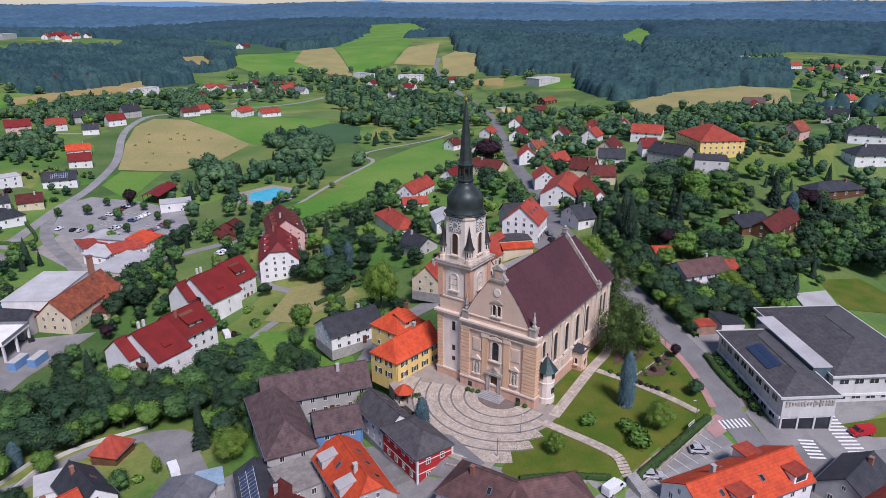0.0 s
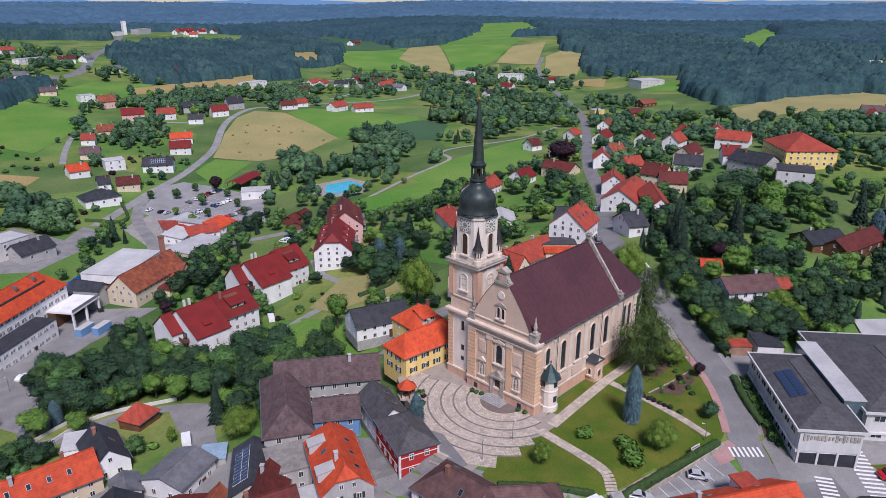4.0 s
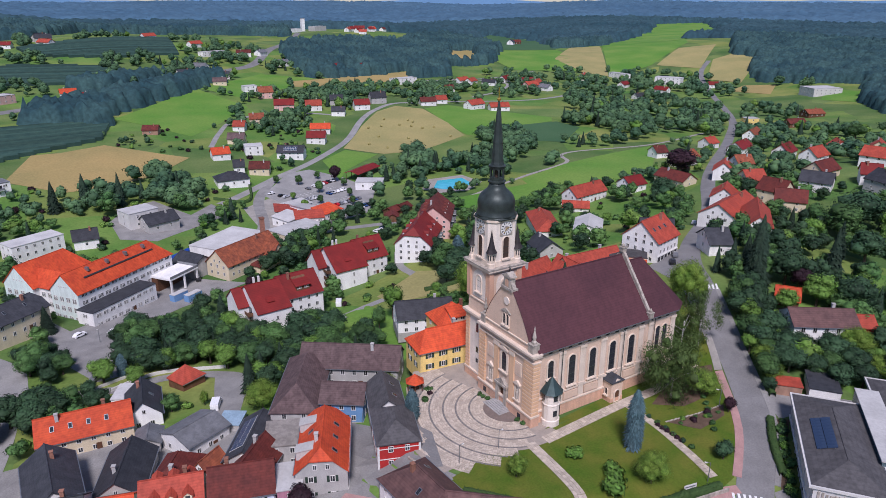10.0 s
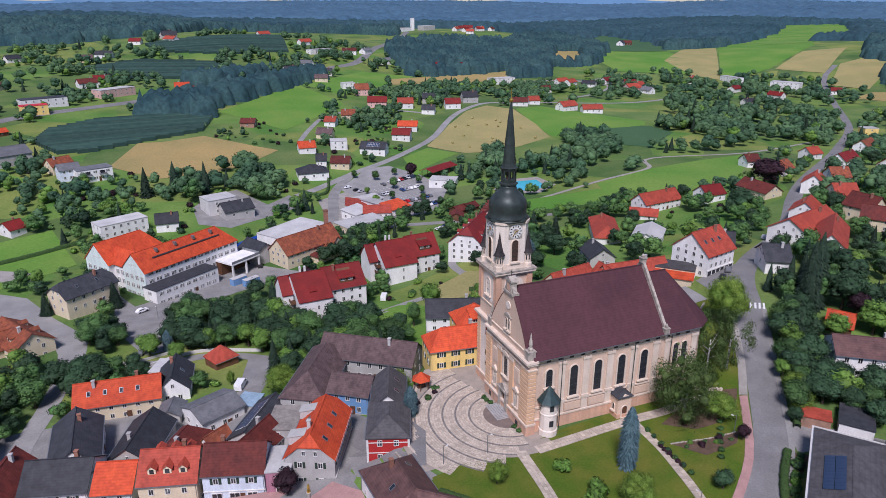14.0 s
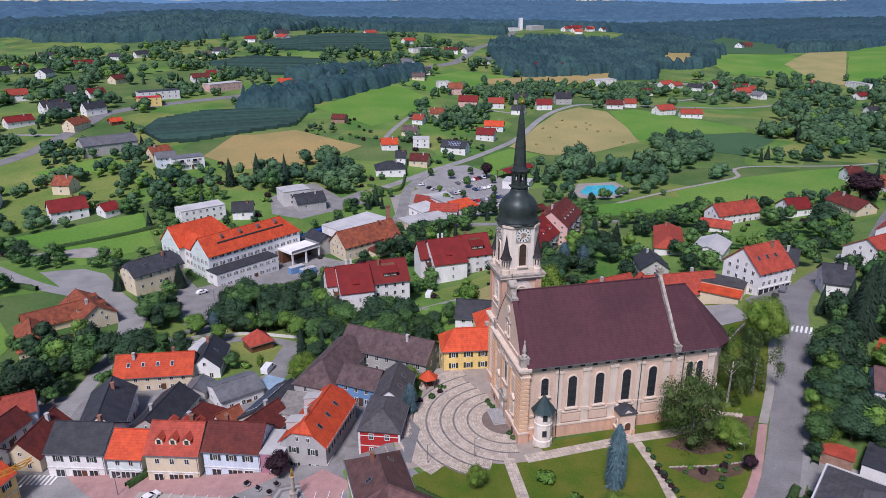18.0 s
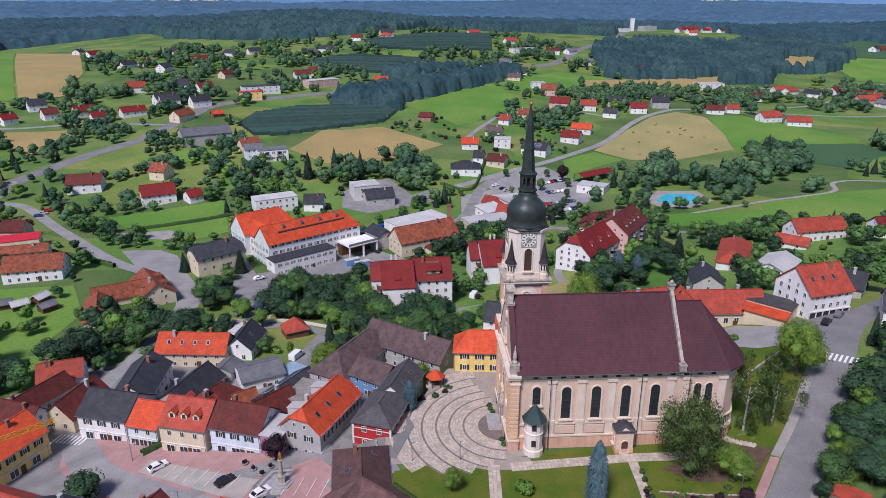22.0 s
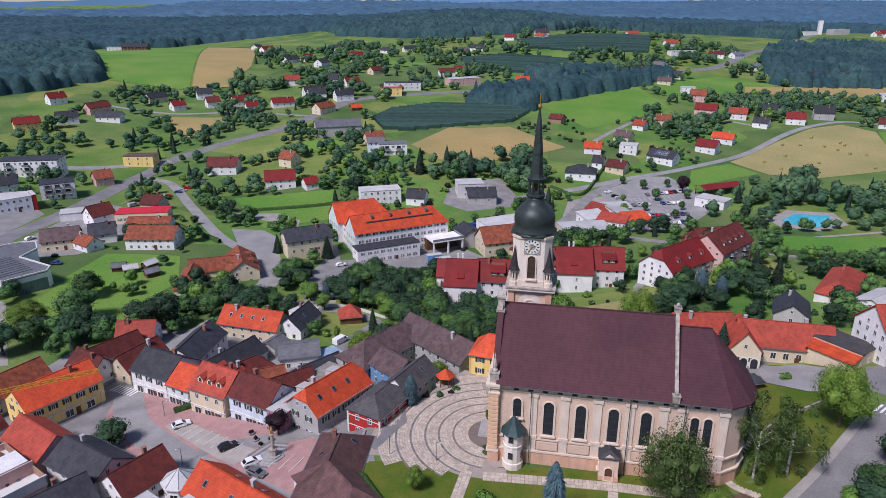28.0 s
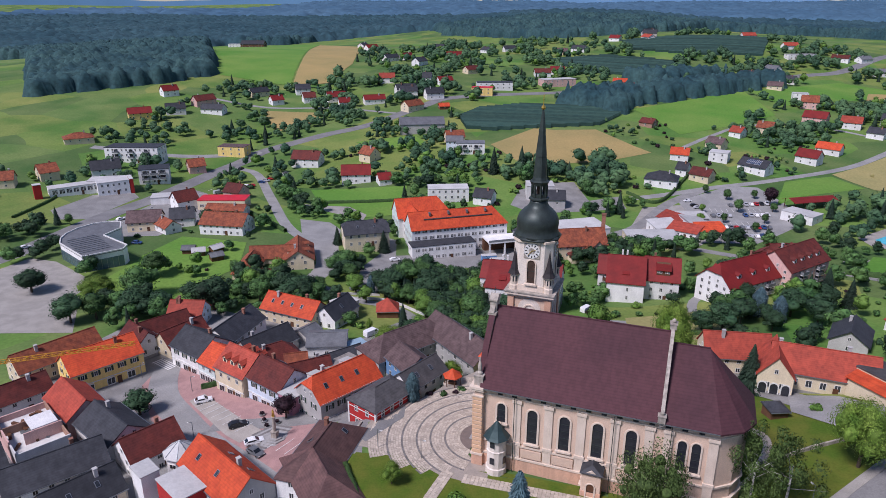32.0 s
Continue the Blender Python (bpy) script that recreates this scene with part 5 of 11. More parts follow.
def roof_form(kind, l, w, eave, ridge, og, oe):
    """Corners and top faces of a roof whose ridge runs along x."""
    a, b = l / 2 + og, w / 2 + oe
    drop = (ridge - eave) / (w / 2) * oe
    e = eave - drop
    if kind == "gable":
        return [(-a, -b, e), (a, -b, e), (a, 0, ridge), (-a, 0, ridge), (a, b, e), (-a, b, e)], [[0, 1, 2, 3], [3, 2, 4, 5]]
    if kind == "halfhip":
        t = 0.42                                  # share of the gable's height that is hipped
        zc, yc = ridge - (ridge - e) * t, b * t
        c = a - b * t * 0.75
        return [(-a, -b, e), (a, -b, e), (a, -yc, zc), (c, 0, ridge), (-c, 0, ridge), (-a, -yc, zc), (a, yc, zc), (-a, yc, zc), (a, b, e), (-a, b, e)], [[0, 1, 2, 3, 4, 5], [2, 6, 3], [5, 4, 7], [4, 3, 6, 8, 9, 7]]
    if kind == "hipend":
        c = a - b * 0.8
        return [(-a, -b, e), (a, -b, e), (a, b, e), (-a, b, e), (c, 0, ridge), (-a, 0, ridge)], [[0, 1, 4, 5], [1, 2, 4], [2, 3, 5, 4]]
    if kind in ("hip", "pyramid"):
        c = max(0.05, a - b) if kind == "hip" else 0.05
        return [(-a, -b, e), (a, -b, e), (a, b, e), (-a, b, e), (c, 0, ridge), (-c, 0, ridge)], [[0, 1, 4, 5], [1, 2, 4], [2, 3, 5, 4], [3, 0, 5]]
    if kind == "shed":
        return [(-a, -b, eave), (a, -b, eave), (a, b, ridge), (-a, b, ridge)], [[0, 1, 2, 3]]
    return [(-a, -b, eave + 0.25), (a, -b, eave + 0.25), (a, b, eave + 0.25), (-a, b, eave + 0.25)], [[0, 1, 2, 3]]


def body(parent, l, w, eave, ridge, wall, roof, kind, og=0.45, oe=0.55, deep=2.5, m=None):
    """Walls and roof of one block of a house, ridge along local x."""
    g = Geo()
    if kind == "gable":
        g.prism([(-w / 2, -deep), (w / 2, -deep), (w / 2, eave - 0.25), (0, ridge - 0.3), (-w / 2, eave - 0.25)], -l / 2, l / 2, "x")
    elif kind == "halfhip":
        yc = w / 2 * 0.42
        zc = ridge - (ridge - eave) * 0.42 - 0.3
        g.prism([(-w / 2, -deep), (w / 2, -deep), (w / 2, eave - 0.25), (yc, zc), (-yc, zc), (-w / 2, eave - 0.25)], -l / 2, l / 2, "x")
    elif kind == "hipend":
        g.box(-l / 2, -w / 2, -deep, l / 2, w / 2, eave - 0.25).prism([(-w / 2, eave - 0.25), (w / 2, eave - 0.25), (0, ridge - 0.3)], -l / 2, -l / 2 + 0.4, "x")
    elif kind == "shed":
        g.prism([(-w / 2, -deep), (w / 2, -deep), (w / 2, ridge - 0.25), (-w / 2, eave - 0.25)], -l / 2, l / 2, "x")
    else:
        g.box(-l / 2, -w / 2, -deep, l / 2, w / 2, eave - 0.05)
    wob = part("wall", g, WALL[wall], parent, m=m)
    v, f = roof_form(kind, l, w, eave, ridge, og, oe)
    r = Geo().sheet(v, f, 0.22)
    if kind in ("gable", "halfhip", "hip", "hipend"):
        xs = [p[0] for p in v if abs(p[2] - ridge) < 1e-6]
        r.box(min(xs), -0.13, ridge - 0.08, max(xs), 0.13, ridge + 0.09)
    rob = part("roof", r, ROOF[roof], parent, m=m)
    return wob, rob


def house(x, y, turn, l, w, eave, ridge, wall="white", roof="red", kind="gable", z=None, near=0, storeys=0, shutters=0, dormers=0, sky=0, chimneys=1, wings=(), say="", name="house", cat="house", solar=0, sides=None, group="", deep=2.5, wspace=2.7, ww=1.0, wh=1.35, plain=0, shop=0, band=0, balcony=0, plinth=1):
    """One house: walls, roof, windows, chimneys. Ridge along the turned x axis; wings are (dx, dy, turn, l, w, eave, ridge, roof, kind)."""
    rnd = random.Random(int(x * 13 + y * 7))
    z = float(gz(x, y)) if z is None else z
    noun = {"house": "house"}.get(cat, cat)
    h = thing(name, pose(x, y, z, 0, 0, turn), say or f"{wall} rendered {noun} with {ROOF_SAY[roof]} roof", cat, group)
    fine = bool(near) and math.hypot(x + 25, y - 8) < 105
    og, oe = (0.15, 0.15) if kind == "flat" else (0.3, 0.35) if fine else (0.45, 0.5)
    body(h, l, w, eave, ridge, wall, roof, kind, og, oe, deep)
    for dx, dy, tn, l2, w2, e2, r2, rf, kd in wings:
        body(h, l2, w2, e2, r2, wall, rf, kd, og, oe, deep, pose(dx, dy, 0.02, 0, 0, tn))
    n = storeys or max(1, round((eave - 0.3) / 2.8))
    near = bool(near)
    # far houses get windows only on the sides that face the town
    to_town = Matrix.Rotation(radians(-turn), 2) @ Vector((-50 - x, -85 - y)).normalized()
    seen = lambda nx, ny: nx * to_town.x + ny * to_town.y > (-0.45 if near else 0.12)
    if not near:
        wspace = 4.8
    elif shutters:
        wspace = max(wspace, 3.1)
    sh = eave / n
    if not plain:
        for s in range(n):
            low = shop and s == 0
            zz = s * sh + sh * (0.30 if fine else 0.34)
            hh = min(wh, sh * 0.52)
            k = max(1, int((l - 1.2) / wspace))
            for sgn in (-1, 1):
                for i in range(k if seen(0, sgn) and not (low and sgn < 0) else 0):
                    px = (i - (k - 1) / 2) * (l - 1.6) / k
                    put_window(h, pose(px, sgn * w / 2, zz, 0, 0, 180 if sgn < 0 else 0), ww, hh, fine, shutters and sgn)
            k = max(1, int((w - 1.2) / (wspace * 1.1)))
            for sgn in (-1, 1):
                for i in range(k if seen(sgn, 0) else 0):
                    py = (i - (k - 1) / 2) * (w - 1.6) / k
                    put_window(h, pose(sgn * l / 2, py, zz, 0, 0, 90 if sgn < 0 else -90), ww, hh, fine, shutters)
        if kind in ("gable", "halfhip") and ridge - eave > 2.2:
            for sgn in (-1, 1):
                for py in ((-w * 0.12, w * 0.12) if w > 9.5 else (0,)) if seen(sgn, 0) else ():
                    put_window(h, pose(sgn * l / 2, py, eave + 0.25, 0, 0, 90 if sgn < 0 else -90), 0.8, 1.1, fine)
        if near:
            part("door", Geo().box(-0.55, -0.05, -0.4, 0.55, 0.09, 2.0), M_DOOR, h, m=pose(l * 0.12, -w / 2, 0.15, 0, 0, 180))
    if fine and kind != "flat":
        for sgn in (-1, 1):
            drop = (ridge - eave) / (w / 2) * oe
            gut = part("gutter", Geo().box(-l / 2 - og, -0.09, -0.13, l / 2 + og, 0.07, 0.0), M_METAL, h, m=pose(0, sgn * (w / 2 + oe + 0.08), eave - drop - 0.05))
            if math.hypot(x + 35, y - 12) < 60:
                part("downpipe", Geo().lathe([(0.05, -eave + drop), (0.05, 0)], 0, 0, 6), M_METAL, gut, m=pose(l / 2 - 0.2, -sgn * (oe + 0.0), -0.1))
    if fine and plinth and not plain:
        part("plinth", Geo().box(-l / 2 - 0.05, -w / 2 - 0.05, -deep, l / 2 + 0.05, w / 2 + 0.05, 0.45), M_PLINTH, h)
    if shop:
        part("cornice", Geo().box(-l / 2 - 0.1, -0.28, eave - 0.5, l / 2 + 0.1, 0.04, eave - 0.22), M_FRAME, h, m=pose(0, -w / 2, 0))
        part("string_course", Geo().box(-l / 2 - 0.05, -0.16, 0, l / 2 + 0.05, 0.04, 0.2), M_FRAME, h, m=pose(0, -w / 2, 2.65))
    for i in range(3 if shop else 0):
        sw = part("shop_window", cells([-1.0, -0.88, -0.05, 0.05, 0.88, 1.0], [0.3, 0.5, 2.15, 2.3], lambda a, b: b != 1 or a % 2 == 0, -0.1, 0.16), M_FRAME, h, m=pose((i - 1) * l * 0.29, -w / 2, 0.1, 0, 0, 180))
        part("pane", Geo().box(-0.95, -0.1, 0.35, 0.95, 0.10, 2.2), M_PANE, sw)
    for i in range(balcony):
        for s in range(1, n):
            bal = part("balcony", Geo().box(-1.7, 0, -0.16, 1.7, 1.5, 0.0), WALL["white"], h, m=pose((i - (balcony - 1) / 2) * l * 0.85 / balcony, -w / 2, s * sh + 0.05, 0, 0, 180))
            part("railing", Geo().box(-1.7, 1.42, 0.0, 1.7, 1.5, 1.0).box(-1.7, 0, 0.0, -1.62, 1.42, 1.0).box(1.62, 0, 0.0, 1.7, 1.42, 1.0), M_RAIL, bal)
            part("balcony_door", Geo().box(-1.1, -0.05, 0.0, 1.1, 0.1, 2.1), M_PANE, bal)
    pitch = math.atan2(ridge - eave, w / 2)
    if band:
        d = w / 2 / math.cos(pitch)
        for sgn in (-1, 1):
            up = part("light_band", Geo().box(-l * 0.36, sgn * d * 0.5 - 0.25, -0.1, l * 0.36, sgn * d * 0.5 + 0.25, 0.3), ROOF["slate"], h, "long dark roof light band", m=pose(0, 0, ridge) @ pose(0, 0, 0, -sgn * math.degrees(pitch), 0, 0))
    if kind != "flat":
        for i in range(chimneys):
            cx = l * (0.22 if i == 0 else -0.27) * (1 if rnd.random() < 0.7 else -1)
            cyy = rnd.choice((-1, 1)) * w * 0.1
            ch = part("chimney", Geo().box(-0.35, -0.35, ridge - 2.2, 0.35, 0.35, ridge + 0.75).box(-0.43, -0.43, ridge + 0.75, 0.43, 0.43, ridge + 0.87), rnd.choice((M_CHIM, WALL["grey"])), h, m=pose(cx, cyy, 0))
    for i in range(sky):
        sgn = -1 if i % 2 == 0 or sky < 3 else 1
        px = (i - (sky - 1) / 2) * l * 0.75 / max(1, sky)
        mm = pose(px, 0, ridge) @ pose(0, 0, 0, -math.degrees(pitch) * sgn * -1 if sgn > 0 else math.degrees(pitch), 0, 0)
        d = w / 4 / math.cos(pitch)
        lt = part("skylight", Geo().box(-0.42, sgn * d - 0.65, -0.02, 0.42, sgn * d + 0.65, 0.12), M_METAL, h, m=pose(px, 0, ridge) @ pose(0, 0, 0, (1 if sgn < 0 else -1) * math.degrees(pitch), 0, 0))
        part("pane", Geo().box(-0.33, sgn * d - 0.55, 0.1, 0.33, sgn * d + 0.55, 0.135), M_PANE, lt)
    for i in range(dormers):
        for sgn in (-1, 1):
            px = (i - (dormers - 1) / 2) * l * 0.8 / dormers
            zb = eave + (ridge - eave) * 0.28
            yb = sgn * (w / 2) * (1 - 0.28)
            dm = part("dormer", Geo().prism([(-0.75, -0.4), (0.75, -0.4), (0.75, 1.1), (0, 1.75), (-0.75, 1.1)], -2.2, 0.05, "y"), WALL["white" if wall != "cream" else "cream"], h, m=pose(px, yb, zb, 0, 0, 180 if sgn < 0 else 0))
            part("dormer_roof", Geo().sheet([(-1.0, -2.4, 1.0), (-1.0, 0.25, 1.0), (0, 0.25, 1.85), (0, -2.4, 1.85), (1.0, 0.25, 1.0), (1.0, -2.4, 1.0)], [[0, 1, 2, 3], [3, 2, 4, 5]], 0.12), ROOF[roof], dm)
            part("dormer_window", Geo().box(-0.4, 0.03, 0.05, 0.4, 0.09, 1.0), M_PANE, dm)
    if solar:
        pl = Geo()
        rows, cols = solar
        sgn = -1
        slope_l = w / 2 / math.cos(pitch)
        pw = min(1.05, l * 0.8 / cols)
        panel = part("solar_array", Geo().box(-cols * pw / 2, -slope_l * 0.5 - rows * 0.85, 0.03, cols * pw / 2, -slope_l * 0.5 + rows * 0.85, 0.08), M_FRAME, h, m=pose(0, 0, ridge) @ pose(0, 0, 0, math.degrees(pitch), 0, 0))
        for i in range(cols):
            for j in range(rows):
                ya = -slope_l * 0.5 + (j - rows / 2) * 1.7
                part("solar_panel", Geo().box((i - cols / 2) * pw + 0.06, ya + 0.06, 0.08, (i + 1 - cols / 2) * pw - 0.06, ya + 1.64, 0.12), M_SOLAR, panel)
    r = max(l, w) / 2
    for t in np.linspace(-1, 1, max(2, int(l / w * 2))):
        a = radians(turn)
        dd = t * max(0, l - w) / 2
        TAKEN.append((x + dd * math.cos(a), y + dd * math.sin(a), w / 2 + 1.6))
    # the garden before the house, on its town side, stays open
    to = Vector((-50 - x, -85 - y)).normalized() * (w / 2 + 4.5)
    TAKEN.append((x + to.x * 0.8, y + to.y * 0.8, 3.4))
    return h



# ---- old town round the market square ----
house(-37.0, 22.0, 60, 16.8, 9.6, 7.2, 11.5, "grey", "orange", "halfhip", z=-7.6, shop=1, near=1, shutters=1, sky=6, storeys=2, say="grey three-storey house with bright orange half-hipped roof")
house(-45.8, 19.0, -23, 4.6, 8, 5.6, 5.9, "mauve", "light", "flat", z=-7.8, near=1, say="narrow mauve house with a flat roof terrace")
house(-53.2, 23.3, -22, 11.5, 9.5, 6.7, 10.4, "paleblue", "maroon", "gable", z=-8.9, shop=1, near=1, shutters=1, storeys=2, say="pale blue row house with maroon roof and dark shutters")
house(-64.6, 27.4, -20, 10.6, 10.5, 7.1, 11.2, "cream", "red", "gable", z=-10.0, shop=1, near=1, dormers=3, storeys=2, say="cream row house with red roof and three dormers")
house(-74.2, 32.0, -21, 7.2, 10, 5.6, 9.0, "mint", "orange", "gable", z=-10.8, shop=1, near=1, chimneys=0)
house(-84.0, 37.2, -20, 12.2, 11, 6.5, 10.2, "white", "slate", "gable", z=-11.6, shop=1, near=1, shutters=1, storeys=2)
house(-82.0, 49.5, 87, 17, 9.5, 5.8, 9.2, "white", "slate", "gable", z=-11.9, near=1)
house(-69.5, 45.0, 65, 15, 9, 4.6, 7.8, "grey", "slate", "gable", z=-11.3, near=1)
house(-62.0, 36.6, 52, 13.5, 8.5, 4.6, 8.4, "white", "maroon", "hip", z=-10.2, near=1)
house(-48.4, 29.6, 42, 10, 7.5, 4.6, 8.2, "white", "maroon", "gable", z=-8.8, near=1)
house(-55.5, 36.0, 30, 5.5, 5, 3.6, 6.2, "white", "rust", "gable", z=-9.4, near=1, chimneys=0)
house(-53.8, 51.0, 20, 10.5, 9.5, 4.2, 5.8, "white", "grey", "gable", z=-10.4, near=1, chimneys=0, say="white garage with a shallow grey sheet roof", name="garage", cat="garage")
house(-62.5, 56.0, 70, 6, 5, 3.4, 4.6, "grey", "grey", "gable", z=-10.8, near=1, chimneys=0, plain=1, name="shed", cat="shed", say="low grey sheet-roofed shed between houses")
house(-45.6, 37.5, 232, 15, 8, 4.2, 6.6, "grey", "slate", "gable", z=-8.8, near=1, chimneys=0, solar=(2, 10), say="grey barn with a roof full of solar panels")
house(-40.5, 33.0, 63, 9, 8, 5.2, 5.4, "grey", "gravel", "flat", z=-8.0, near=1, say="grey rear building with gravelled flat roof behind the orange house")
house(-45.6, 51.6, 52, 5.4, 5.0, 2.8, 3.1, "grey", "paleblue", "flat", z=-10.2, near=1, plain=1, chimneys=0, name="carport", cat="carport", say="carport with a pale blue sheet roof")
house(-72.8, 68.4, -10, 19, 9.5, 4.6, 8.4, "cream", "orange", "gable", z=-11.8, near=1, sky=8, chimneys=2)
house(-60.0, 70.5, 78, 12, 7.5, 4.4, 7.8, "white", "slate", "gable", z=-11.8, near=1, sky=1)
house(-61.5, 79.5, 60, 7, 6, 3.2, 3.5, "white", "light", "flat", z=-11.8, near=1, plain=1, name="carport", cat="carport", say="white flat carport roof beside a garden")
house(-47.3, 80.6, 20, 6.6, 6, 2.6, 5.6, "wood", "red", "pyramid", z=-11.8, near=1, plain=1, chimneys=0, name="garden_pavilion", cat="pavilion", say="open timber garden pavilion with red tiled roof")
house(-15.4, 49.7, -40, 24, 10, 5.6, 9.4, "grey", "brown", "gable", z=-6.4, near=1, chimneys=1)
house(-29.6, 47.4, 55, 24, 10, 5.4, 9.4, "grey", "brown", "hip", z=-7.0, near=1, chimneys=0)
house(-24.8, 36.0, -40, 9.5, 8, 5.2, 8.0, "blue", "brown", "gable", z=-5.6, near=1, chimneys=0, say="blue-sided house with weathered brown tiled roof")
house(-24.2, 16.2, 66, 12.5, 8.0, 6.3, 8.6, "red", "graphite", "hip", z=-3.9, near=1, chimneys=0, storeys=2, shutters=0, say="red corner house with dark roof and green-framed windows")
house(-19.8, 27.0, 66, 12, 7, 5.4, 8.2, "white", "graphite", "gable", z=-3.9, near=1, sky=2, chimneys=0)
house(-29.0, -3.3, 90, 18.6, 10, 5.0, 8.7, "white", "umber", "hip", z=-4.6, near=1, sky=3, chimneys=1, wings=((-7.15, -2.95, 44, 18, 9.6, 5.0, 8.6, "umber", "hip"),), say="white house with large reddish-brown hipped roof")
house(-104.4, 23.2, 61, 17.5, 10.5, 6.4, 10.2, "yellow", "orange", "gable", z=-11.3, shop=1, near=1, shutters=1, storeys=2, say="long yellow shop house with orange tiled roof")
house(-119.6, 24.0, 66, 21, 9, 4.6, 8.2, "cream", "rust", "gable", z=-11.2, near=1)
house(-95.0, 43.6, 70, 13, 8, 3.8, 7.6, "cream", "maroon", "gable", z=-11.6, near=1)
house(-105.3, 39.0, -26, 11, 8, 3.8, 7.4, "white", "maroon", "gable", z=-11.4, near=1, chimneys=2)
house(-106.0, 48.5, 60, 16, 7, 3.6, 6.4, "white", "maroon", "gable", z=-12.0, near=1, chimneys=0)
house(-104.7, 60.2, 12, 10.5, 7.5, 4.6, 7.8, "paleblue", "red", "gable", z=-13.0, near=1, chimneys=3)
# roofs below the camera at the end of the walk
house(-44.5, -12.5, -28, 18, 9.5, 5.6, 9.6, "grey", "orange", "gable", z=-6.6, near=1, sky=4, say="grey house with bright orange roof and roof windows")
house(-50.2, -17.0, -28, 8.5, 6.5, 6.0, 6.3, "red", "light", "flat", z=-7.0, near=1, plain=1, say="red-walled annex with a pale flat roof")
house(-67.5, -5.0, 62, 11, 9, 4.6, 8.2, "white", "maroon", "gable", z=-8.8, near=1)
house(-94.0, 3.8, -27, 14, 9, 5.4, 8.8, "pink", "red", "gable", z=-9.8, near=1, chimneys=0, say="pink house under repair with a new red roof")
house(-79.6, -1.4, -24, 14.5, 10, 4.6, 7.8, "white", "slate", "gable", z=-9.2, near=1)
house(-80.0, -17.0, 55, 18, 9, 5.0, 8.4, "white", "slate", "gable", z=-9.0, near=1)
house(-69.0, -22.0, 62, 13, 9, 5.0, 8.4, "cream", "slate", "gable", z=-8.6, near=1, sky=2)
house(-59.2, -16.2, -28, 4.6, 3.4, 7.6, 7.9, "white", "light", "flat", z=-8.2, near=1, plain=1, say="white roof extension with a flat top")
house(-113.0, 5.0, 64, 14, 8, 4.6, 7.6, "white", "maroon", "gable", z=-10.8, near=1)
house(-97.5, -22.5, 60, 15, 8, 4.6, 7.6, "grey", "slate", "gable", z=-9.4, near=1)
# yellow house beside the tower
house(1.5, 35.3, 169, 15.4, 8.4, 5.6, 9.1, "yellow", "orange", "hipend", z=-0.3, near=1, plinth=0, shutters=1, storeys=2, chimneys=1, say="long yellow house with orange roof and dark shutters")
rear = house(10.6, 43.9, -11, 10.0, 9.2, 6.0, 9.9, "yellow", "orange", "hip", z=-0.6, near=1, storeys=2, say="yellow rear wing with orange hipped roof and a dormer")
part("shed_dormer", Geo().prism([(-4.4, 6.2), (-1.2, 6.2), (-1.2, 9.1), (-4.4, 8.0)], -2.0, 2.0, "x"), WALL["cream"], rear)
part("dormer_roof", Geo().sheet([(-2.3, -4.9, 7.95), (2.3, -4.9, 7.95), (2.3, -0.6, 9.4), (-2.3, -0.6, 9.4)], [[0, 1, 2, 3]], 0.14), ROOF["orange"], rear)
for u in (-1.0, 1.0):
    put_window(rear, pose(u, -4.42, 6.75, 0, 0, 180), 1.3, 0.9, True)
house(15.2, 63.5, -24, 16, 10, 4.6, 8.0, "white", "slate", "gable", z=-6.2, near=1, say="white house with dark slate roof and balcony")
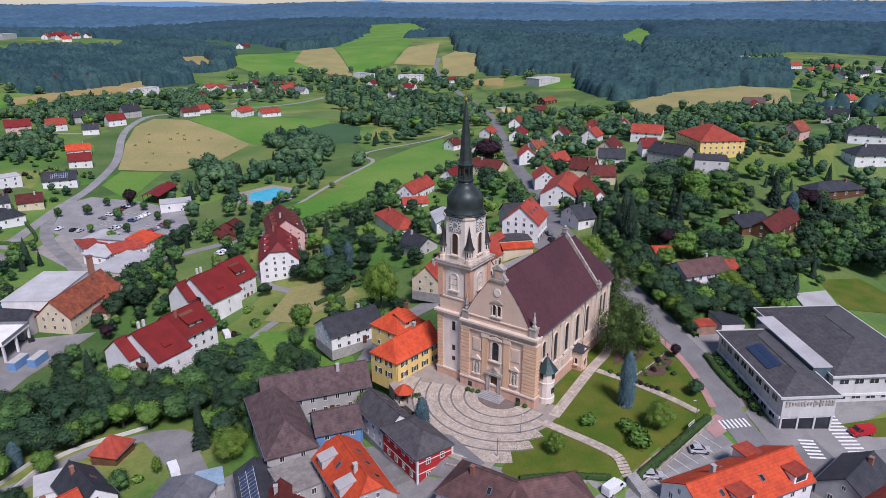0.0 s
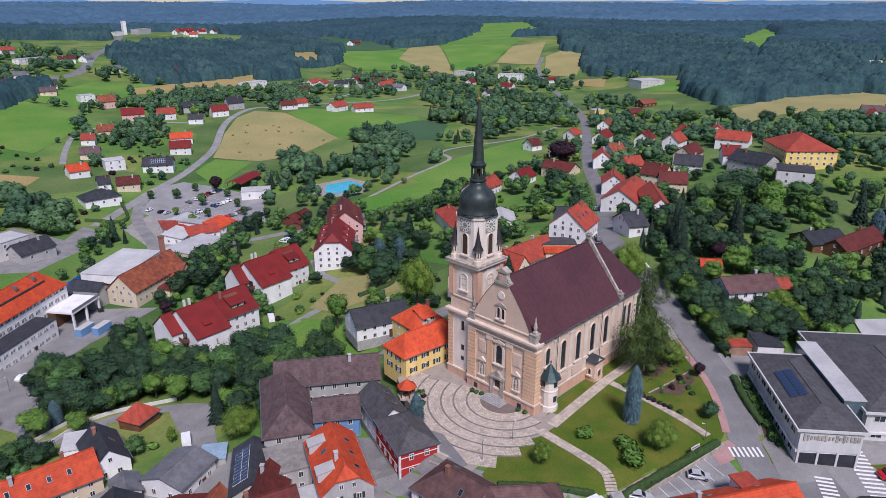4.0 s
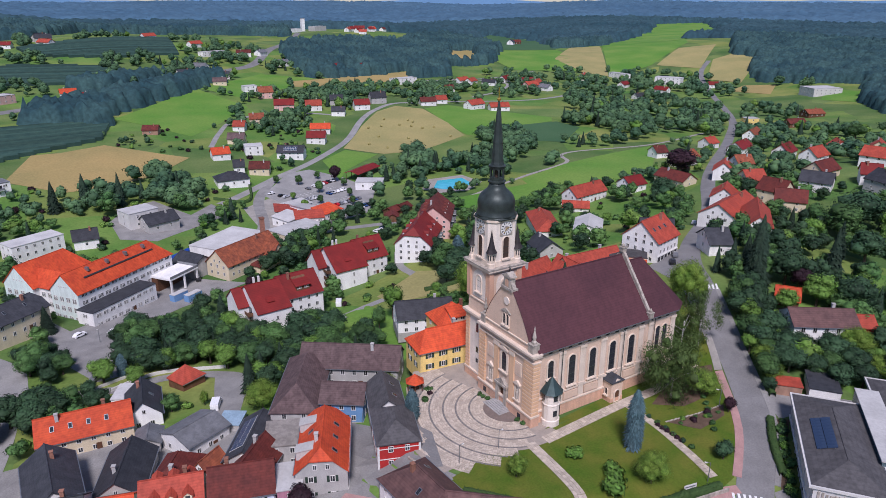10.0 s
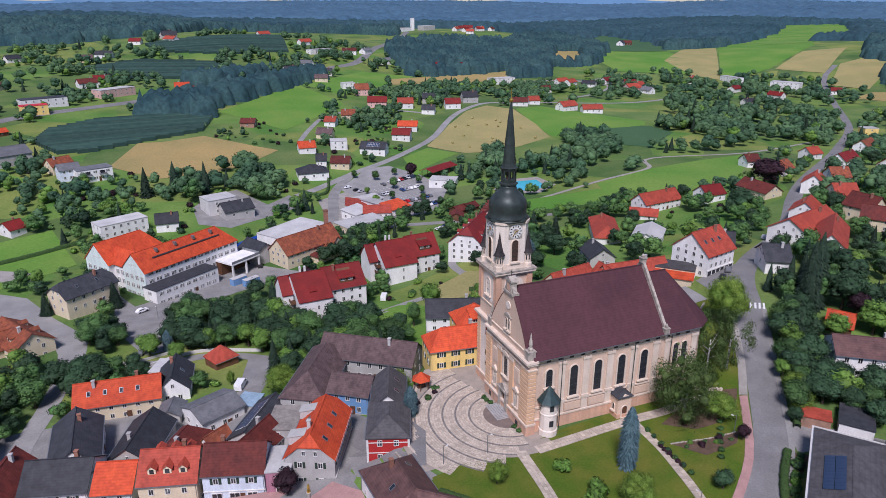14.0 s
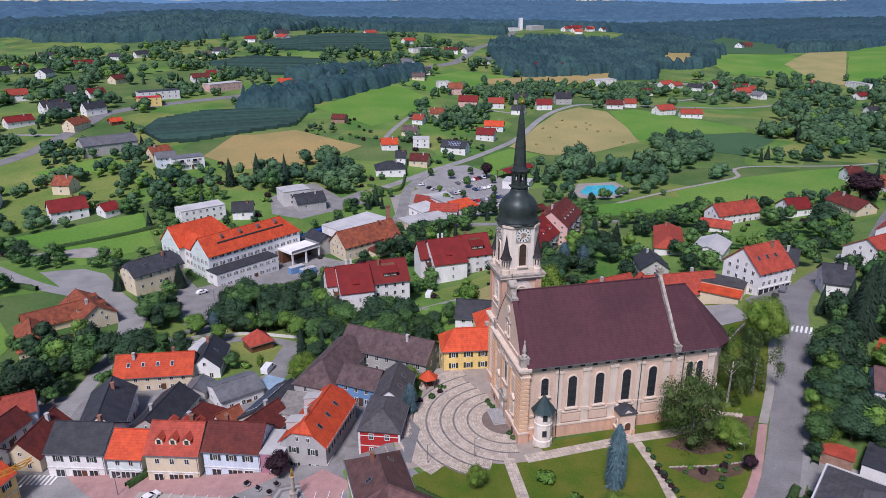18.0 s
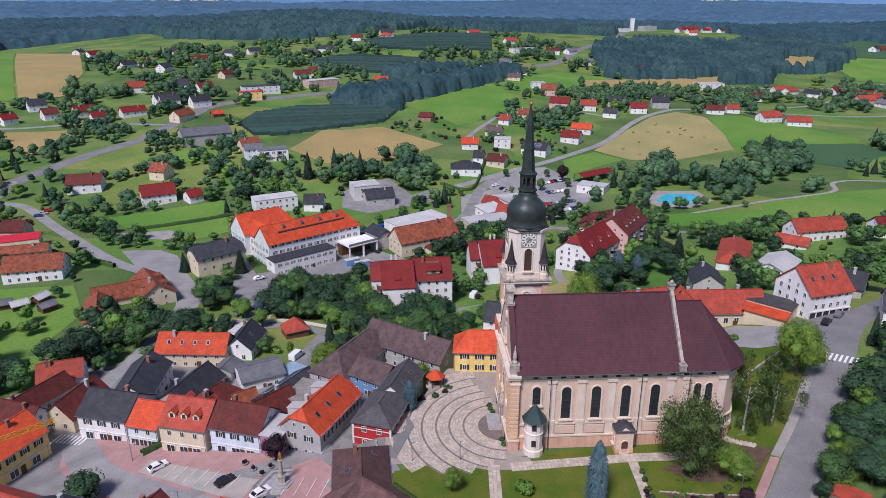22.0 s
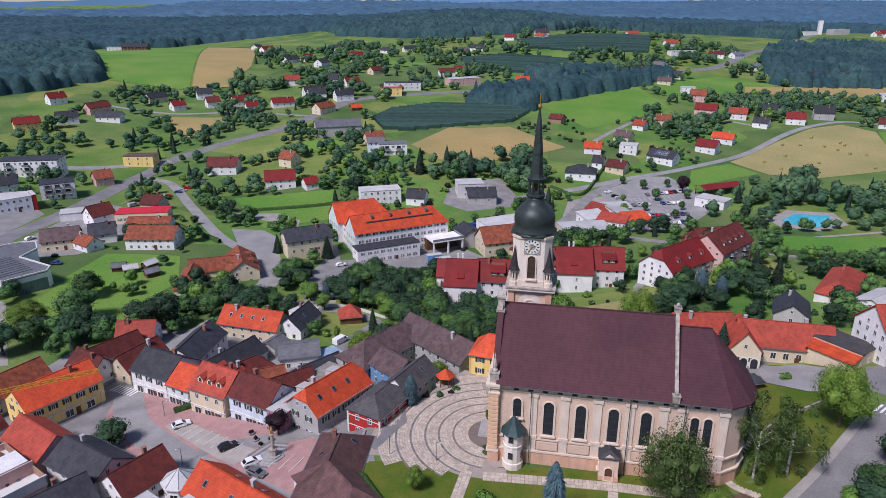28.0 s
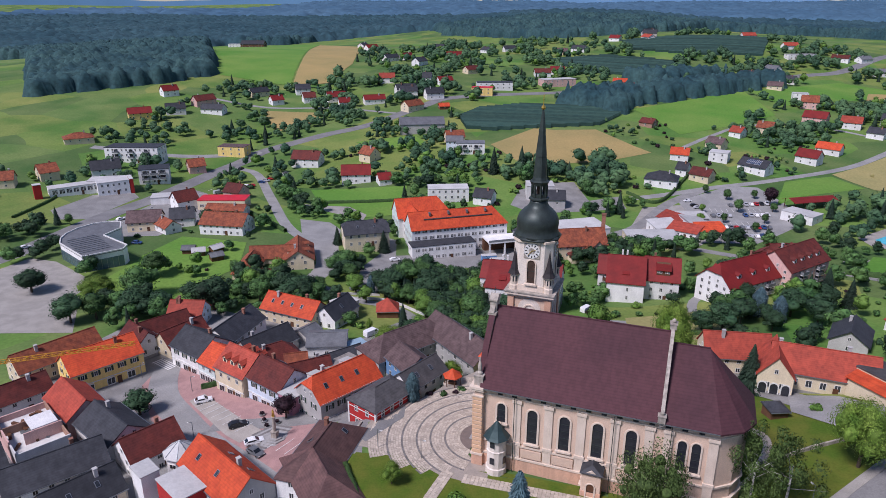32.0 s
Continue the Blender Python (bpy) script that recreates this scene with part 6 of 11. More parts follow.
def flats(x, y, turn, l, w, eave, ridge, z, left):
    """Apartment house of two offset blocks under one ridge; the left block reaches further forward."""
    h = house(x, y, turn, l, w, eave, ridge, "white", "crimson", "gable", z=z, near=1, storeys=3, sky=0, chimneys=1, wings=((-(l + left) / 2 + 0.1, -1.6, 0, left, w + 5.4, eave - 0.4, ridge + 0.05, "crimson", "gable"), (-(l / 2 + left + 1.5), 1.5, 0, 3.4, w - 3.0, eave - 0.2, ridge - 1.4, "crimson", "gable")), say="cream apartment house with dark red roofs and timber balconies")
    front, xl = -1.6 - (w + 5.4) / 2, -(l + left) / 2
    put_window(h, pose(xl + 0.8, front, 4.2, 0, 0, 180), 0.7, 1.5, False)
    put_window(h, pose(xl + 0.8, front, 1.2, 0, 0, 180), 0.7, 1.5, False)
    zb = eave + (ridge - eave) * 0.30
    part("shed_dormer", Geo().prism([(-w * 0.40, zb - 0.7), (-w * 0.1, zb - 0.7), (-w * 0.1, zb + 3.0), (-w * 0.40, zb + 1.3)], -1.9, 2.6, "x"), WALL["wood"], h)
    part("dormer_roof", Geo().sheet([(-2.3, -w * 0.44, zb + 1.25), (3.0, -w * 0.44, zb + 1.25), (3.0, -w * 0.05, zb + 3.2), (-2.3, -w * 0.05, zb + 3.2)], [[0, 1, 2, 3]], 0.15), ROOF["crimson"], h)
    for u in (-0.9, 1.6):
        put_window(h, pose(u, -w * 0.40 - 0.02, zb + 0.1, 0, 0, 180), 1.6, 1.0, False)
    part("shed_dormer", Geo().prism([(front + 2.6, zb - 1.6), (front + 5.5, zb - 1.6), (front + 5.5, zb + 1.2), (front + 2.6, zb - 0.1)], xl - 0.9, xl + 0.9, "x"), WALL["wood"], h)
    part("dormer_roof", Geo().sheet([(xl - 1.2, front + 2.2, zb - 0.15), (xl + 1.2, front + 2.2, zb - 0.15), (xl + 1.2, front + 6.0, zb + 1.45), (xl - 1.2, front + 6.0, zb + 1.45)], [[0, 1, 2, 3]], 0.15), ROOF["crimson"], h)
    for s0 in range(3):
        bal = part("balcony", Geo().box(-2.2, 0, -0.16, 2.2, 1.5, 0.0), WALL["wood"], h, m=pose(-l / 2 - left - 0.02, front + 6.4, 0.5 + s0 * 2.6, 0, 0, 90))
        part("railing", Geo().box(-2.2, 1.42, 0.0, 2.2, 1.5, 1.0).box(-2.2, 0, 0.0, -2.12, 1.42, 1.0).box(2.12, 0, 0.0, 2.2, 1.42, 1.0), WALL["wood"], bal)
        part("balcony_door", Geo().box(-1.2, -0.05, 0.0, 1.2, 0.1, 2.1), M_PANE, bal)
    for u in (0, -3.2):
        part("pale_pot", Geo().box(-0.3, -0.3, ridge - 0.6, 0.3, 0.3, ridge + 1.3), M_FRAME, h, m=pose(xl + u * 0.5, 0.4, 0))
    return h


# school, apartments and barns in the valley
school = house(-47.0, 162.8, 31.5, 41, 12.0, 11.4, 17.0, "white", "orange", "hipend", z=-18.0, near=1, storeys=4, chimneys=0, wspace=3.0, ww=2.1, wh=1.7, band=1, wings=((-10.1, 18.9, 0, 24, 13.5, 11.2, 17.6, "orange", "hipend"), (-15.6, 9.5, 90, 19, 9.0, 11.2, 15.4, "orange", "gable")), say="long white school with bright orange roofs and two gables", name="school", cat="school")
# mint gable fronts with their window rows, and the linking front between them
part("gable_front", Geo().prism([(-6.03, -1.5), (6.03, -1.5), (6.03, 11.2), (0, 16.75), (-6.03, 11.2)], -20.62, -20.50, "x"), WALL["mint"], school, "pale mint gable front")
part("gable_front", Geo().prism([(12.12, -1.5), (25.68, -1.5), (25.68, 11.0), (18.9, 17.3), (12.12, 11.0)], -22.22, -22.08, "x"), WALL["mint"], school, "pale mint gable front")
for s0, ys in ((-20.62, (-4.2, -1.4, 1.4, 4.2)), (-20.15, (7.4, 10.2)), (-22.22, (14.2, 17.3, 20.4, 23.5))):
    for zz in (0.9, 4.2, 7.4):
        for yy in ys:
            put_window(school, pose(s0, yy, zz, 0, 0, 90), 1.7, 1.8, False)
for yy in (-1.6, -0.5, 0.6, 1.7, 16.4, 17.7, 19.0, 20.3):
    put_window(school, pose(-20.62 if yy < 5 else -22.22, yy, 12.4, 0, 0, 90), 0.5, 0.7, False)
for i in range(4):
    part("roof_vent", Geo().box(-0.35, -0.9, -0.4, 0.35, 0.5, 0.9), M_METAL, school, m=pose(-12 + 8 * i, -1.4, 15.9))
house(-49.5, 149.9, 31.5, 26.5, 7.0, 6.3, 6.6, "white", "slate", "flat", z=-18.0, near=1, storeys=2, chimneys=0, ww=1.8, say="low white annex of the school with dark flat roof", name="annex", cat="annex")
house(-66.0, 218.0, 20, 20, 9.5, 8.6, 8.9, "white", "light", "flat", z=-15.8, near=1, storeys=3, chimneys=0, say="white flat-roofed office block behind the school")
flats(-3.3, 110.0, 0, 13.0, 13.4, 8.3, 13.8, -14.6, 10.6)
flats(35.4, 132.0, 1, 11.6, 12.4, 7.9, 14.0, -16.8, 12.4)
house(79.0, 147.0, 49, 23, 14, 8.4, 14.0, "pink", "maroon", "gable", z=-12.8, balcony=2, near=1, storeys=4, dormers=4, say="pink apartment house with steep maroon dormered roof")
house(61.0, 133.0, 44, 26, 14, 7.4, 13.7, "white", "crimson", "halfhip", z=-14.2, balcony=2, near=1, storeys=3, dormers=3, say="white apartment house with long steep dark red roof")
house(0.3, 166.3, 24, 27.5, 11.5, 5.6, 10.8, "cream", "rust", "gable", z=-17.3, near=1, wings=((8.5, -5.5, 90, 9, 8, 4.2, 8.4, "rust", "gable"), (1.5, -8.0, 0, 8, 5, 2.6, 4.2, "maroon", "hip")), say="old cream-walled barn with orange-red tiled roof", name="barn", cat="barn")
house(0.0, 184.0, 31, 26.5, 16, 6.6, 7.0, "white", "light", "flat", z=-17.4, near=1, plain=1, say="white flat-roofed hall beside the barn", name="hall", cat="hall")
stack = thing("brick_chimney", pose(12.6, 176.8, -17.3), "tall square red brick factory chimney beside the hall", "chimney")
part("shaft", Geo().prism([(-0.9, 0), (0.9, 0), (0.75, 14.5), (-0.75, 14.5)], -0.8, 0.8, "y"), M_CHIM, stack)
part("cap", Geo().box(-0.95, -0.95, 14.5, 0.95, 0.95, 15.0), M_CHIM, stack)
trailer = thing("lorry_trailer", pose(-19.0, 184.5, -17.2, 0, 0, 35), "long blue lorry trailer parked beside the hall", "trailer")
part("box_body", Geo().box(-6.6, -1.3, 1.1, 6.6, 1.3, 3.9), mat("tarpaulin_blue", (0.012, 0.06, 0.33), (0.01, 0.05, 0.28), 0.5, 0.5, 3, 0.05, rows=("X", 1.1, 0.12)), trailer)
part("chassis", Geo().box(-6.3, -1.0, 0.8, 6.3, 1.0, 1.1), M_RAIL, trailer)
for u in (-5.0, -3.8, -2.6, 5.2):
    for v in (-1.15, 0.85):
        part("wheel", Geo().lathe([(0.02, 0), (0.5, 0), (0.5, 0.3), (0.02, 0.3)], 0, 0, 12), M_RAIL, trailer, m=pose(u, v + 0.3, 0.5, 90, 0, 0))
house(-18.0, 171.5, 114, 12, 10, 4.6, 7.6, "grey", "slate", "gable", z=-17.0, near=1, chimneys=0, plain=1, say="grey open-fronted barn with slate roof", name="barn", cat="barn")
house(-80.4, 143.6, 32, 18, 10.5, 6.0, 9.7, "cream", "slate", "halfhip", z=-12.8, near=1, storeys=2, shutters=1, sky=2)
house(-97.4, 118.2, -62.5, 18, 11, 5.6, 9.2, "cream", "rust", "gable", z=-15.0, near=1, shutters=1, storeys=2, dormers=2, wings=((-1.9, -9.3, 84.5, 17, 8, 4.8, 8.2, "rust", "gable"), (6.0, -17.6, -12, 19, 8, 4.6, 7.8, "rust", "hip"), (15.6, -12.6, 77, 14, 6.5, 3.4, 5.8, "maroon", "gable")), say="cream farmhouse with old red roofs round a courtyard")
# parish house behind the choir
house(67.0, 48.6, -6, 21, 9.5, 4.6, 9.0, "cream", "red", "gable", z=0.6, near=1, storeys=1, ww=1.3, wh=1.7, say="cream parish house with red tiled roof")
house(57.2, 47.6, 84, 11, 7.2, 4.6, 9.0, "cream", "red", "gable", z=0.4, near=1, storeys=1, say="gabled porch wing of the parish house with arcade")
house(50.0, 56.5, 8, 15, 9, 4.6, 9.0, "cream", "red", "gable", z=-1.6, near=1)
house(55.3, 31.8, 20, 3.6, 3.6, 2.3, 3.4, "wood", "slate", "pyramid", near=1, plain=1, chimneys=0, name="garden_shelter", cat="shelter", say="small wooden shelter with dark roof on the lawn")
# slope east of the road
house(77.0, -15.8, -40, 15, 9.5, 5.2, 7.8, "white", "umber", "gable", z=4.2, near=1, say="pale house with low reddish-brown roof")
house(84.5, -22.0, -40, 5, 6, 4.2, 6.0, "red", "red", "gable", z=4.6, near=1, plain=1, chimneys=0, name="annex", cat="annex", say="small red side annex of the pale house")
house(86.0, -3.2, -60, 5.5, 5.5, 2.6, 5.0, "wood", "orange", "gable", z=6.0, near=1, sky=2, chimneys=0, name="garden_house", cat="garden house", say="small timber garden house with orange roof")
house(51.9, -22.8, -52, 5.2, 4, 2.7, 3.0, "brick", "red", "flat", z=1.2, near=1, plain=1, name="garage", cat="garage", say="small brick garage with a red roof edge")
house(57.5, -27.5, 34, 8, 6, 3.0, 3.3, "white", "slate", "flat", z=1.2, near=1, plain=1, name="garage", cat="garage", say="white flat-roofed garage beside the school")
# town school with flat grey roofs
town_school = house(35.6, -40.8, 34, 29, 11.5, 8.0, 9.9, "concrete", "graphite", "hip", z=-1.9, near=1, storeys=2, chimneys=0, ww=2.5, wh=1.7, wspace=3.1, solar=0, say="modern concrete school block with dark shallow roof", name="school", cat="school")
house(55.7, -52.5, 34, 34, 22, 7.4, 10.2, "concrete", "graphite", "hip", z=-1.5, near=1, storeys=2, chimneys=0, ww=2.2, wh=1.4, wspace=3.1, say="second concrete school block with dark shallow roof", name="school", cat="school")
house(45.8, -43.4, 34, 25, 4.1, 8.6, 8.9, "glass", "light", "flat", z=-1.7, near=1, plain=1, say="glazed link block with white flat roof edge", name="link_block", cat="building")
part("front_panel", Geo().box(-14.85, -5.7, 2.9, -14.4, 5.7, 7.7), WALL["concrete"], town_school, "blank concrete front panel")
# a flat dark panel replaces the shaded, set-back ground floor
part("entrance_recess", Geo().box(-14.62, -5.2, -0.4, -14.4, 5.2, 2.7), M_DARKGLASS, town_school, "dark panel for the shade in the open entrance")
for u in (-5.4, -1.8, 1.8, 5.4):
    part("pillar", Geo().box(-14.85, u - 0.2, -1.0, -14.45, u + 0.2, 2.9), WALL["concrete"], town_school)
for i in range(9):
    part("pier", Geo().box(-0.17, 0, 0.6, 0.17, 0.22, 7.6), WALL["concrete"], town_school, m=pose(-13.2 + 3.3 * i, 5.7, 0))
light_box = thing("roof_light", pose(51.6, -56.2, 7.2, -10, 0, 34), "blue-glazed roof light on the school roof", "roof light")
part("frame", Geo().box(-2.6, -1.6, -0.5, 2.6, 1.6, 0.35), M_METAL, light_box)
for i in range(5):
    part("pane", Geo().box(-2.45 + i, -1.45, 0.35, -1.55 + i, 1.45, 0.42), WALL["paleblue"], light_box)
# roofs at the foot of the church garden
orange_house = house(-5.5, -40.0, -35.2, 25, 11, 5.7, 9.2, "white", "orange", "gable", z=-4.4, near=1, sky=4, say="white house with orange roof and roof windows")
for u, v in ((9.4, -3.6), (6.0, 4.2), (-4.0, -3.8)):
    box_dormer = part("dormer", Geo().box(-1.7, -1.5, 4.6, 1.7, 1.5, 7.7), WALL["white"], orange_house, m=pose(u, v, 0))
    part("dormer_roof", Geo().box(-2.0, -1.8, 7.7, 2.0, 1.8, 7.9), ROOF["red"], box_dormer)
    part("dormer_window", Geo().box(-1.2, -1.56, 6.2, 1.2, -1.48, 7.4).box(-1.2, 1.48, 6.2, 1.2, 1.56, 7.4), M_PANE, box_dormer)
house(8.5, -58.5, -20, 12, 9, 4.2, 7.2, "grey", "slate", "gable", z=-4.6, near=1)
house(2.0, -64.0, -32, 12, 9, 4.6, 8.0, "white", "red", "gable", z=-4.8, near=1)
# western edge: fire station, shops
house(-250.8, 171.8, 52, 24, 8, 4.4, 4.7, "white", "light", "flat", z=None, near=1, storeys=1, ww=2.4, wh=2.6, wspace=3.2, say="white fire station garage with a row of gates", name="fire_station", cat="fire station")
house(-236.0, 181.5, 48, 15, 9, 6.6, 6.9, "white", "light", "flat", near=1, storeys=2, say="white two-storey end of the fire station", name="fire_station", cat="fire station")
house(-230.2, 188.0, 48, 1.6, 9.4, 7.4, 7.7, "red", "light", "flat", near=1, plain=1, say="red end wall of the fire station", name="end_wall", cat="building")
house(-258.5, 156.2, 52, 3.4, 3.4, 7.0, 7.3, "red", "light", "flat", near=1, plain=1, say="red stair block of the fire station", name="stair_block", cat="building")
house(-168.8, 178.7, 16, 23, 10, 4.8, 5.1, "cream", "scarlet", "flat", near=1, storeys=1, ww=2.2, say="shop with a bright red metal roof", name="shop", cat="shop")
house(-156.1, 162, 10, 18, 8, 4.6, 6.4, "white", "rust", "gable", near=1)
house(-201.7, 178.6, 30, 14, 9, 3.6, 3.9, "white", "light", "flat", near=1, plain=1, say="white filling station canopy", name="canopy", cat="canopy")
# far hill hamlet and works
house(558.4, 1085.1, 20, 16, 10, 5, 9, "white", "crimson", "gable")
house(580, 1096, -30, 18, 11, 5, 9.5, "cream", "crimson", "gable")
house(608.4, 1099.7, 15, 14, 10, 4.5, 8.5, "white", "orange", "gable")
house(543.5, 1075.1, 40, 14, 9, 4.5, 8, "white", "red", "gable")
house(596.6, 1083.6, 0, 12, 9, 4.5, 8, "white", "crimson", "gable")
house(653.1, 1133.4, 30, 12, 9, 4.5, 8, "white", "maroon", "gable")
house(478, 1124, 0, 6, 6, 22, 22.3, "white", "light", "flat", plain=1, say="tall white silo tower on the hill", name="silo_tower", cat="tower")
house(456, 1112, 20, 26, 12, 6, 6.3, "white", "light", "flat", plain=1, say="long white works hall on the hill", name="works_hall", cat="hall")
house(505, 1120, 20, 30, 16, 8, 8.3, "grey", "light", "flat", plain=1, say="grey works hall on the hill", name="works_hall", cat="hall")
house(-121, 347, 22, 30, 19, 6.0, 9.4, "grey", "grey", "gable", near=1, plain=1, chimneys=0, say="large grey farm hall with sheet-metal roof", name="farm_hall", cat="hall")
house(-74.4, 298.9, 14, 17, 10, 6.2, 6.5, "white", "grey", "flat", near=1, storeys=2, ww=1.8, balcony=2, say="white modern villa with flat grey roof")
house(-85.8, 304, 14, 10, 9, 6.0, 8.4, "paleblue", "grey", "gable", near=1, storeys=2, chimneys=0, say="pale modern house with grey roof")
house(1334, 846, 50, 44, 14, 6, 11, "white", "red", "gable", say="long white farmhouse with red roof on the high meadow")
house(1300, 800, -30, 22, 12, 5, 9, "white", "crimson", "gable")
house(1440, 905, 20, 24, 14, 6, 10, "grey", "slate", "gable")
house(767, 881, 40, 22, 11, 5, 9, "white", "slate", "gable", say="white hill farm with slate roof among fields")
house(806, 912, -20, 18, 10, 4.5, 8, "wood", "maroon", "gable")
house(-560, 874, 12, 36, 16, 5, 10, "wood", "slate", "gable", say="large dark timber barn on the hill meadow", name="barn", cat="barn")
house(-616, 915, 12, 24, 10, 5, 5.3, "white", "light", "flat", say="long white flat building beside the hill barn")
house(-785, 1000, 20, 28, 13, 7, 12, "white", "crimson", "gable")
house(553, 1053, 20, 13, 9, 4.5, 8, "white", "crimson", "gable")
house(544, 1021, -35, 13, 9, 4.5, 8, "white", "red", "gable")
# houses across the valley
house(23, 803.6, -55, 17.0, 9, 4, 7.2, "white", "red", "gable")
house(141.2, 848.4, 22, 17.0, 9, 4, 7.2, "white", "red", "gable")
house(180.3, 793.3, 23, 17.0, 9, 4, 7.2, "white", "red", "gable")
house(88.4, 640.3, -13, 12.9, 9, 4, 7.2, "white", "slate", "gable")
house(119.4, 636.9, 9, 14.3, 9, 4, 7.2, "white", "slate", "gable")
house(146.8, 671.5, -51, 15.0, 9, 4, 7.2, "white", "grey", "gable")
house(155, 627.7, -22, 13.1, 9, 4, 7.2, "white", "slate", "gable")
house(138, 588.5, -20, 12.6, 9, 4, 7.2, "cream", "brown", "gable")
house(251.7, 703.4, 13, 17.0, 9, 4, 7.2, "white", "grey", "gable")
house(316.1, 690.4, 28, 17.0, 9, 4, 7.2, "white", "crimson", "gable")
house(349.3, 690.1, 34, 17.0, 9, 4, 7.2, "white", "crimson", "gable")
house(151.5, 547.6, -2, 12.1, 9, 5.5, 5.75, "white", "light", "flat")
house(152.8, 514, -9, 12.4, 11, 5.6, 10, "pink", "rust", "gable")
house(147.7, 461.1, -26, 15.9, 11, 5, 9, "pink", "crimson", "gable")
house(88.9, 406.6, -34, 8.3, 9, 4, 7.2, "white", "red", "gable")
house(109.1, 425.2, -21, 10.4, 11, 4.5, 8, "cream", "rust", "gable")
house(141.8, 383.6, -29, 14.3, 9, 4, 7.2, "white", "orange", "gable")
house(124.8, 355.7, -33, 12.8, 10, 4.8, 8.5, "white", "crimson", "gable")
house(196.9, 462.5, -27, 10.7, 10, 4.8, 8.5, "grey", "slate", "gable")
house(179.6, 426.1, -33, 10.7, 9, 4, 7.2, "white", "slate", "gable")
house(232.5, 452.7, -11, 13.9, 10, 5.6, 10, "grey", "slate", "gable")
house(348, 588.6, 3, 29.8, 12, 6.5, 6.75, "white", "light", "flat")
house(71.5, 337.2, -15, 10.8, 10, 5.5, 5.75, "white", "light", "flat")
house(89.9, 320.1, -36, 16.6, 10, 4.5, 8, "white", "slate", "gable", solar=(2,8))
house(72, 367.2, -32, 10.7, 9, 4, 7.2, "cream", "brown", "gable")
house(48.4, 331.9, -7, 10.4, 9, 4, 7.2, "white", "orange", "gable")
house(37.8, 284.1, -8, 17.0, 13, 4.2, 7.5, "white", "slate", "hip")
house(59.5, 296.8, -29, 11.2, 9, 4, 7.2, "cream", "maroon", "gable")
house(49.5, 303.8, -19, 6.0, 9, 4, 7.2, "white", "slate", "gable")
house(2.4, 557.7, -4, 12.2, 9, 4, 7.2, "white", "orange", "gable")
house(-20.6, 520.2, -4, 11.2, 9, 4, 7.2, "white", "slate", "gable")
house(29.2, 413.2, -27, 10.1, 9, 3.4, 6, "brick", "maroon", "gable")
house(100.7, 240.8, -37, 14.9, 10, 4, 4.25, "white", "light", "flat")
house(267.4, 424.2, -20, 13.7, 9, 4, 7.2, "white", "maroon", "gable")
house(286.2, 430.4, -15, 9.9, 9, 4, 7.2, "white", "red", "gable")
house(416.1, 567.5, 9, 16.1, 9, 4, 7.2, "white", "red", "gable")
house(353.1, 513.7, -10, 17.0, 9, 4, 7.2, "white", "maroon", "gable")
house(-22.5, 234.8, 14, 13.5, 11, 7, 7.25, "concrete", "light", "flat")
house(-16, 226.7, 12, 14.1, 10, 4.2, 7.5, "grey", "slate", "gable")
house(-47.2, 218.3, -6, 9.2, 9, 4, 7.2, "white", "slate", "gable")
house(225.5, 752.9, -23, 17.0, 9, 4, 7.2, "white", "maroon", "gable")
house(183.3, 742.6, 22, 32.0, 9, 5, 5.25, "white", "light", "flat")
house(250.5, 762, 38, 17.0, 9, 4, 7.2, "white", "grey", "gable")
# houses along the road out of the town
house(421.1, 556.9, 23, 15.4, 9, 4, 7.2, "white", "red", "gable")
house(472, 555.1, 21, 17.0, 9, 4, 7.2, "white", "crimson", "gable")
house(433.4, 538.6, -55, 15.4, 9, 4, 7.2, "white", "slate", "gable")
house(296, 393.3, 9, 17.0, 10, 4.5, 8, "white", "red", "gable")
house(309.9, 376.5, -20, 17.0, 9, 3.9, 7, "white", "red", "gable")
house(455.7, 492.9, 3, 17.0, 12, 5, 9, "pink", "red", "gable")
house(464.4, 477.9, -83, 13.4, 9, 4, 7.2, "white", "grey", "gable")
house(642.2, 524, 81, 32.0, 9, 7, 7.25, "white", "light", "flat")
house(595.9, 477.4, 14, 17.0, 9, 4, 7.2, "white", "crimson", "gable")
house(664.1, 462.9, -69, 32.0, 14, 9, 9.25, "white", "light", "flat")
house(602.5, 426.1, -86, 17.0, 9, 4.5, 8, "white", "crimson", "gable")
house(681.6, 408.5, -41, 17.0, 9, 4, 7.2, "white", "crimson", "gable")
house(525, 396.9, -9, 12.9, 9, 4, 7.2, "white", "slate", "gable")
house(674.3, 279.3, -29, 32.0, 25, 7, 7.25, "concrete", "light", "flat")
house(547.8, 222.3, -23, 17.0, 12, 3.9, 7, "wood", "rust", "gable")
house(477.3, 201.1, -21, 16.0, 9, 3.9, 7, "wood", "maroon", "gable")
house(461.9, 230.8, -25, 10.6, 9, 6, 6.25, "yellow", "light", "flat")
house(376.4, 178.3, 15, 17.0, 9, 4.5, 8, "white", "rust", "gable")
house(302.5, 142.9, 11, 17.0, 9, 4.5, 8, "white", "crimson", "gable")
house(234.8, 101.4, -27, 8.4, 9, 4.5, 8, "white", "rust", "gable")
house(201.6, 76.2, -25, 9.5, 9, 4.8, 8.5, "cream", "red", "gable")
house(257.2, 77.3, 0, 12.1, 9, 4.8, 8.5, "white", "red", "gable")
house(222.4, 56.5, -1, 14.3, 9, 4.8, 8.5, "cream", "maroon", "gable")
house(206.2, 50.1, -72, 12.1, 9, 4.5, 8, "white", "slate", "gable")
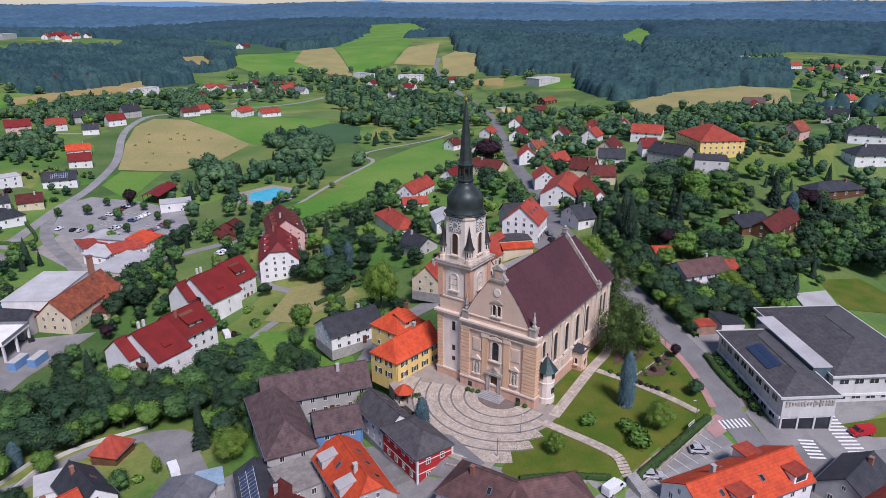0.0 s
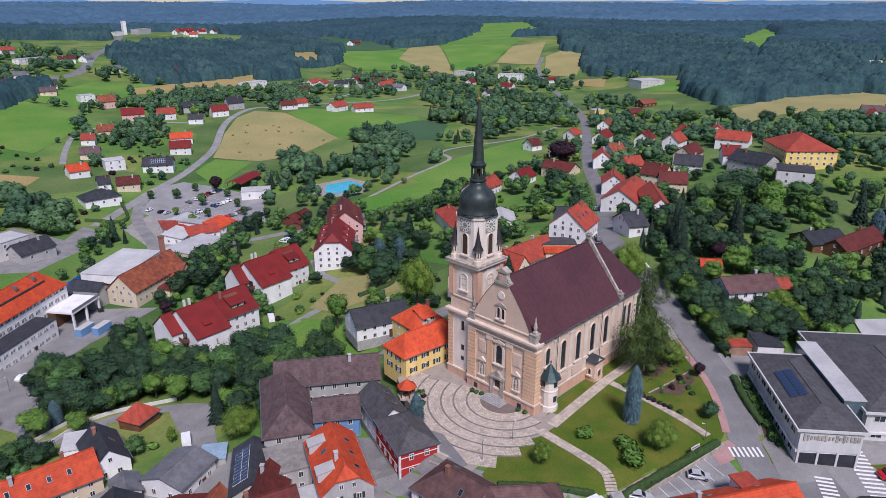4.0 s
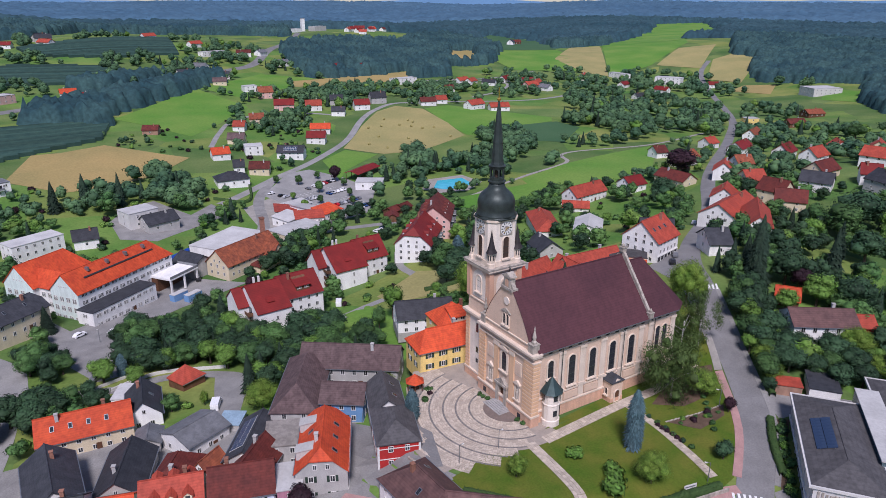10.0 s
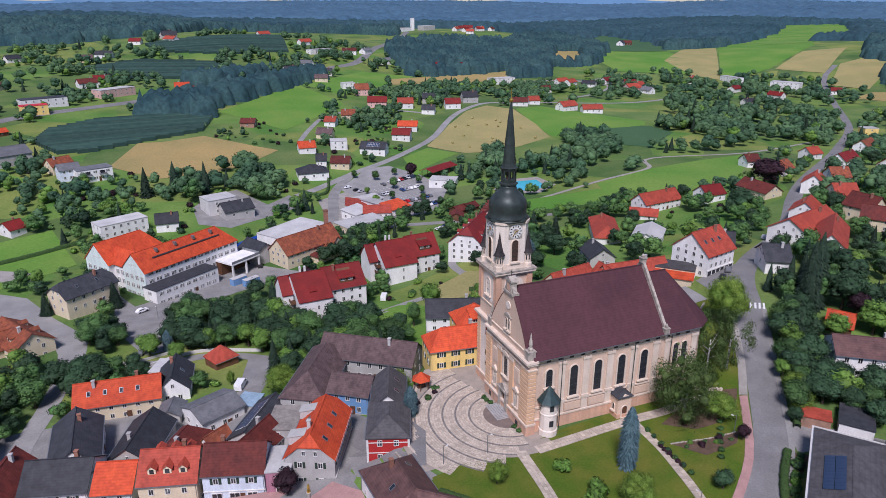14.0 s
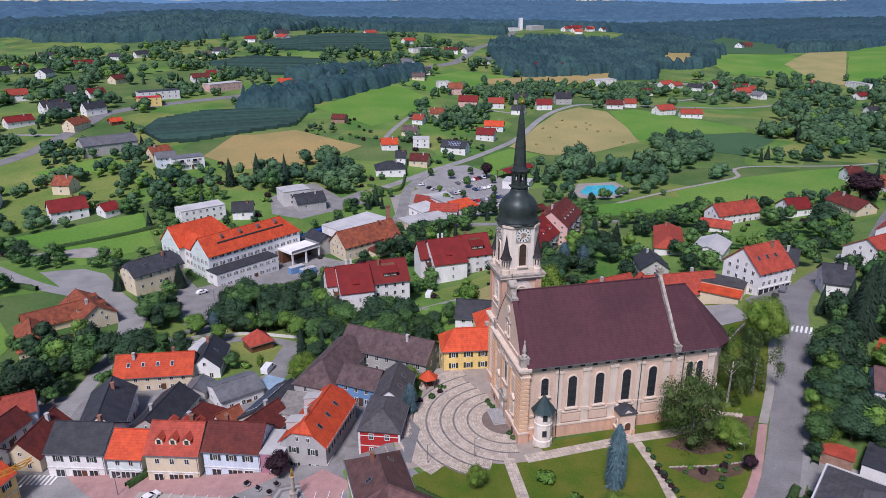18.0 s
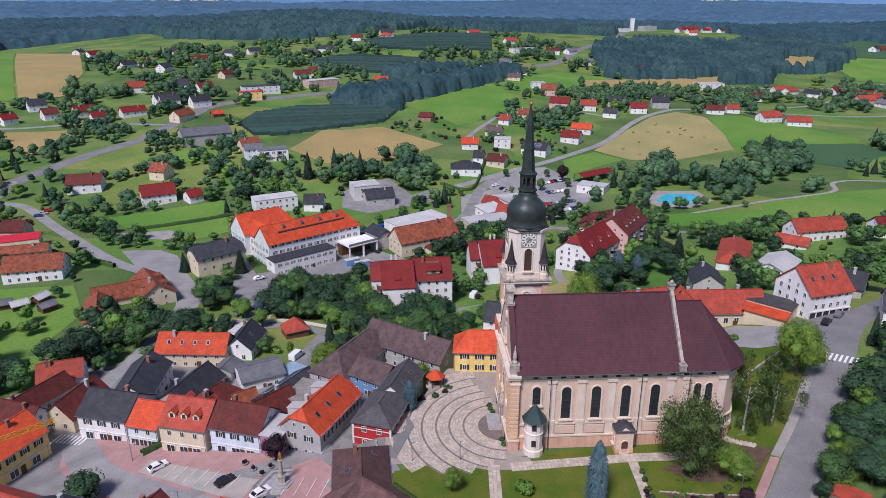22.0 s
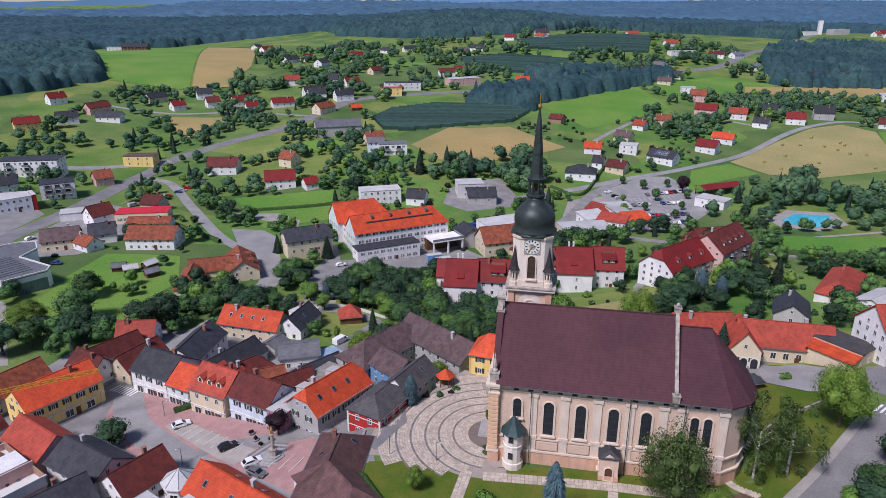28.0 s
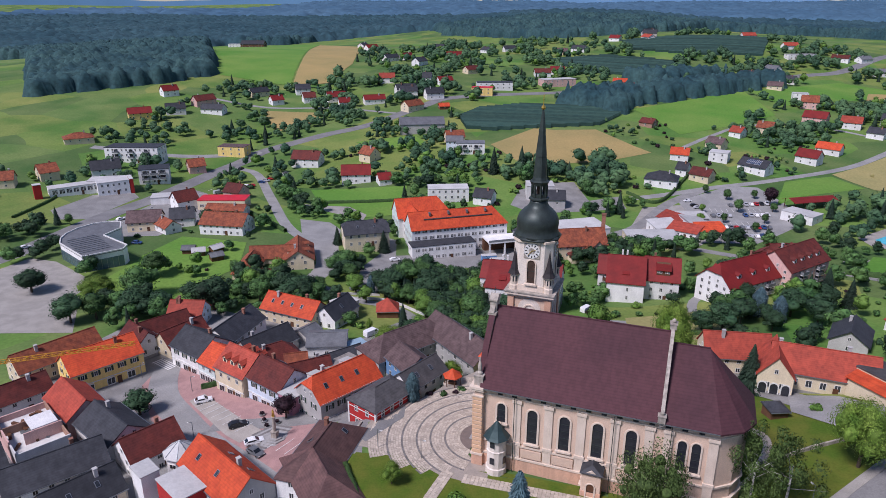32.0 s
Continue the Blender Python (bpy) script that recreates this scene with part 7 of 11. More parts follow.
house(186.9, 57.1, -88, 10.9, 10, 5.3, 9.5, "cream", "maroon", "gable")
house(178.1, 46, -59, 11.1, 9, 4.8, 8.5, "cream", "maroon", "gable")
house(254.8, 45.9, -83, 15.8, 11, 4.5, 8, "white", "red", "gable")
house(148.3, 52.8, 12, 26.0, 14, 5.6, 10, "white", "red", "gable")
house(139.5, 37.3, 33, 26.0, 9, 5, 9, "white", "red", "gable")
house(102.6, 29.8, -36, 6.9, 11, 4.2, 7.5, "white", "slate", "gable")
house(196.9, 112.1, 87, 17.0, 10, 3.9, 7, "cream", "maroon", "gable")
house(177.7, 122.7, -4, 10.8, 9, 4.2, 7.5, "white", "crimson", "gable")
house(151.3, 128.4, 4, 21.8, 9, 4.8, 8.5, "white", "red", "gable", near=1)
house(136.6, 119.9, -45, 11.4, 7, 2.5, 4.5, "white", "red", "gable")
house(106.9, 109.4, 57, 26.0, 10, 3.9, 7, "white", "red", "hip")
house(108.2, 86.5, 40, 14.9, 10, 4.6, 6.6, "white", "light", "gable", chimneys=0)
house(78.8, 43.6, -50, 11, 7, 4.6, 4.9, "cream", "graphite", "flat", near=1, storeys=1, chimneys=0, say="low cream link building with flat grey roof", name="link_building", cat="building")
house(75.2, 40.4, -50, 10, 3.4, 3.2, 4.4, "cream", "orange", "shed", near=1, plain=1, chimneys=0, say="lean-to porch with orange roof", name="porch", cat="porch")
corner_shop = house(89.9, 44.3, 9, 13, 12.4, 7.6, 13, "white", "red", "gable", near=1, storeys=3, sky=6, ww=1.0, wh=1.5, wspace=2.3, say="white gabled corner house with red roof and shop front")
part("shop_front", Geo().box(-6.3, -6.32, 0.25, 6.3, -6.2, 2.5), M_DARKGLASS, corner_shop, "long dark glazed shop front")
part("cornice", Geo().box(-6.6, -6.5, 2.55, 6.6, -6.2, 2.85), M_FRAME, corner_shop)
for i in range(7):
    part("pillar", Geo().box(-6.3 + 2.1 * i - 0.15, -6.4, -0.3, -6.3 + 2.1 * i + 0.15, -6.25, 2.55), M_FRAME, corner_shop)
house(107.2, 55.1, -46, 10.8, 9, 4.5, 8, "grey", "slate", "gable")
house(82.2, 83.4, 71, 11.6, 9, 3.9, 7, "grey", "slate", "gable")
house(256.2, 167.3, -16, 7.8, 9, 4, 7.2, "white", "maroon", "gable")
house(242.1, 138.4, 6, 15.0, 9, 4.5, 8, "white", "rust", "gable")
house(311.8, 170.3, -3, 9.4, 9, 4, 7.2, "white", "red", "gable")
# houses on the slope east of the church
house(648.8, -29.6, -22, 17.0, 9, 4.5, 8, "white", "slate", "gable")
house(585.7, -41.3, -45, 17.0, 11, 5, 9, "white", "red", "gable")
house(559.1, -62.9, -27, 17.0, 9, 4.5, 8, "white", "maroon", "gable")
house(339.1, -39.9, 85, 13.1, 10, 4.5, 8, "white", "slate", "gable")
house(271, -24.5, -22, 10.1, 9, 5, 9, "pink", "rust", "gable")
house(277.4, -55.4, -82, 17.0, 12, 4.5, 8, "white", "slate", "hip")
house(245.3, -58.7, -61, 21.9, 12, 4.5, 8, "white", "slate", "hip")
house(532.9, 26.3, -73, 17.0, 11, 5, 9, "cream", "brown", "gable")
house(916.9, 94, -29, 32.0, 9, 5, 5.25, "white", "light", "flat")
house(881.3, 62.2, -43, 17.0, 9, 4, 7.2, "white", "grey", "gable")
house(858.4, 22.5, -44, 17.0, 9, 4, 7.2, "white", "red", "gable")
house(818.3, 1.7, -28, 17.0, 9, 4, 7.2, "white", "red", "gable")
house(868.8, -20.4, -32, 17.0, 9, 4, 7.2, "pink", "red", "gable")
house(794.1, -32.6, -29, 14.1, 9, 4, 7.2, "white", "slate", "gable")
house(755.8, 100.4, -39, 14.4, 9, 4, 7.2, "white", "orange", "gable")
house(819.3, -51.1, -29, 17.0, 9, 4, 7.2, "white", "slate", "gable")
house(881.6, -66.7, -34, 17.0, 9, 4, 7.2, "white", "grey", "gable")
house(223.3, 37.3, -60, 7.5, 9, 4.5, 8, "white", "crimson", "gable")
house(215.5, 23.9, 75, 17.4, 14, 4.5, 8, "grey", "slate", "gable")
house(141.6, -20.2, -36, 14.0, 11, 3.4, 6, "wood", "slate", "gable")
house(147.2, -29.6, -15, 25.0, 9, 3.9, 7, "wood", "maroon", "gable")
house(200.3, -45.2, -45, 23.8, 10, 3.4, 6, "wood", "slate", "hip")
house(233.4, 10.4, 37, 26.0, 22, 7.3, 13, "yellow", "red", "hip", near=1, storeys=3)
house(206.3, 4.5, -75, 14.3, 14, 6, 6.25, "concrete", "slate", "flat")
# houses on the western edge
house(-350, 385.3, 58, 12.6, 9, 4.8, 8.5, "white", "crimson", "gable")
house(-309.3, 372.2, 65, 17.0, 9, 4.5, 8, "pink", "maroon", "gable")
house(-326.1, 317.9, 45, 15.6, 9, 4.5, 8, "yellow", "crimson", "gable")
house(-312.5, 340.9, 40, 13.7, 9, 4.5, 8, "white", "slate", "gable")
house(-289.7, 355.8, 7, 17.0, 9, 3.9, 7, "white", "slate", "gable")
house(-287.5, 418.4, 58, 16.0, 9, 4, 7.2, "cream", "slate", "gable")
house(-260.9, 400.1, 50, 9.8, 9, 4, 7.2, "white", "crimson", "gable")
house(-257, 439.4, 33, 12.1, 9, 4.8, 8.5, "white", "slate", "gable")
house(-239.5, 415.3, 39, 9.9, 9, 4.5, 8, "white", "maroon", "gable")
house(-219, 423.7, 38, 14.8, 9, 4.5, 8, "white", "crimson", "gable")
house(-205.4, 409.1, 32, 8.7, 9, 3.9, 7, "white", "crimson", "gable")
house(-185.2, 422.8, 34, 17.0, 9, 3.9, 7, "white", "crimson", "gable")
house(-170.5, 457.8, 35, 16.6, 10, 5, 9, "white", "slate", "gable")
house(-147.3, 406.2, 61, 16.1, 9, 4.5, 8, "cream", "rust", "gable")
house(-142.7, 449.1, 35, 14.9, 9, 5, 9, "white", "slate", "gable")
house(-320.7, 251.9, 48, 17.0, 12, 3.4, 6, "cream", "rust", "hip")
house(-266.8, 238.6, 14, 32.0, 13, 9, 9.25, "white", "slate", "flat", balcony=3, near=1)
house(-259.8, 204.5, 45, 14.8, 11, 5, 9, "white", "slate", "gable")
house(-231.3, 208.7, 34, 15.5, 12, 8, 8.25, "white", "slate", "flat", balcony=3, near=1)
house(-241.6, 186.1, 27, 19.6, 10, 5.5, 5.75, "white", "light", "flat")
house(-279.6, 184.2, 59, 9.3, 10, 4.8, 8.5, "cream", "rust", "gable")
house(-286.1, 164.9, 37, 7.4, 9, 4.5, 8, "cream", "rust", "gable")
house(-224.8, 236.8, 47, 9.2, 9, 4.5, 8, "pink", "rust", "gable")
house(-225.4, 278.8, 8, 17.7, 10, 6, 6.25, "yellow", "brown", "flat")
house(-169, 269.6, 5, 17.0, 11, 5, 9, "white", "maroon", "gable")
house(-125.4, 241.4, 21, 15.7, 11, 5.3, 9.5, "white", "crimson", "gable")
house(-107.7, 237.8, 34, 6.9, 9, 3.4, 6, "white", "crimson", "gable")
house(-132.6, 279.8, -24, 9.5, 9, 4.8, 8.5, "cream", "rust", "gable")
house(-187, 172.7, 58, 10.3, 10, 5, 9, "white", "maroon", "gable")
house(-174, 197.8, -6, 9.5, 9, 4.5, 8, "pink", "maroon", "gable")
house(-142.4, 140.4, 6, 19.3, 12, 4.8, 8.5, "white", "rust", "gable", near=1)
house(-181, 137.1, 28, 13.8, 10, 4.8, 8.5, "cream", "brown", "gable", near=1)
house(-168.5, 146, 30, 10.0, 9, 4.5, 8, "white", "slate", "gable")
house(-168.9, 135.5, -29, 11.8, 7, 3.4, 6, "white", "rust", "gable")
house(-102.8, 501.6, 17, 31.2, 12, 6, 6.25, "white", "slate", "flat")
house(-107.8, 476.4, 8, 17.6, 10, 6, 6.25, "yellow", "scarlet", "flat")
house(-72, 578.5, 18, 15.3, 9, 4.2, 7.5, "white", "maroon", "gable")
house(-59.6, 595.8, 0, 13.4, 9, 4.2, 7.5, "white", "crimson", "gable")
house(-52.8, 540.6, 33, 32.0, 12, 6, 6.25, "pink", "light", "flat")
house(23.7, 847.6, 46, 17.0, 10, 5, 9, "grey", "slate", "gable")
house(-15.5, 807.9, -24, 13.4, 9, 4, 7.2, "white", "crimson", "gable")
house(-69.4, 713.2, 1, 12.3, 9, 4, 7.2, "cream", "brown", "gable")
house(-52, 732.5, -24, 17.0, 9, 4, 7.2, "white", "slate", "gable")
house(-354.7, 815.4, 87, 17.0, 9, 4, 7.2, "white", "slate", "gable")
house(-311.5, 737.4, 60, 17.0, 9, 4.5, 8, "white", "crimson", "gable")
house(-240.6, 614.2, 59, 17.0, 9, 4, 7.2, "white", "slate", "gable")
house(-229.5, 633.5, 74, 17.0, 9, 4, 7.2, "white", "crimson", "gable")
house(-201.2, 593, 76, 17.0, 9, 4.5, 8, "white", "slate", "gable")
house(-178.8, 646.6, 29, 17.0, 12, 5, 9, "white", "crimson", "gable")
house(-160.8, 734.5, -40, 17.0, 9, 4, 7.2, "white", "slate", "gable")
house(-137.1, 748.4, 30, 14.2, 9, 4, 7.2, "white", "slate", "gable")
house(-149, 503.9, 37, 13.0, 9, 4, 7.2, "white", "crimson", "gable")
house(-166.3, 507, 7, 7.9, 9, 5, 9, "white", "slate", "gable")
house(-165.7, 451.2, 27, 14.2, 10, 5, 9, "white", "slate", "gable")
house(-240, 793.8, 7, 15.4, 9, 4, 7.2, "white", "slate", "gable")
house(-139.4, 564.3, 52, 14.2, 9, 4, 7.2, "cream", "maroon", "gable")
house(24.7, 833, -2, 17.0, 9, 5, 9, "grey", "slate", "gable")
house(-125, 417, 30, 7.8, 7, 2.5, 4.5, "wood", "orange", "gable")
house(-90.2, 319.8, 29, 11.5, 9, 4.5, 8, "cream", "rust", "gable")
# more houses among the trees
house(174, 71.5, 28, 13, 10, 4.8, 8.6, "white", "red", "gable")
house(216, 99, 30, 12, 9, 4.8, 8.6, "white", "red", "gable")
house(284, 106, 10, 13, 9, 4.8, 8.6, "white", "crimson", "gable")
house(335, 101, 40, 13, 9, 4.8, 8.6, "white", "red", "gable")
house(351, 86, 20, 12, 9, 4.8, 8.6, "cream", "red", "gable")
house(478.3, 508.3, 15, 15, 9, 4.8, 8.6, "white", "red", "gable")
house(479.8, 524.6, -20, 14, 9, 4.8, 8.6, "white", "crimson", "gable")
house(586.9, 536.3, 30, 16, 10, 4.8, 8.6, "white", "red", "gable")
house(169.1, 450.7, -20, 13, 9, 4.8, 8.6, "white", "red", "gable")
house(206.3, 435.2, -15, 13, 9, 4.8, 8.6, "white", "crimson", "gable")
house(-202.1, 498.4, 20, 14, 9, 4.8, 8.6, "white", "red", "gable")
house(8.8, 532.2, -10, 13, 9, 4.8, 8.6, "white", "crimson", "gable")
house(509, 22, 20, 15, 9, 4.8, 8.6, "white", "red", "gable")


# ---- trees ----
def fast_mesh(name, V, F, material, smooth=False, normals=None):
    me = bpy.data.meshes.new(name)
    n = len(F)
    k = F.shape[1]
    me.vertices.add(len(V))
    me.vertices.foreach_set("co", V.astype(np.float32).ravel())
    me.loops.add(n * k)
    me.loops.foreach_set("vertex_index", F.astype(np.int32).ravel())
    me.polygons.add(n)
    me.polygons.foreach_set("loop_start", np.arange(0, n * k, k, dtype=np.int32))
    if smooth:
        me.polygons.foreach_set("use_smooth", np.ones(n, bool))
    me.update(calc_edges=True)
    if normals is not None:
        me.normals_split_custom_set_from_vertices(normals.astype(float).tolist())
    me.materials.append(material)
    return me


def ball(sub=1):
    bm = bmesh.new()
    bmesh.ops.create_icosphere(bm, subdivisions=sub, radius=1)
    V = np.array([v.co[:] for v in bm.verts])
    F = np.array([[v.index for v in f.verts] for f in bm.faces])
    bm.free()
    return V, F


BALL1 = ball(1)


def leafy(seed, rx, rz, zc, cards, size, blobs=11, hang=0.0, open_=0.0, full=1.18, core=0.80, spread=1.0):
    """A crown: lumps of foliage, each a rough core wrapped in many small leaf sprays."""
    r = np.random.RandomState(seed)
    Vs, Fs, o = [], [], 0
    u = r.normal(size=(blobs, 3))
    u /= np.linalg.norm(u, axis=1)[:, None]
    c = u * np.array([rx, rx, rz]) * r.uniform(0.3, 0.62, (blobs, 1)) * spread + [0, 0, zc]
    c[0] = [0, 0, zc]
    br = r.uniform(0.34, 0.52, blobs) * rx * full
    br[0] = rx * 0.62 * full
    for p, q in zip(c, br):
        V, F = BALL1
        W = V * (1 + r.uniform(-0.22, 0.16, (len(V), 1))) * q * core * np.array([1, 1, 1.0 + hang]) + p
        Vs.append(W)
        Fs.append(np.c_[F, F[:, 2]][:, :3] + o)
        o += len(W)
    core_v, core_f = np.vstack(Vs), np.vstack(Fs)
    core_n = core_v - np.repeat(c, len(BALL1[0]), axis=0)
    k = r.randint(0, blobs, cards)
    d = r.normal(size=(cards, 3))
    d[:, 2] += 0.25
    d /= np.linalg.norm(d, axis=1)[:, None]
    P = c[k] + d * (br[k] * r.uniform(0.78, 1.12 + open_, cards))[:, None] * np.array([1, 1, 1 + hang])
    t = np.cross(d, r.normal(size=(cards, 3)))
    t /= np.linalg.norm(t, axis=1)[:, None] + 1e-9
    b = np.cross(d, t)
    if hang:
        t = t * 0.45 + np.array([0, 0, -1]) * 0.9
    s = (size * r.uniform(0.6, 1.35, cards))[:, None]
    lift = d * s * r.uniform(-0.5, 0.7, (cards, 1))
    A, B, C, D = P - t * s - b * s * 0.6, P + b * s * 0.3 - t * s * 0.1 + lift * 0.6, P + t * s + b * s * 0.5, P - b * s * 0.9 + t * s * 0.2 + lift
    card_v = np.stack([A, B, C, D], 1).reshape(-1, 3)
    i = np.arange(cards) * 4 + len(core_v)
    # each spray faces outwards, and takes most of its shading from the lump it grows on
    back = (np.cross(B - A, C - A) * d).sum(1) < 0
    i1, i3 = np.where(back, i + 3, i + 1), np.where(back, i + 1, i + 3)
    card_f = np.vstack([np.c_[i, i1, i + 2], np.c_[i, i + 2, i3]])
    face = np.cross(B - A, C - A) * np.where(back, -1, 1)[:, None]
    face /= np.linalg.norm(face, axis=1)[:, None] + 1e-9
    card_n = np.repeat(d * 0.72 + face * 0.38 + np.array([0, 0, 0.12]), 4, axis=0)
    N = np.vstack([core_n, card_n])
    return np.vstack([core_v, card_v]), np.vstack([core_f, card_f]), N / (np.linalg.norm(N, axis=1)[:, None] + 1e-9)


def needled(seed, h, r0, droop=0.35, dense=6.0, power=0.85, thin=1.0):
    """A conifer's crown: rings of drooping boughs round a rough dark core."""
    r = np.random.RandomState(seed)
    V, F = [], []
    n = 9
    taper = (lambda u: (1 - u) ** 0.85) if power > 0.6 else (lambda u: min(1, 0.85 + u) * min(1, (1 - u) / 0.30) ** 0.62)
    for i in range(8):
        z = 0.08 * h + 0.9 * h * i / 7
        rad = r0 * 0.7 * taper(i / 7.2)
        V += [(rad * math.cos(2 * math.pi * j / n) * r.uniform(0.8, 1.15), rad * math.sin(2 * math.pi * j / n) * r.uniform(0.8, 1.15), z) for j in range(n)]
    for i in range(7):
        for j in range(n):
            a, b, c, d = i * n + j, i * n + (j + 1) % n, (i + 1) * n + (j + 1) % n, (i + 1) * n + j
            F += [(a, b, c), (a, c, d)]
    z = 0.09 * h
    while z < h * 0.985:
        rad = r0 * taper(z / h) * r.uniform(0.9, 1.08) + 0.08
        m = max(4, int(rad * dense))
        for j in range(m):
            a = 2 * math.pi * (j + r.uniform(-0.4, 0.4)) / m
            L = rad * r.uniform(0.7, 1.18)
            w = (0.16 * rad + 0.16) * thin
            c, s = math.cos(a), math.sin(a)
            zz = z + r.uniform(-0.2, 0.2)
            o = len(V)
            V += [(c * L * 0.2, s * L * 0.2, zz + 0.1), (c * L * 0.65 - s * w, s * L * 0.65 + c * w, zz - droop * L * 0.35), (c * L, s * L, zz - droop * L), (c * L * 0.65 + s * w, s * L * 0.65 - c * w, zz - droop * L * 0.45)]
            F += [(o, o + 1, o + 2), (o, o + 2, o + 3)]
        z += (0.045 if thin == 1 else 0.026) * h * (0.6 + 0.6 * (1 - z / h))
    return np.array(V), np.array(F)


def trunk_mesh(name, h, r, material, limbs=5, seed=0):
    rnd = random.Random(seed)
    g = Geo().lathe([(r * 1.35, -0.6), (r, 0.5), (r * 0.8, h * 0.5), (r * 0.45, h)], 0, 0, 7)
    for i in range(limbs):
        a, z = rnd.uniform(0, 6.28), h * rnd.uniform(0.5, 0.9)
        L = h * 0.45
        p = Vector((0, 0, z))
        q = p + Vector((math.cos(a) * L, math.sin(a) * L, L * 0.9))
        s = Vector((-math.sin(a), math.cos(a), 0)) * r * 0.35
        t = Vector((0, 0, r * 0.35))
        g.add([p - s, p + t, p + s, p - t, q], [(0, 1, 4), (1, 2, 4), (2, 3, 4), (3, 0, 4), (0, 3, 2, 1)])
    return g.mesh(name, material, True)


TREES = {}


def tree_kind(key, say, crown, trunk, leaf, tall, cat="tree", name="tree"):
    V, F, *N = crown
    TREES[key] = (fast_mesh("crown", V, F, LEAF[leaf], True, N[0] if N else None), trunk, tall, say, cat, name)


T_STEM = [trunk_mesh("trunk", 5.5, 0.28, M_BARK, 6, i) for i in range(2)]
T_FIR = trunk_mesh("trunk", 11.0, 0.24, M_BARK, 0)
T_BIRCH = trunk_mesh("trunk", 9.0, 0.17, M_BIRCH, 6, 3)
for i in range(4):
    tree_kind(f"green{i}", "broad-leaved tree in full green leaf", leafy(10 + i, 3.6 + 0.2 * i, 4.1 - 0.2 * i, 5.9, 2000, 0.25, 17), T_STEM[i % 2], "green", 10.0)
for i in range(2):
    tree_kind(f"dark{i}", "dense dark green broad-leaved tree", leafy(20 + i, 3.8, 4.2, 5.8, 2000, 0.25, 18), T_STEM[i], "dark", 10.0)
for i in range(2):
    tree_kind(f"light{i}", "bright yellow-green leafy tree", leafy(30 + i, 3.3, 4.2, 5.8, 2000, 0.24, 17), T_STEM[i], "light", 10.0)
tree_kind("purple", "dark purple-leaved garden tree", leafy(40, 3.4, 3.6, 5.8, 1500, 0.28, 14), T_STEM[0], "purple", 10.0)
tree_kind("birch", "tall weeping birch with pale bark", leafy(50, 5.2, 6.4, 7.0, 17000, 0.125, 34, hang=0.7, open_=0.45, full=0.56, core=0.5, spread=1.4), T_BIRCH, "birch", 14.0)
tree_kind("slim_birch", "slender weeping birch with pale bark", leafy(52, 2.9, 6.6, 7.6, 7500, 0.12, 26, hang=0.8, open_=0.7, full=0.42, core=0.3, spread=1.75), T_BIRCH, "birch", 14.0)
tree_kind("lime", "broad bright green tree with fine leaves", leafy(54, 4.8, 4.3, 5.8, 13000, 0.125, 26, full=0.85, open_=0.2, core=0.7, spread=1.2), T_STEM[0], "lime", 10.0)
tree_kind("tall_fir", "very tall dark spruce beside the road", needled(64, 14.0, 3.2, 0.4, 16.0, 0.85, 0.55), T_FIR, "fir", 14.0)
for i in range(2):
    tree_kind(f"fir{i}", "tall dark green spruce tree", needled(60 + i, 14.0, 2.9 + 0.5 * i), T_FIR, "fir", 14.0)
tree_kind("blue", "blue-grey spruce with dense boughs", needled(70, 14.0, 2.45, 0.3, 22.0, 0.5, 0.5), T_FIR, "blue", 14.0)
tree_kind("column", "slim dark column-shaped conifer", needled(72, 14.0, 1.5, -0.5, 9.0), T_FIR, "fir", 14.0)
T_BUSH = trunk_mesh("trunk", 1.0, 0.08, M_BARK, 3)
for i, lf in enumerate(("green", "dark", "light", "purple")):
    tree_kind(f"bush{i}", {"green": "rounded green garden shrub", "dark": "clipped dark green garden shrub", "light": "bright green garden shrub", "purple": "dark red-leaved garden shrub"}[lf], leafy(80 + i, 1.3, 1.0, 1.0, 420, 0.2, 7), T_BUSH, lf, 2.0, "shrub", "shrub")


def tree(kind, x, y, h, wide=1.0, z=None, group="", say=""):
    crown, trunk, tall, label, cat, name = TREES[kind]
    s = h / tall
    turn = (x * 37.7 + y * 91.3) % 360
    t = thing(name, pose(x, y, float(gz(x, y)) - 0.1 if z is None else z, 0, 0, turn), say or label, cat, group)
    for nm, me in (("trunk", trunk), ("crown", crown)):
        part(nm, me, None, t, m=Matrix.Diagonal((s * wide, s * wide, s, 1)))
    TAKEN.append((x, y, h * 0.16 * wide))
    return t


# trees that stand out round the church and the square
tree("blue", 10.5, -15, 13.4, 0.76, say="tall blue spruce on the church lawn")
tree("blue", -18.3, 18.7, 7.4, 1.15, say="small blue-green spruce beside the plaza")
tree("lime", -13.4, -8.2, 5.0, 0.85, say="young round-crowned tree on the lawn")
tree("birch", 31.2, -8.4, 16.0, 1.2, say="broad weeping birch beside the choir")
tree("slim_birch", 46.6, 0.6, 15.5, 1.3)
tree("slim_birch", 51.6, -0.6, 14.5, 1.45)
tree("lime", 38.0, -11.5, 6.5, 1.3)
tree("lime", 5.4, -23.4, 6.6, 1.0)
tree("bush2", -0.4, -10.6, 2.5, 1.15)
tree("bush2", -1.7, -21.0, 3.6, 1.2)
tree("bush2", 1.3, -17.8, 2.6, 1.3)
tree("purple", 35.5, -19.5, 4.2, 1.0)
tree("dark0", 22.0, -27.2, 4.3, 1.2)
tree("lime", 65.4, 12.9, 13.5, 0.84)
tree("bush2", 63.5, 34.5, 1.6, 1.4, say="small spiky plant in the paved yard")
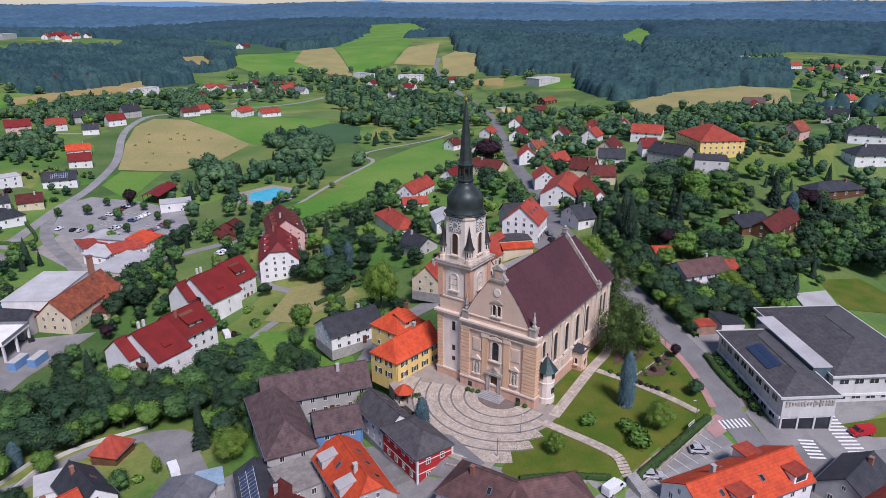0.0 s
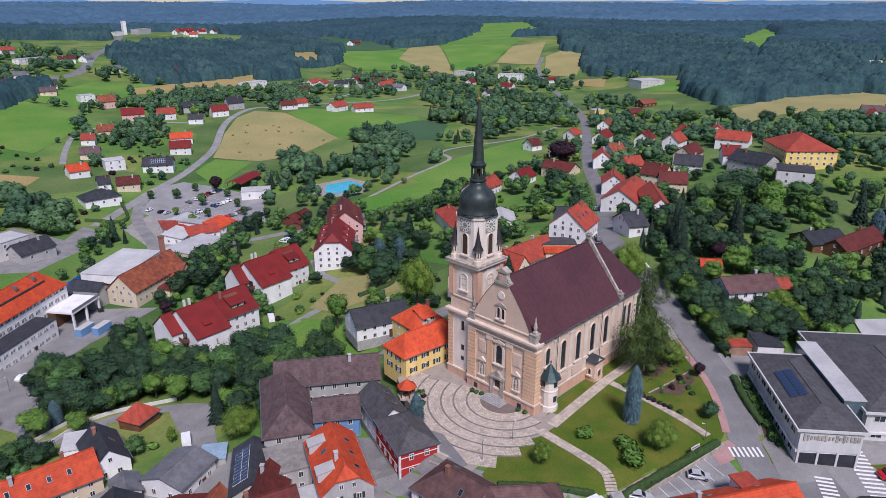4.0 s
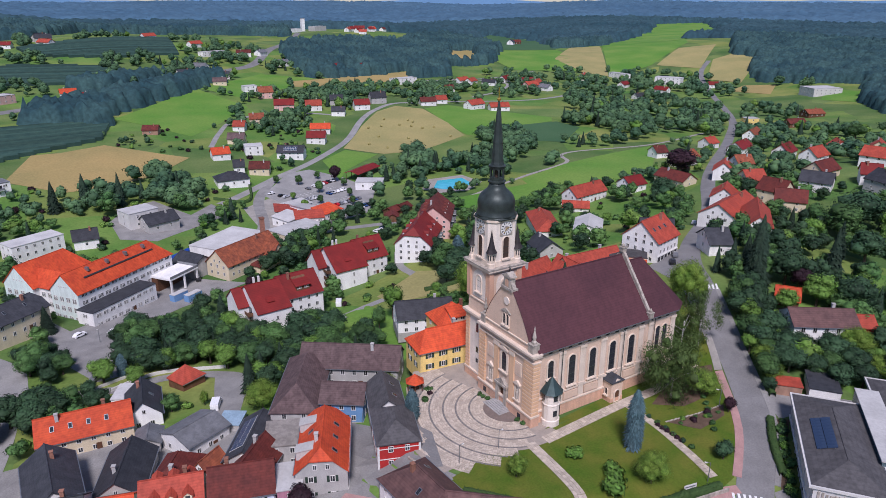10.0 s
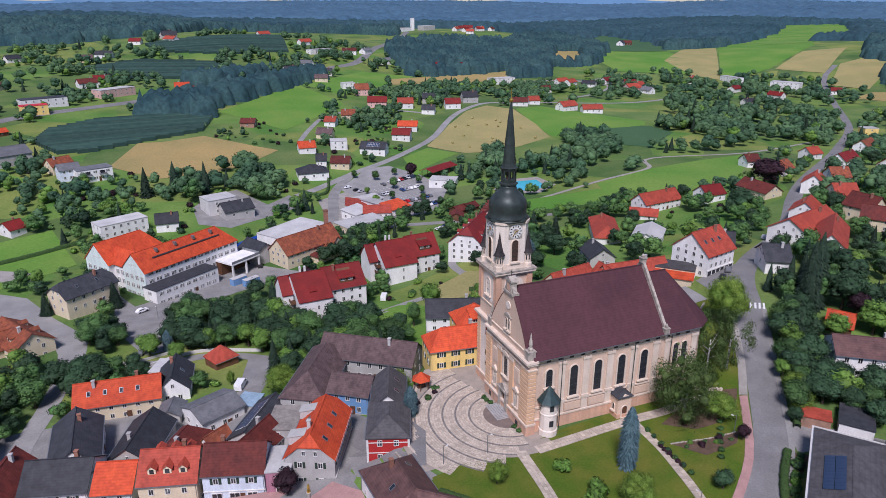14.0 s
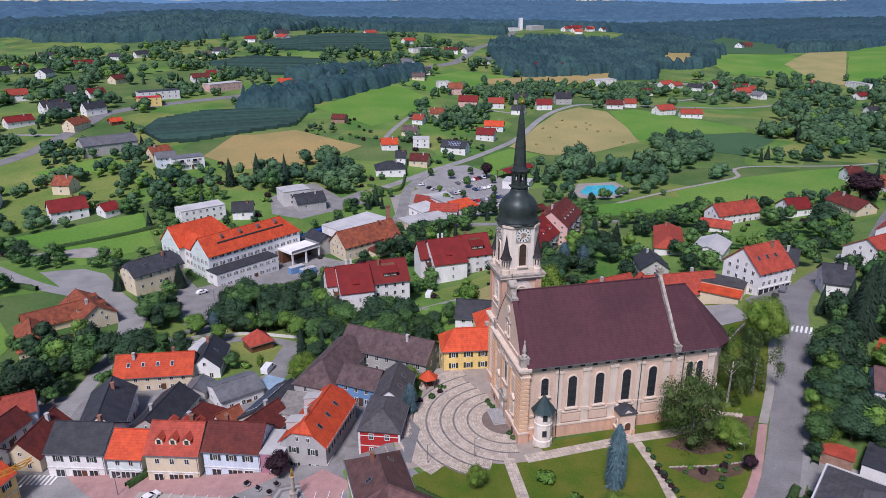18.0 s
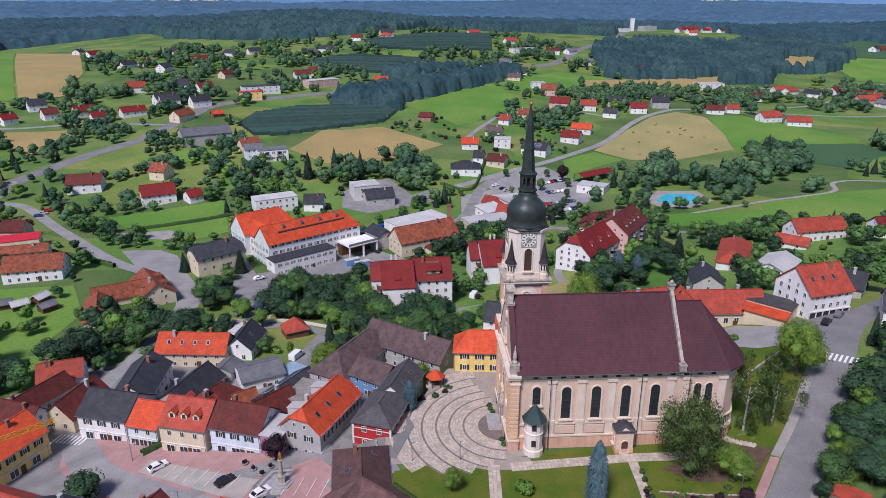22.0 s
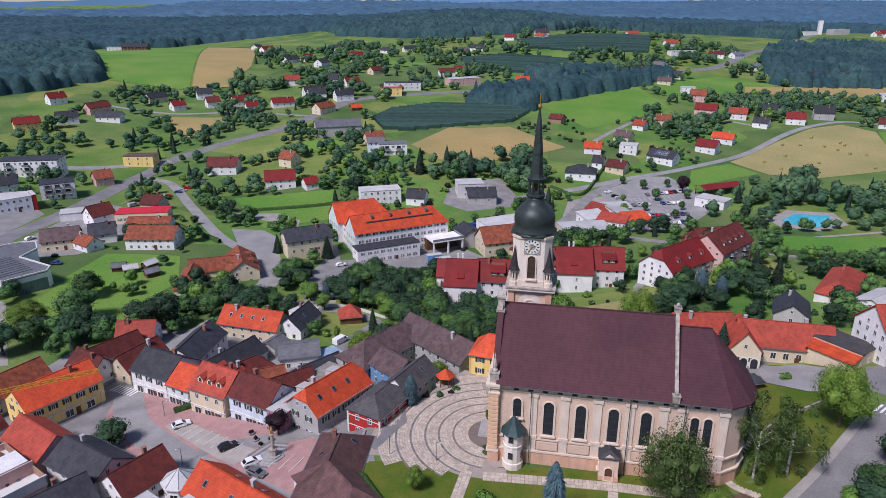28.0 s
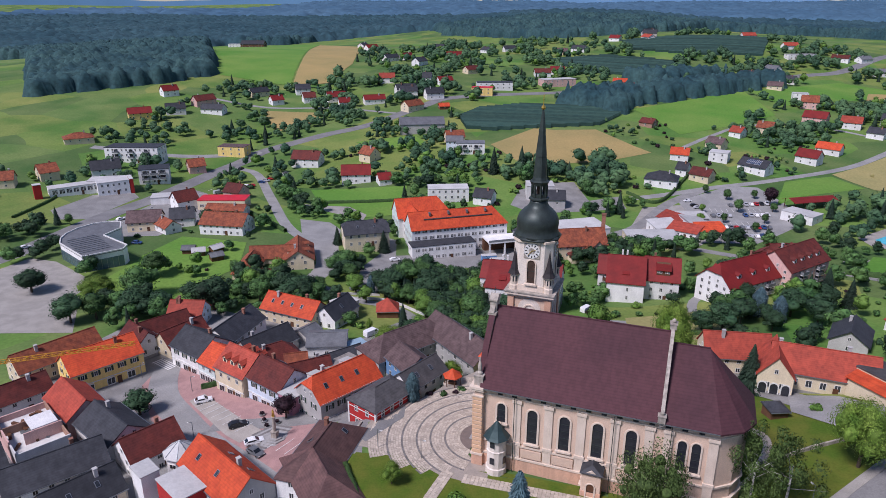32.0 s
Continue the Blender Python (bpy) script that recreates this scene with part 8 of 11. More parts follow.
tree("tall_fir", 97, 12, 17, 1.1, say="tall dark spruce among garden trees")
tree("tall_fir", 52.0, 44.6, 12.5, 1.3, say="broad dark conifer before the parish house")
tree("lime", -14.8, 35.4, 6.4, 1.15, say="round tree beside the yellow house")
tree("light0", 17, 83, 13.5, 0.85)
tree("green0", 9, 78, 8, 0.9)
tree("purple", -46.2, 13.2, 6.2, 1.3, say="dark red-leaved tree beside the column")
tree("dark1", -82.5, 9.8, 6.8, 1.6)
tree("fir0", -78, 4.5, 4.6, 0.9)
tree("green3", -81.5, 3.0, 3.8, 0.8)
tree("light1", -49, 92, 8.0, 1.0)
tree("fir1", -36.5, 64.5, 11, 1.0)
tree("light0", -33, 66, 7.5, 1.1)
tree("purple", 212.1, 121.7, 16, 1.5, say="very broad dark purple beech")
tree("purple", 90, 262, 11, 1.0)
tree("fir0", 222, 124, 17, 0.9)
tree("fir0", -24, 262, 17, 1.0)
tree("fir1", -38, 270, 15, 1.1)
tree("fir1", -52, 262, 15, 1.1)
tree("light1", -34.5, 60.0, 5.5, 1.2)
tree("light0", -57.8, 88.5, 6.5, 1.3)
tree("lime", -47.5, 65.5, 4.2, 0.55, say="small golden-green tree beside the lane")
tree("green2", -54.6, 68.1, 5.0, 1.2)
tree("dark0", -80.7, 86.4, 8.5, 1.35)
tree("green0", -138.5, 88.0, 9.5, 1.5, say="broad green tree on the lawn beside the bank")
tree("dark1", -107.6, 72.2, 9.0, 1.05)
tree("dark0", -167.0, 62.0, 8.5, 1.7)
tree("light0", -142.5, 66.0, 10.0, 1.0)
tree("green3", -216.5, 131.0, 5.5, 1.0)
for x, y, h, k in ((58.7, -13.9, 5.5, "green1"), (62.5, -17.0, 5.0, "dark0"), (54.5, -17.5, 4.2, "green3"), (66.5, -21.5, 4.8, "dark1"), (70.5, -26.0, 5.0, "green0"), (75.0, -30.0, 6.0, "dark0"), (83.0, -28.0, 7.0, "dark1"), (88.0, -20.0, 8.5, "green2"), (64.5, -8.0, 6.0, "dark0"), (69.0, -3.0, 7.5, "dark1"), (74.0, 2.5, 9.0, "green0"), (66.0, -13.0, 5.0, "green2"), (90.0, -9.0, 10.0, "dark1"), (81.0, -5.5, 7.0, "dark0"), (71.0, -39.0, 7.0, "light0"), (95.0, -16.0, 11.0, "dark0"), (61.0, -24.0, 4.0, "green1"), (94.0, 2.0, 11.0, "dark1")):
    tree("light1" if int(x) % 3 == 0 else k, x, y, h, 1.35)
for x, y in ((57, 246), (66, 232), (74, 250), (84, 234), (63, 215), (78, 219), (90, 252), (55, 228), (70, 268), (60, 276), (84, 272)):
    tree("light0" if x % 2 else "green1", x, y, 5.0 + x % 3, 1.1, group="small trees in the car park")
# garden trees on the slope that differ from their neighbours
tree("tall_fir", 87.8, 7.6, 18, 1.15, say="very tall dark spruce beside the road")
tree("tall_fir", 83.5, 4.5, 11, 1.1, say="dark spruce in the row beside the road")
tree("tall_fir", 92.5, 13.0, 12, 1.1, say="dark spruce in the row beside the road")
for i in range(15):
    u = i / 14
    tree(("dark0", "bush1", "lime", "dark1", "bush0")[i % 5], 48.8 + 31 * u + 1.2 * (i % 2), -20.6 + 30.5 * u - 1.2 * (i % 3), (3.6, 2.4, 4.6, 4.2, 2.6)[i % 5], 1.4)
rnd = random.Random(77)
for i, (x, y) in enumerate(((58.5, -19.5), (61.5, -23.5), (65.2, -25.1), (69.5, -28.5), (72.5, -31.8), (66.5, -32.0), (62.0, -29.0), (76.5, -36.0), (81.5, -40.0), (78.7, -24.6), (83.5, -33.5), (88.0, -38.0), (74.0, -24.5), (70.0, -23.0), (56.5, -15.5), (61.0, -10.5), (66.0, -17.5), (92.0, -30.0))):
    tree(("dark0", "dark1", "green1", "dark0", "lime")[i % 5], x, y, rnd.uniform(5.0, 7.5), 1.35)
for i in range(26):
    u = i / 25
    tree(("bush0", "bush1", "bush2", "bush0")[i % 4], 41.6 - 19.0 * u + rnd.uniform(-0.5, 0.7), -27.6 - 12.6 * u + rnd.uniform(-0.4, 0.4), rnd.uniform(0.9, 1.7), 1.2, group="shrubs before the school")
for i, (x, y, h, k) in enumerate(((-130.6, 70.5, 12, "green2"), (-142.5, 64.4, 9, "lime"), (-103.2, 70.5, 12, "dark0"), (-113.0, 72.9, 8, "dark1"), (-117.2, 63.3, 8, "dark0"), (-124.6, 58.6, 9, "dark1"), (-133.1, 52.9, 9, "green0"), (-138.1, 47.9, 10, "dark0"), (-86.5, 86.0, 9, "dark1"), (-92.0, 80.0, 8, "green1"), (-64.5, 95.6, 8, "light0"), (-127.0, 66.0, 9, "dark0"))):
    tree(k, x, y, h, 1.4)
tree("lime", 37.0, 68.2, 17.0, 0.68, say="tall yellow-green tree behind the church")
for i, (x, y, h, k) in enumerate(((46.5, 94.9, 8, "dark0"), (52.5, 96.8, 10, "dark1"), (58.3, 103.9, 9, "dark0"), (64.3, 111.9, 10, "blue"), (69.0, 106.0, 9, "blue"), (73.4, 111.4, 10, "dark1"), (79.4, 104.5, 9, "dark0"), (81.2, 126.8, 10, "tall_fir"), (87.4, 131.2, 11, "tall_fir"), (84.4, 118.0, 9, "dark1"), (92.0, 122.0, 10, "tall_fir"), (61.4, 122.5, 8, "dark1"), (53.0, 108.0, 8, "green0"), (66.0, 97.0, 7, "dark1"))):
    tree(k, x, y, h, 1.35)
for i, (x, y, h, k) in enumerate(((-27.2, 131.9, 8, "dark0"), (-22.5, 127.8, 8, "fir1"), (-30.5, 127.0, 6, "dark1"), (-45.8, 120.0, 7, "dark1"), (-50.4, 124.1, 7, "green2"), (-55.8, 121.2, 6, "dark0"), (-59.5, 97.0, 7, "blue"), (-6.2, 142.7, 6, "purple"), (-21.8, 97.0, 8, "dark0"), (-27.9, 92.0, 7, "dark1"), (4.4, 78.1, 6, "dark0"), (-4.2, 79.3, 7, "green1"), (-68.9, 89.7, 5, "dark0"), (-67.0, 83.2, 5, "dark1"), (-54.3, 96.3, 7, "light0"), (16.8, 176.3, 8, "green0"), (-3.1, 152.2, 6, "dark1"), (18.8, 160.0, 7, "green2"))):
    tree(k, x, y, h, 1.2)
# large trees between the houses on the slope and beside the valley road
for x, y, h, k, wide in ((169.6, 16.5, 15, "dark0", 1.7), (165.0, 2.4, 14, "light0", 1.3), (179.7, -4.4, 11, "green1", 1.5), (126.3, 3.1, 13, "column", 2.0), (161.2, 27.4, 9, "green0", 1.4), (284.4, 107.4, 10, "green2", 1.3), (318.8, 136.8, 9, "dark1", 1.3), (218.8, 97.9, 7, "green1", 1.3), (169.7, 98.8, 11, "dark1", 1.6), (133.9, -1.4, 11, "dark1", 1.5), (437.9, 79.6, 13, "dark0", 1.5), (459.0, 119.3, 14, "dark1", 1.6), (430.3, 133.1, 12, "green2", 1.4), (-91.9, 141.5, 8, "tall_fir", 1.3), (-71.8, 142.0, 9.5, "tall_fir", 1.4)):
    tree(k, x, y, h, wide)
for x, y, h, k in ((-81.5, 81.8, 8, "dark0"), (-77.5, 83.0, 8, "dark1"), (-80.0, 89.5, 7.5, "dark0"), (-73.5, 86.0, 6.5, "green1"), (-69.0, 83.5, 5.0, "dark1"), (-78.0, 95.0, 5.0, "green2"), (-74.5, 111.0, 6.5, "dark0"), (-76.0, 104.0, 5.0, "dark1"), (-54.0, 96.5, 7.5, "dark0"), (-50.0, 93.0, 7.0, "dark1")):
    tree(k, x, y, h, 1.45)
for x, y, h, k in ((52.3, -17.3, 6.5, "green1"), (57.1, -18.1, 7, "dark1"), (62.5, -16.2, 7.5, "dark0"), (63.4, -7.5, 7, "green2"), (58.5, -9.8, 5.5, "light0"), (66.6, -9.6, 8, "dark1"), (70.4, -3.6, 9, "fir1"), (70.4, -0.0, 8, "dark0")):
    tree(k, x, y, h, 1.4)
tree("dark1", 72.5, -1.5, 9.5, 1.3)
tree("dark0", 78.0, 3.0, 9.0, 1.3)
tree("fir1", 111.7, -2.2, 15, 0.9)
tree("light0", 150, -2, 12, 1.2, say="yellow-green tree in full leaf")
tree("green1", 153, 14, 13, 1.5, say="very broad green tree in a garden")
tree("light1", 168, -12, 11, 1.2)
tree("blue", 168, -33, 11, 1.3)
tree("purple", 176, -39, 11, 1.5)
tree("purple", 93, -2.5, 8, 1.1)
tree("light1", 120, -33, 9, 1.2)
tree("light0", 142, 19, 9, 1.3)
tree("fir1", 178, -26, 14, 1.2)


# ---- vehicles ----
M_TYRE = mat("tyre", (0.02, 0.02, 0.02), None, 0.9, 3, 20, 0.05)
M_RIM = mat("rim", (0.35, 0.36, 0.37), None, 0.35, 3, 20, 0.0, metal=0.8)
M_CARGLASS = mat("car_glass", (0.015, 0.018, 0.022), None, 0.08, 1, 5, 0.0, spec=0.6)
PAINT = {n: mat("paint_" + n, c, tuple(v * 0.93 for v in c), 0.28, 0.5, 3, 0.0, spec=0.5) for n, c in {"white": (0.78, 0.78, 0.78), "black": (0.018, 0.018, 0.02), "silver": (0.42, 0.43, 0.45), "grey": (0.13, 0.135, 0.145), "red": (0.45, 0.015, 0.02), "blue": (0.03, 0.07, 0.2)}.items()}
CAR_MESH = {}


def car_meshes(paint, van):
    key = (paint, van)
    if key in CAR_MESH:
        return CAR_MESH[key]
    L, W, H = (2.5, 0.95, 2.0) if van else (2.05, 0.86, 1.45)
    if van:
        side = [(-L, 0.35), (L - 0.1, 0.35), (L, 0.75), (L - 0.15, 1.05), (L - 0.9, 1.2), (L - 1.4, H), (-L + 0.1, H), (-L, 1.5)]
    else:
        side = [(-L, 0.38), (L - 0.1, 0.38), (L, 0.6), (L - 0.1, 0.78), (0.95, 0.92), (0.25, H - 0.06), (-0.1, H), (-1.25, H - 0.06), (-1.85, 0.98), (-L + 0.02, 0.9)]
    b = Geo()
    n = len(side)
    ring = lambda y, k: [(x, y, z) for x, z in side] if k == 1 else [(x * 0.985, y, 0.36 + (z - 0.36) * (0.99 if z < 1 else 0.985)) for x, z in side]
    pts = ring(-W, 0) + ring(-W * 0.86, 1) + ring(W * 0.86, 1) + ring(W, 0)
    pts = [(x, y * (0.86 if z > 0.95 and not van else 1.0), z) for x, y, z in pts]
    faces = [tuple(range(n)), tuple(range(4 * n - 1, 3 * n - 1, -1))] + [(r * n + i, (r + 1) * n + i, (r + 1) * n + (i + 1) % n, r * n + (i + 1) % n) for r in range(3) for i in range(n)]
    b.add(pts, faces)
    body_me = b.mesh("body", PAINT[paint])
    if van:
        w = Geo().prism([(L - 0.93, 1.24), (L - 1.36, H - 0.14), (L - 2.0, H - 0.14), (L - 2.0, 1.24)], -W - 0.01, W + 0.01, "y")
    else:
        w = Geo().prism([(0.86, 0.97), (0.24, H - 0.14), (-1.2, H - 0.14), (-1.72, 1.0)], -W * 0.9, W * 0.9, "y")
    f = Geo().prism([(1.0, 0.95), (0.32, H - 0.03), (0.27, H - 0.13), (0.9, 0.93)] if not van else [(L - 0.86, 1.24), (L - 1.34, H - 0.1), (L - 1.4, H - 0.13), (L - 0.95, 1.22)], -W * 0.72, W * 0.72, "y")
    back = None
    if not van:
        back = Geo().prism([(-1.3, H - 0.03), (-1.88, 1.02), (-1.8, 0.96), (-1.26, H - 0.13)], -W * 0.7, W * 0.7, "y").mesh("rear_window", M_CARGLASS)
    wheel = Geo().lathe([(0.31, -0.11), (0.33, -0.05), (0.33, 0.05), (0.31, 0.11)], 0, 0, 12)
    rim = Geo().lathe([(0.19, -0.125), (0.19, 0.125)], 0, 0, 10)
    lamp = Geo().box(-0.05, -0.2, -0.07, 0.05, 0.2, 0.07)
    CAR_MESH[key] = (body_me, w.mesh("side_glass", M_CARGLASS), f.mesh("windscreen", M_CARGLASS), wheel.mesh("wheel", M_TYRE), rim.mesh("rim", M_RIM), lamp.mesh("headlight", M_FRAME), back, L, W)
    return CAR_MESH[key]


def car(x, y, turn, paint="white", van=False, far=False, z=None, group="parked cars"):
    body_me, glass, screen, wheel, rim, lamp, back, L, W = car_meshes(paint, van)
    kind = "van" if van else "car"
    c = thing(kind, pose(x, y, float(gz(x, y)) + 0.09 if z is None else z, 0, 0, turn), f"{paint} {kind} parked on the asphalt", kind, group)
    bd = part("body", body_me, None, c)
    part("side_glass", glass, None, bd)
    part("windscreen", screen, None, bd)
    if back and not far:
        part("rear_window", back, None, bd)
    for sx in (-1, 1):
        for sy in (-1, 1):
            wh = part("wheel", wheel, None, c, m=pose(sx * L * 0.62, sy * (W - 0.1), 0.33, 90, 0, 0))
            if not far:
                part("rim", rim, None, wh)
    if not far:
        for sy in (-1, 1):
            part("headlight", lamp, None, bd, m=pose(L - 0.06, sy * W * 0.68, 0.68))
    return c


COLOURS = ["white", "silver", "black", "grey", "white", "red", "blue", "grey", "silver", "black", "white"]


def car_row(x0, y0, x1, y1, n, turn, seed, skip=0.15):
    """Cars side by side in marked bays."""
    rnd = random.Random(seed)
    for i in range(n):
        if rnd.random() > skip:
            t = (i + 0.5) / n
            car(x0 + (x1 - x0) * t, y0 + (y1 - y0) * t, turn + rnd.choice((0, 180)) + rnd.uniform(-3, 3), rnd.choice(COLOURS), rnd.random() < 0.08, True)


car(-70.6, 17.6, 40, "white")
car(-55.6, 8.6, 42, "black")
car(-48.0, 2.8, 42, "white", van=False)
car(-45.6, -0.8, -22, "grey")
car(3.6, -31.9, -62, "silver")
car(-8.2, -25.7, -62, "silver")
car(-15.4, -20.6, -20, "white", van=True)
car(28.3, -59.4, 130, "red", van=True)
car(12.0, 110.0, 60, "white", van=True)
car(-45.6, 62.8, 62, "white", van=True)
car(-64.2, 134.0, 30, "white", far=True)
car(-55.0, 131.5, 33, "white", far=True)
car(-63.8, 102.3, 50, "black", far=True)
car(-61.0, 105.0, 50, "black", far=True)
car(-66.0, 99.0, 50, "grey", far=True)
car(-19.1, 163.0, 70, "black", far=True)
car(154.4, 63.7, 30, "black", far=True)
car(195.6, 84.1, 30, "white", van=True, far=True)
car(138.6, 61.1, 30, "silver", far=True)
car(86.3, 32.7, 40, "black", far=True)
car(92.0, 36.0, 40, "grey", far=True)
for i, (x, y, a) in enumerate(((-206.9, 98, 70), (-204, 110.5, 70), (-196, 131, 65), (-200, 159, 70), (-201.4, 145, 70), (-177, 247, 100), (-169, 116, 10), (-203.7, 242, 90), (-187.8, 202, 60), (-204.7, 252, 90))):
    car(x, y, a, COLOURS[i], i in (8,), True, group="cars at the junction")
car_row(58, 240, 88, 246, 12, 100, 1)
car_row(60, 222, 86, 226, 11, 100, 2)
car_row(64, 208, 84, 212, 8, 100, 3)
car_row(70, 258, 90, 264, 8, 100, 4)
car_row(50, 262, 56, 250, 4, 20, 5)
car_row(-181, 216, -174, 252, 9, 10, 6, 0.1)
car_row(80, 168, 92, 160, 5, 60, 7)
car_row(60, 166, 72, 172, 5, 110, 8)


# ---- road paint ----
def stripes(name, x, y, turn, n, length, width, gap, label, lift=0.16, category="road marking"):
    """Painted bars side by side, each a thin part of one marking."""
    h = thing(name, pose(x, y, 0, 0, 0, turn), label, category, kind="structure")
    for i in range(n):
        px = (i - (n - 1) / 2) * gap
        g = Geo()
        M = pose(x, y, 0, 0, 0, turn)
        pts = [M @ Vector((px + a * width / 2, b * length / 2, 0)) for a, b in ((-1, -1), (1, -1), (1, 0), (1, 1), (-1, 1), (-1, 0))]
        pts = [(M.inverted() @ Vector((p.x, p.y, 0))) + Vector((0, 0, float(gz(p.x, p.y)) + lift)) for p in pts]
        g.add(pts, [(0, 1, 2, 5), (5, 2, 3, 4)])
        part("bar", g, M_LINE, h)
    return h


stripes("zebra_crossing", 16.7, -36.3, -48, 7, 2.7, 0.45, 0.95, "white zebra crossing on the main road")
stripes("zebra_crossing", 17.2, -50.9, 30, 6, 3.2, 0.5, 1.0, "white zebra crossing at the junction")
stripes("zebra_crossing", 26.5, -55.5, 34, 12, 4.0, 0.5, 1.1, "white hatched bay beside the school")
stripes("zebra_crossing", -93.8, 33.6, -20, 8, 3.2, 0.5, 1.0, "white zebra crossing at the square", 0.2)
stripes("zebra_crossing", 77.2, 15.8, -48, 8, 3.2, 0.5, 1.0, "white zebra crossing behind the church")
stripes("parking_lines", -62.0, 13.2, 63, 1, 0.1, 0.1, 1, "white line at the kerb of the square")
stripes("parking_lines", -62.0, 12.6, -28, 8, 4.6, 0.12, 2.6, "white parking bay lines on the square", 0.2)
stripes("parking_lines", -38.5, 2.0, -20, 5, 5.0, 0.12, 2.6, "white parking bay lines beside the column", 0.2)
stripes("parking_lines", -1.5, -29.2, -22, 9, 5.0, 0.12, 2.6, "white parking bay lines below the church")
for k, y in enumerate((231, 216, 252)):
    stripes("parking_lines", 73, y, 8, 10, 4.8, 0.14, 2.6, "white parking bay lines in the car park")
for k in range(14):
    t = k / 13
    stripes("lane_line", -195.5 - 4.5 * t, 218 - 140 * t, -1, 1, 5.0, 0.18, 1, "white dashed centre line of the road")


# ---- square: column, planters ----
def column(x, y, z):
    c = thing("memorial_column", pose(x, y, z), "stone column with a gilt figure on a stepped base", "monument")
    for i in range(3):
        part("base_step", Geo().lathe([(2.9 - 0.7 * i, 0.22 * i - (0.6 if i == 0 else 0)), (2.9 - 0.7 * i, 0.22 * i + 0.22)], 0, 0, 6), M_KERB, c)
    for i in range(4):
        part("paving_ring", Geo().lathe([(5.6 - 0.7 * i, -0.6), (5.6 - 0.7 * i, 0.03 + 0.02 * i)], 0, 0, 6), (M_STONEDK, M_KERB)[i % 2], c)
    part("pedestal", Geo().box(-0.6, -0.6, 0.66, 0.6, 0.6, 2.0).box(-0.72, -0.72, 2.0, 0.72, 0.72, 2.15), M_STATUE, c)
    part("shaft", Geo().lathe([(0.42, 2.15), (0.36, 2.4), (0.33, 5.2), (0.5, 5.4), (0.5, 5.6)], 0, 0, 12), M_STATUE, c)
    part("figure", Geo().lathe([(0.3, 5.6), (0.34, 5.9), (0.2, 6.4), (0.26, 6.8), (0.12, 7.0), (0.15, 7.2), (0.02, 7.4)], 0, 0, 10), M_GOLD, c, "gilt figure")
    return c


column(-44.2, 4.8, -5.62)
TAKEN.append((-44, 5, 3))
for i, (x, y) in enumerate(((-50.5, 11.0), (-48.5, 8.8), (-52.5, 13.6), (-47, 10.8))):
    p = thing("planter", pose(x, y, float(gz(x, y)) + 0.05), "round stone planter with red flowers", "planter", "planters on the square")
    part("tub", Geo().lathe([(0.55, 0), (0.7, 0.5), (0.62, 0.5), (0.55, 0.35)], 0, 0, 10), M_KERB, p)
    V, F, _ = leafy(300 + i, 0.6, 0.35, 0.75, 120, 0.14, 5)
    part("flowers", fast_mesh("flowers", V, F, LEAF["purple"]), None, p)

# ---- plaza: open pavilion and rock garden ----
pav = thing("garden_pavilion", pose(-11.8, 27.4, -0.1), "small open wooden pavilion with orange hipped roof", "pavilion")
part("roof", Geo().lathe([(2.3, 2.3), (1.2, 3.1), (0.12, 4.0)], 0, 0, 6), ROOF["orange"], pav)
part("roof_edge", Geo().lathe([(2.25, 2.18), (2.3, 2.3)], 0, 0, 6), M_DOOR, pav)
for k in range(6):
    a = 2 * math.pi * k / 6
    part("post", Geo().box(-0.08, -0.08, -0.3, 0.08, 0.08, 2.3), M_DOOR, pav, m=pose(1.8 * math.cos(a), 1.8 * math.sin(a), 0, 0, 0, math.degrees(a)))
part("bench", Geo().box(-0.9, -0.35, 0.0, 0.9, 0.35, 0.75), M_DOOR, pav)
part("floor", Geo().lathe([(2.2, -0.4), (2.2, 0.08)], 0, 0, 6), M_STONE, pav)
rnd = random.Random(4)
rocks = Geo()
for i in range(60):
    a, r = rnd.uniform(0, 6.28), rnd.uniform(2.4, 4.4)
    x, y, s = -12.2 + r * math.cos(a), 24.6 + r * 0.8 * math.sin(a), rnd.uniform(0.18, 0.45)
    V, F = BALL1
    W = V * np.random.RandomState(i).uniform(0.7, 1.2, (len(V), 1)) * s * np.array([1, 1, 0.6]) + [x, y, float(gz(x, y)) + s * 0.25]
    rocks.add(W.tolist(), F.tolist())
tagged(new("rockery", rocks.mesh("rockery", M_STATUE)), "rock garden of grey field stones", "rockery", kind="stuff")
for i, (x, y) in enumerate(((-14.5, 24.6), (-10.2, 24.0), (-12.6, 22.4), (-15.5, 22.0), (-9.3, 25.6))):
    tree("bush3" if i % 2 else "bush0", x, y, 1.0 + 0.2 * i, 1.1)
for i, (x, y) in enumerate(((-1.4, 3.2), (-1.5, 5.0), (-1.4, 14.6), (-1.5, 16.0), (-1.6, 17.2))):
    tree("bush0", x, y, 0.9, 1.2, z=-0.05, say="low flowering shrub at the church wall")
for i in range(7):
    tree(("bush0", "bush2", "bush3")[i % 3], 25.0 + 1.5 * i, -15.6 - 0.42 * i + 1.1 * (i % 2), 0.7 + 0.2 * (i % 3), 1.3, say="low garden plant in the stone-edged bed")
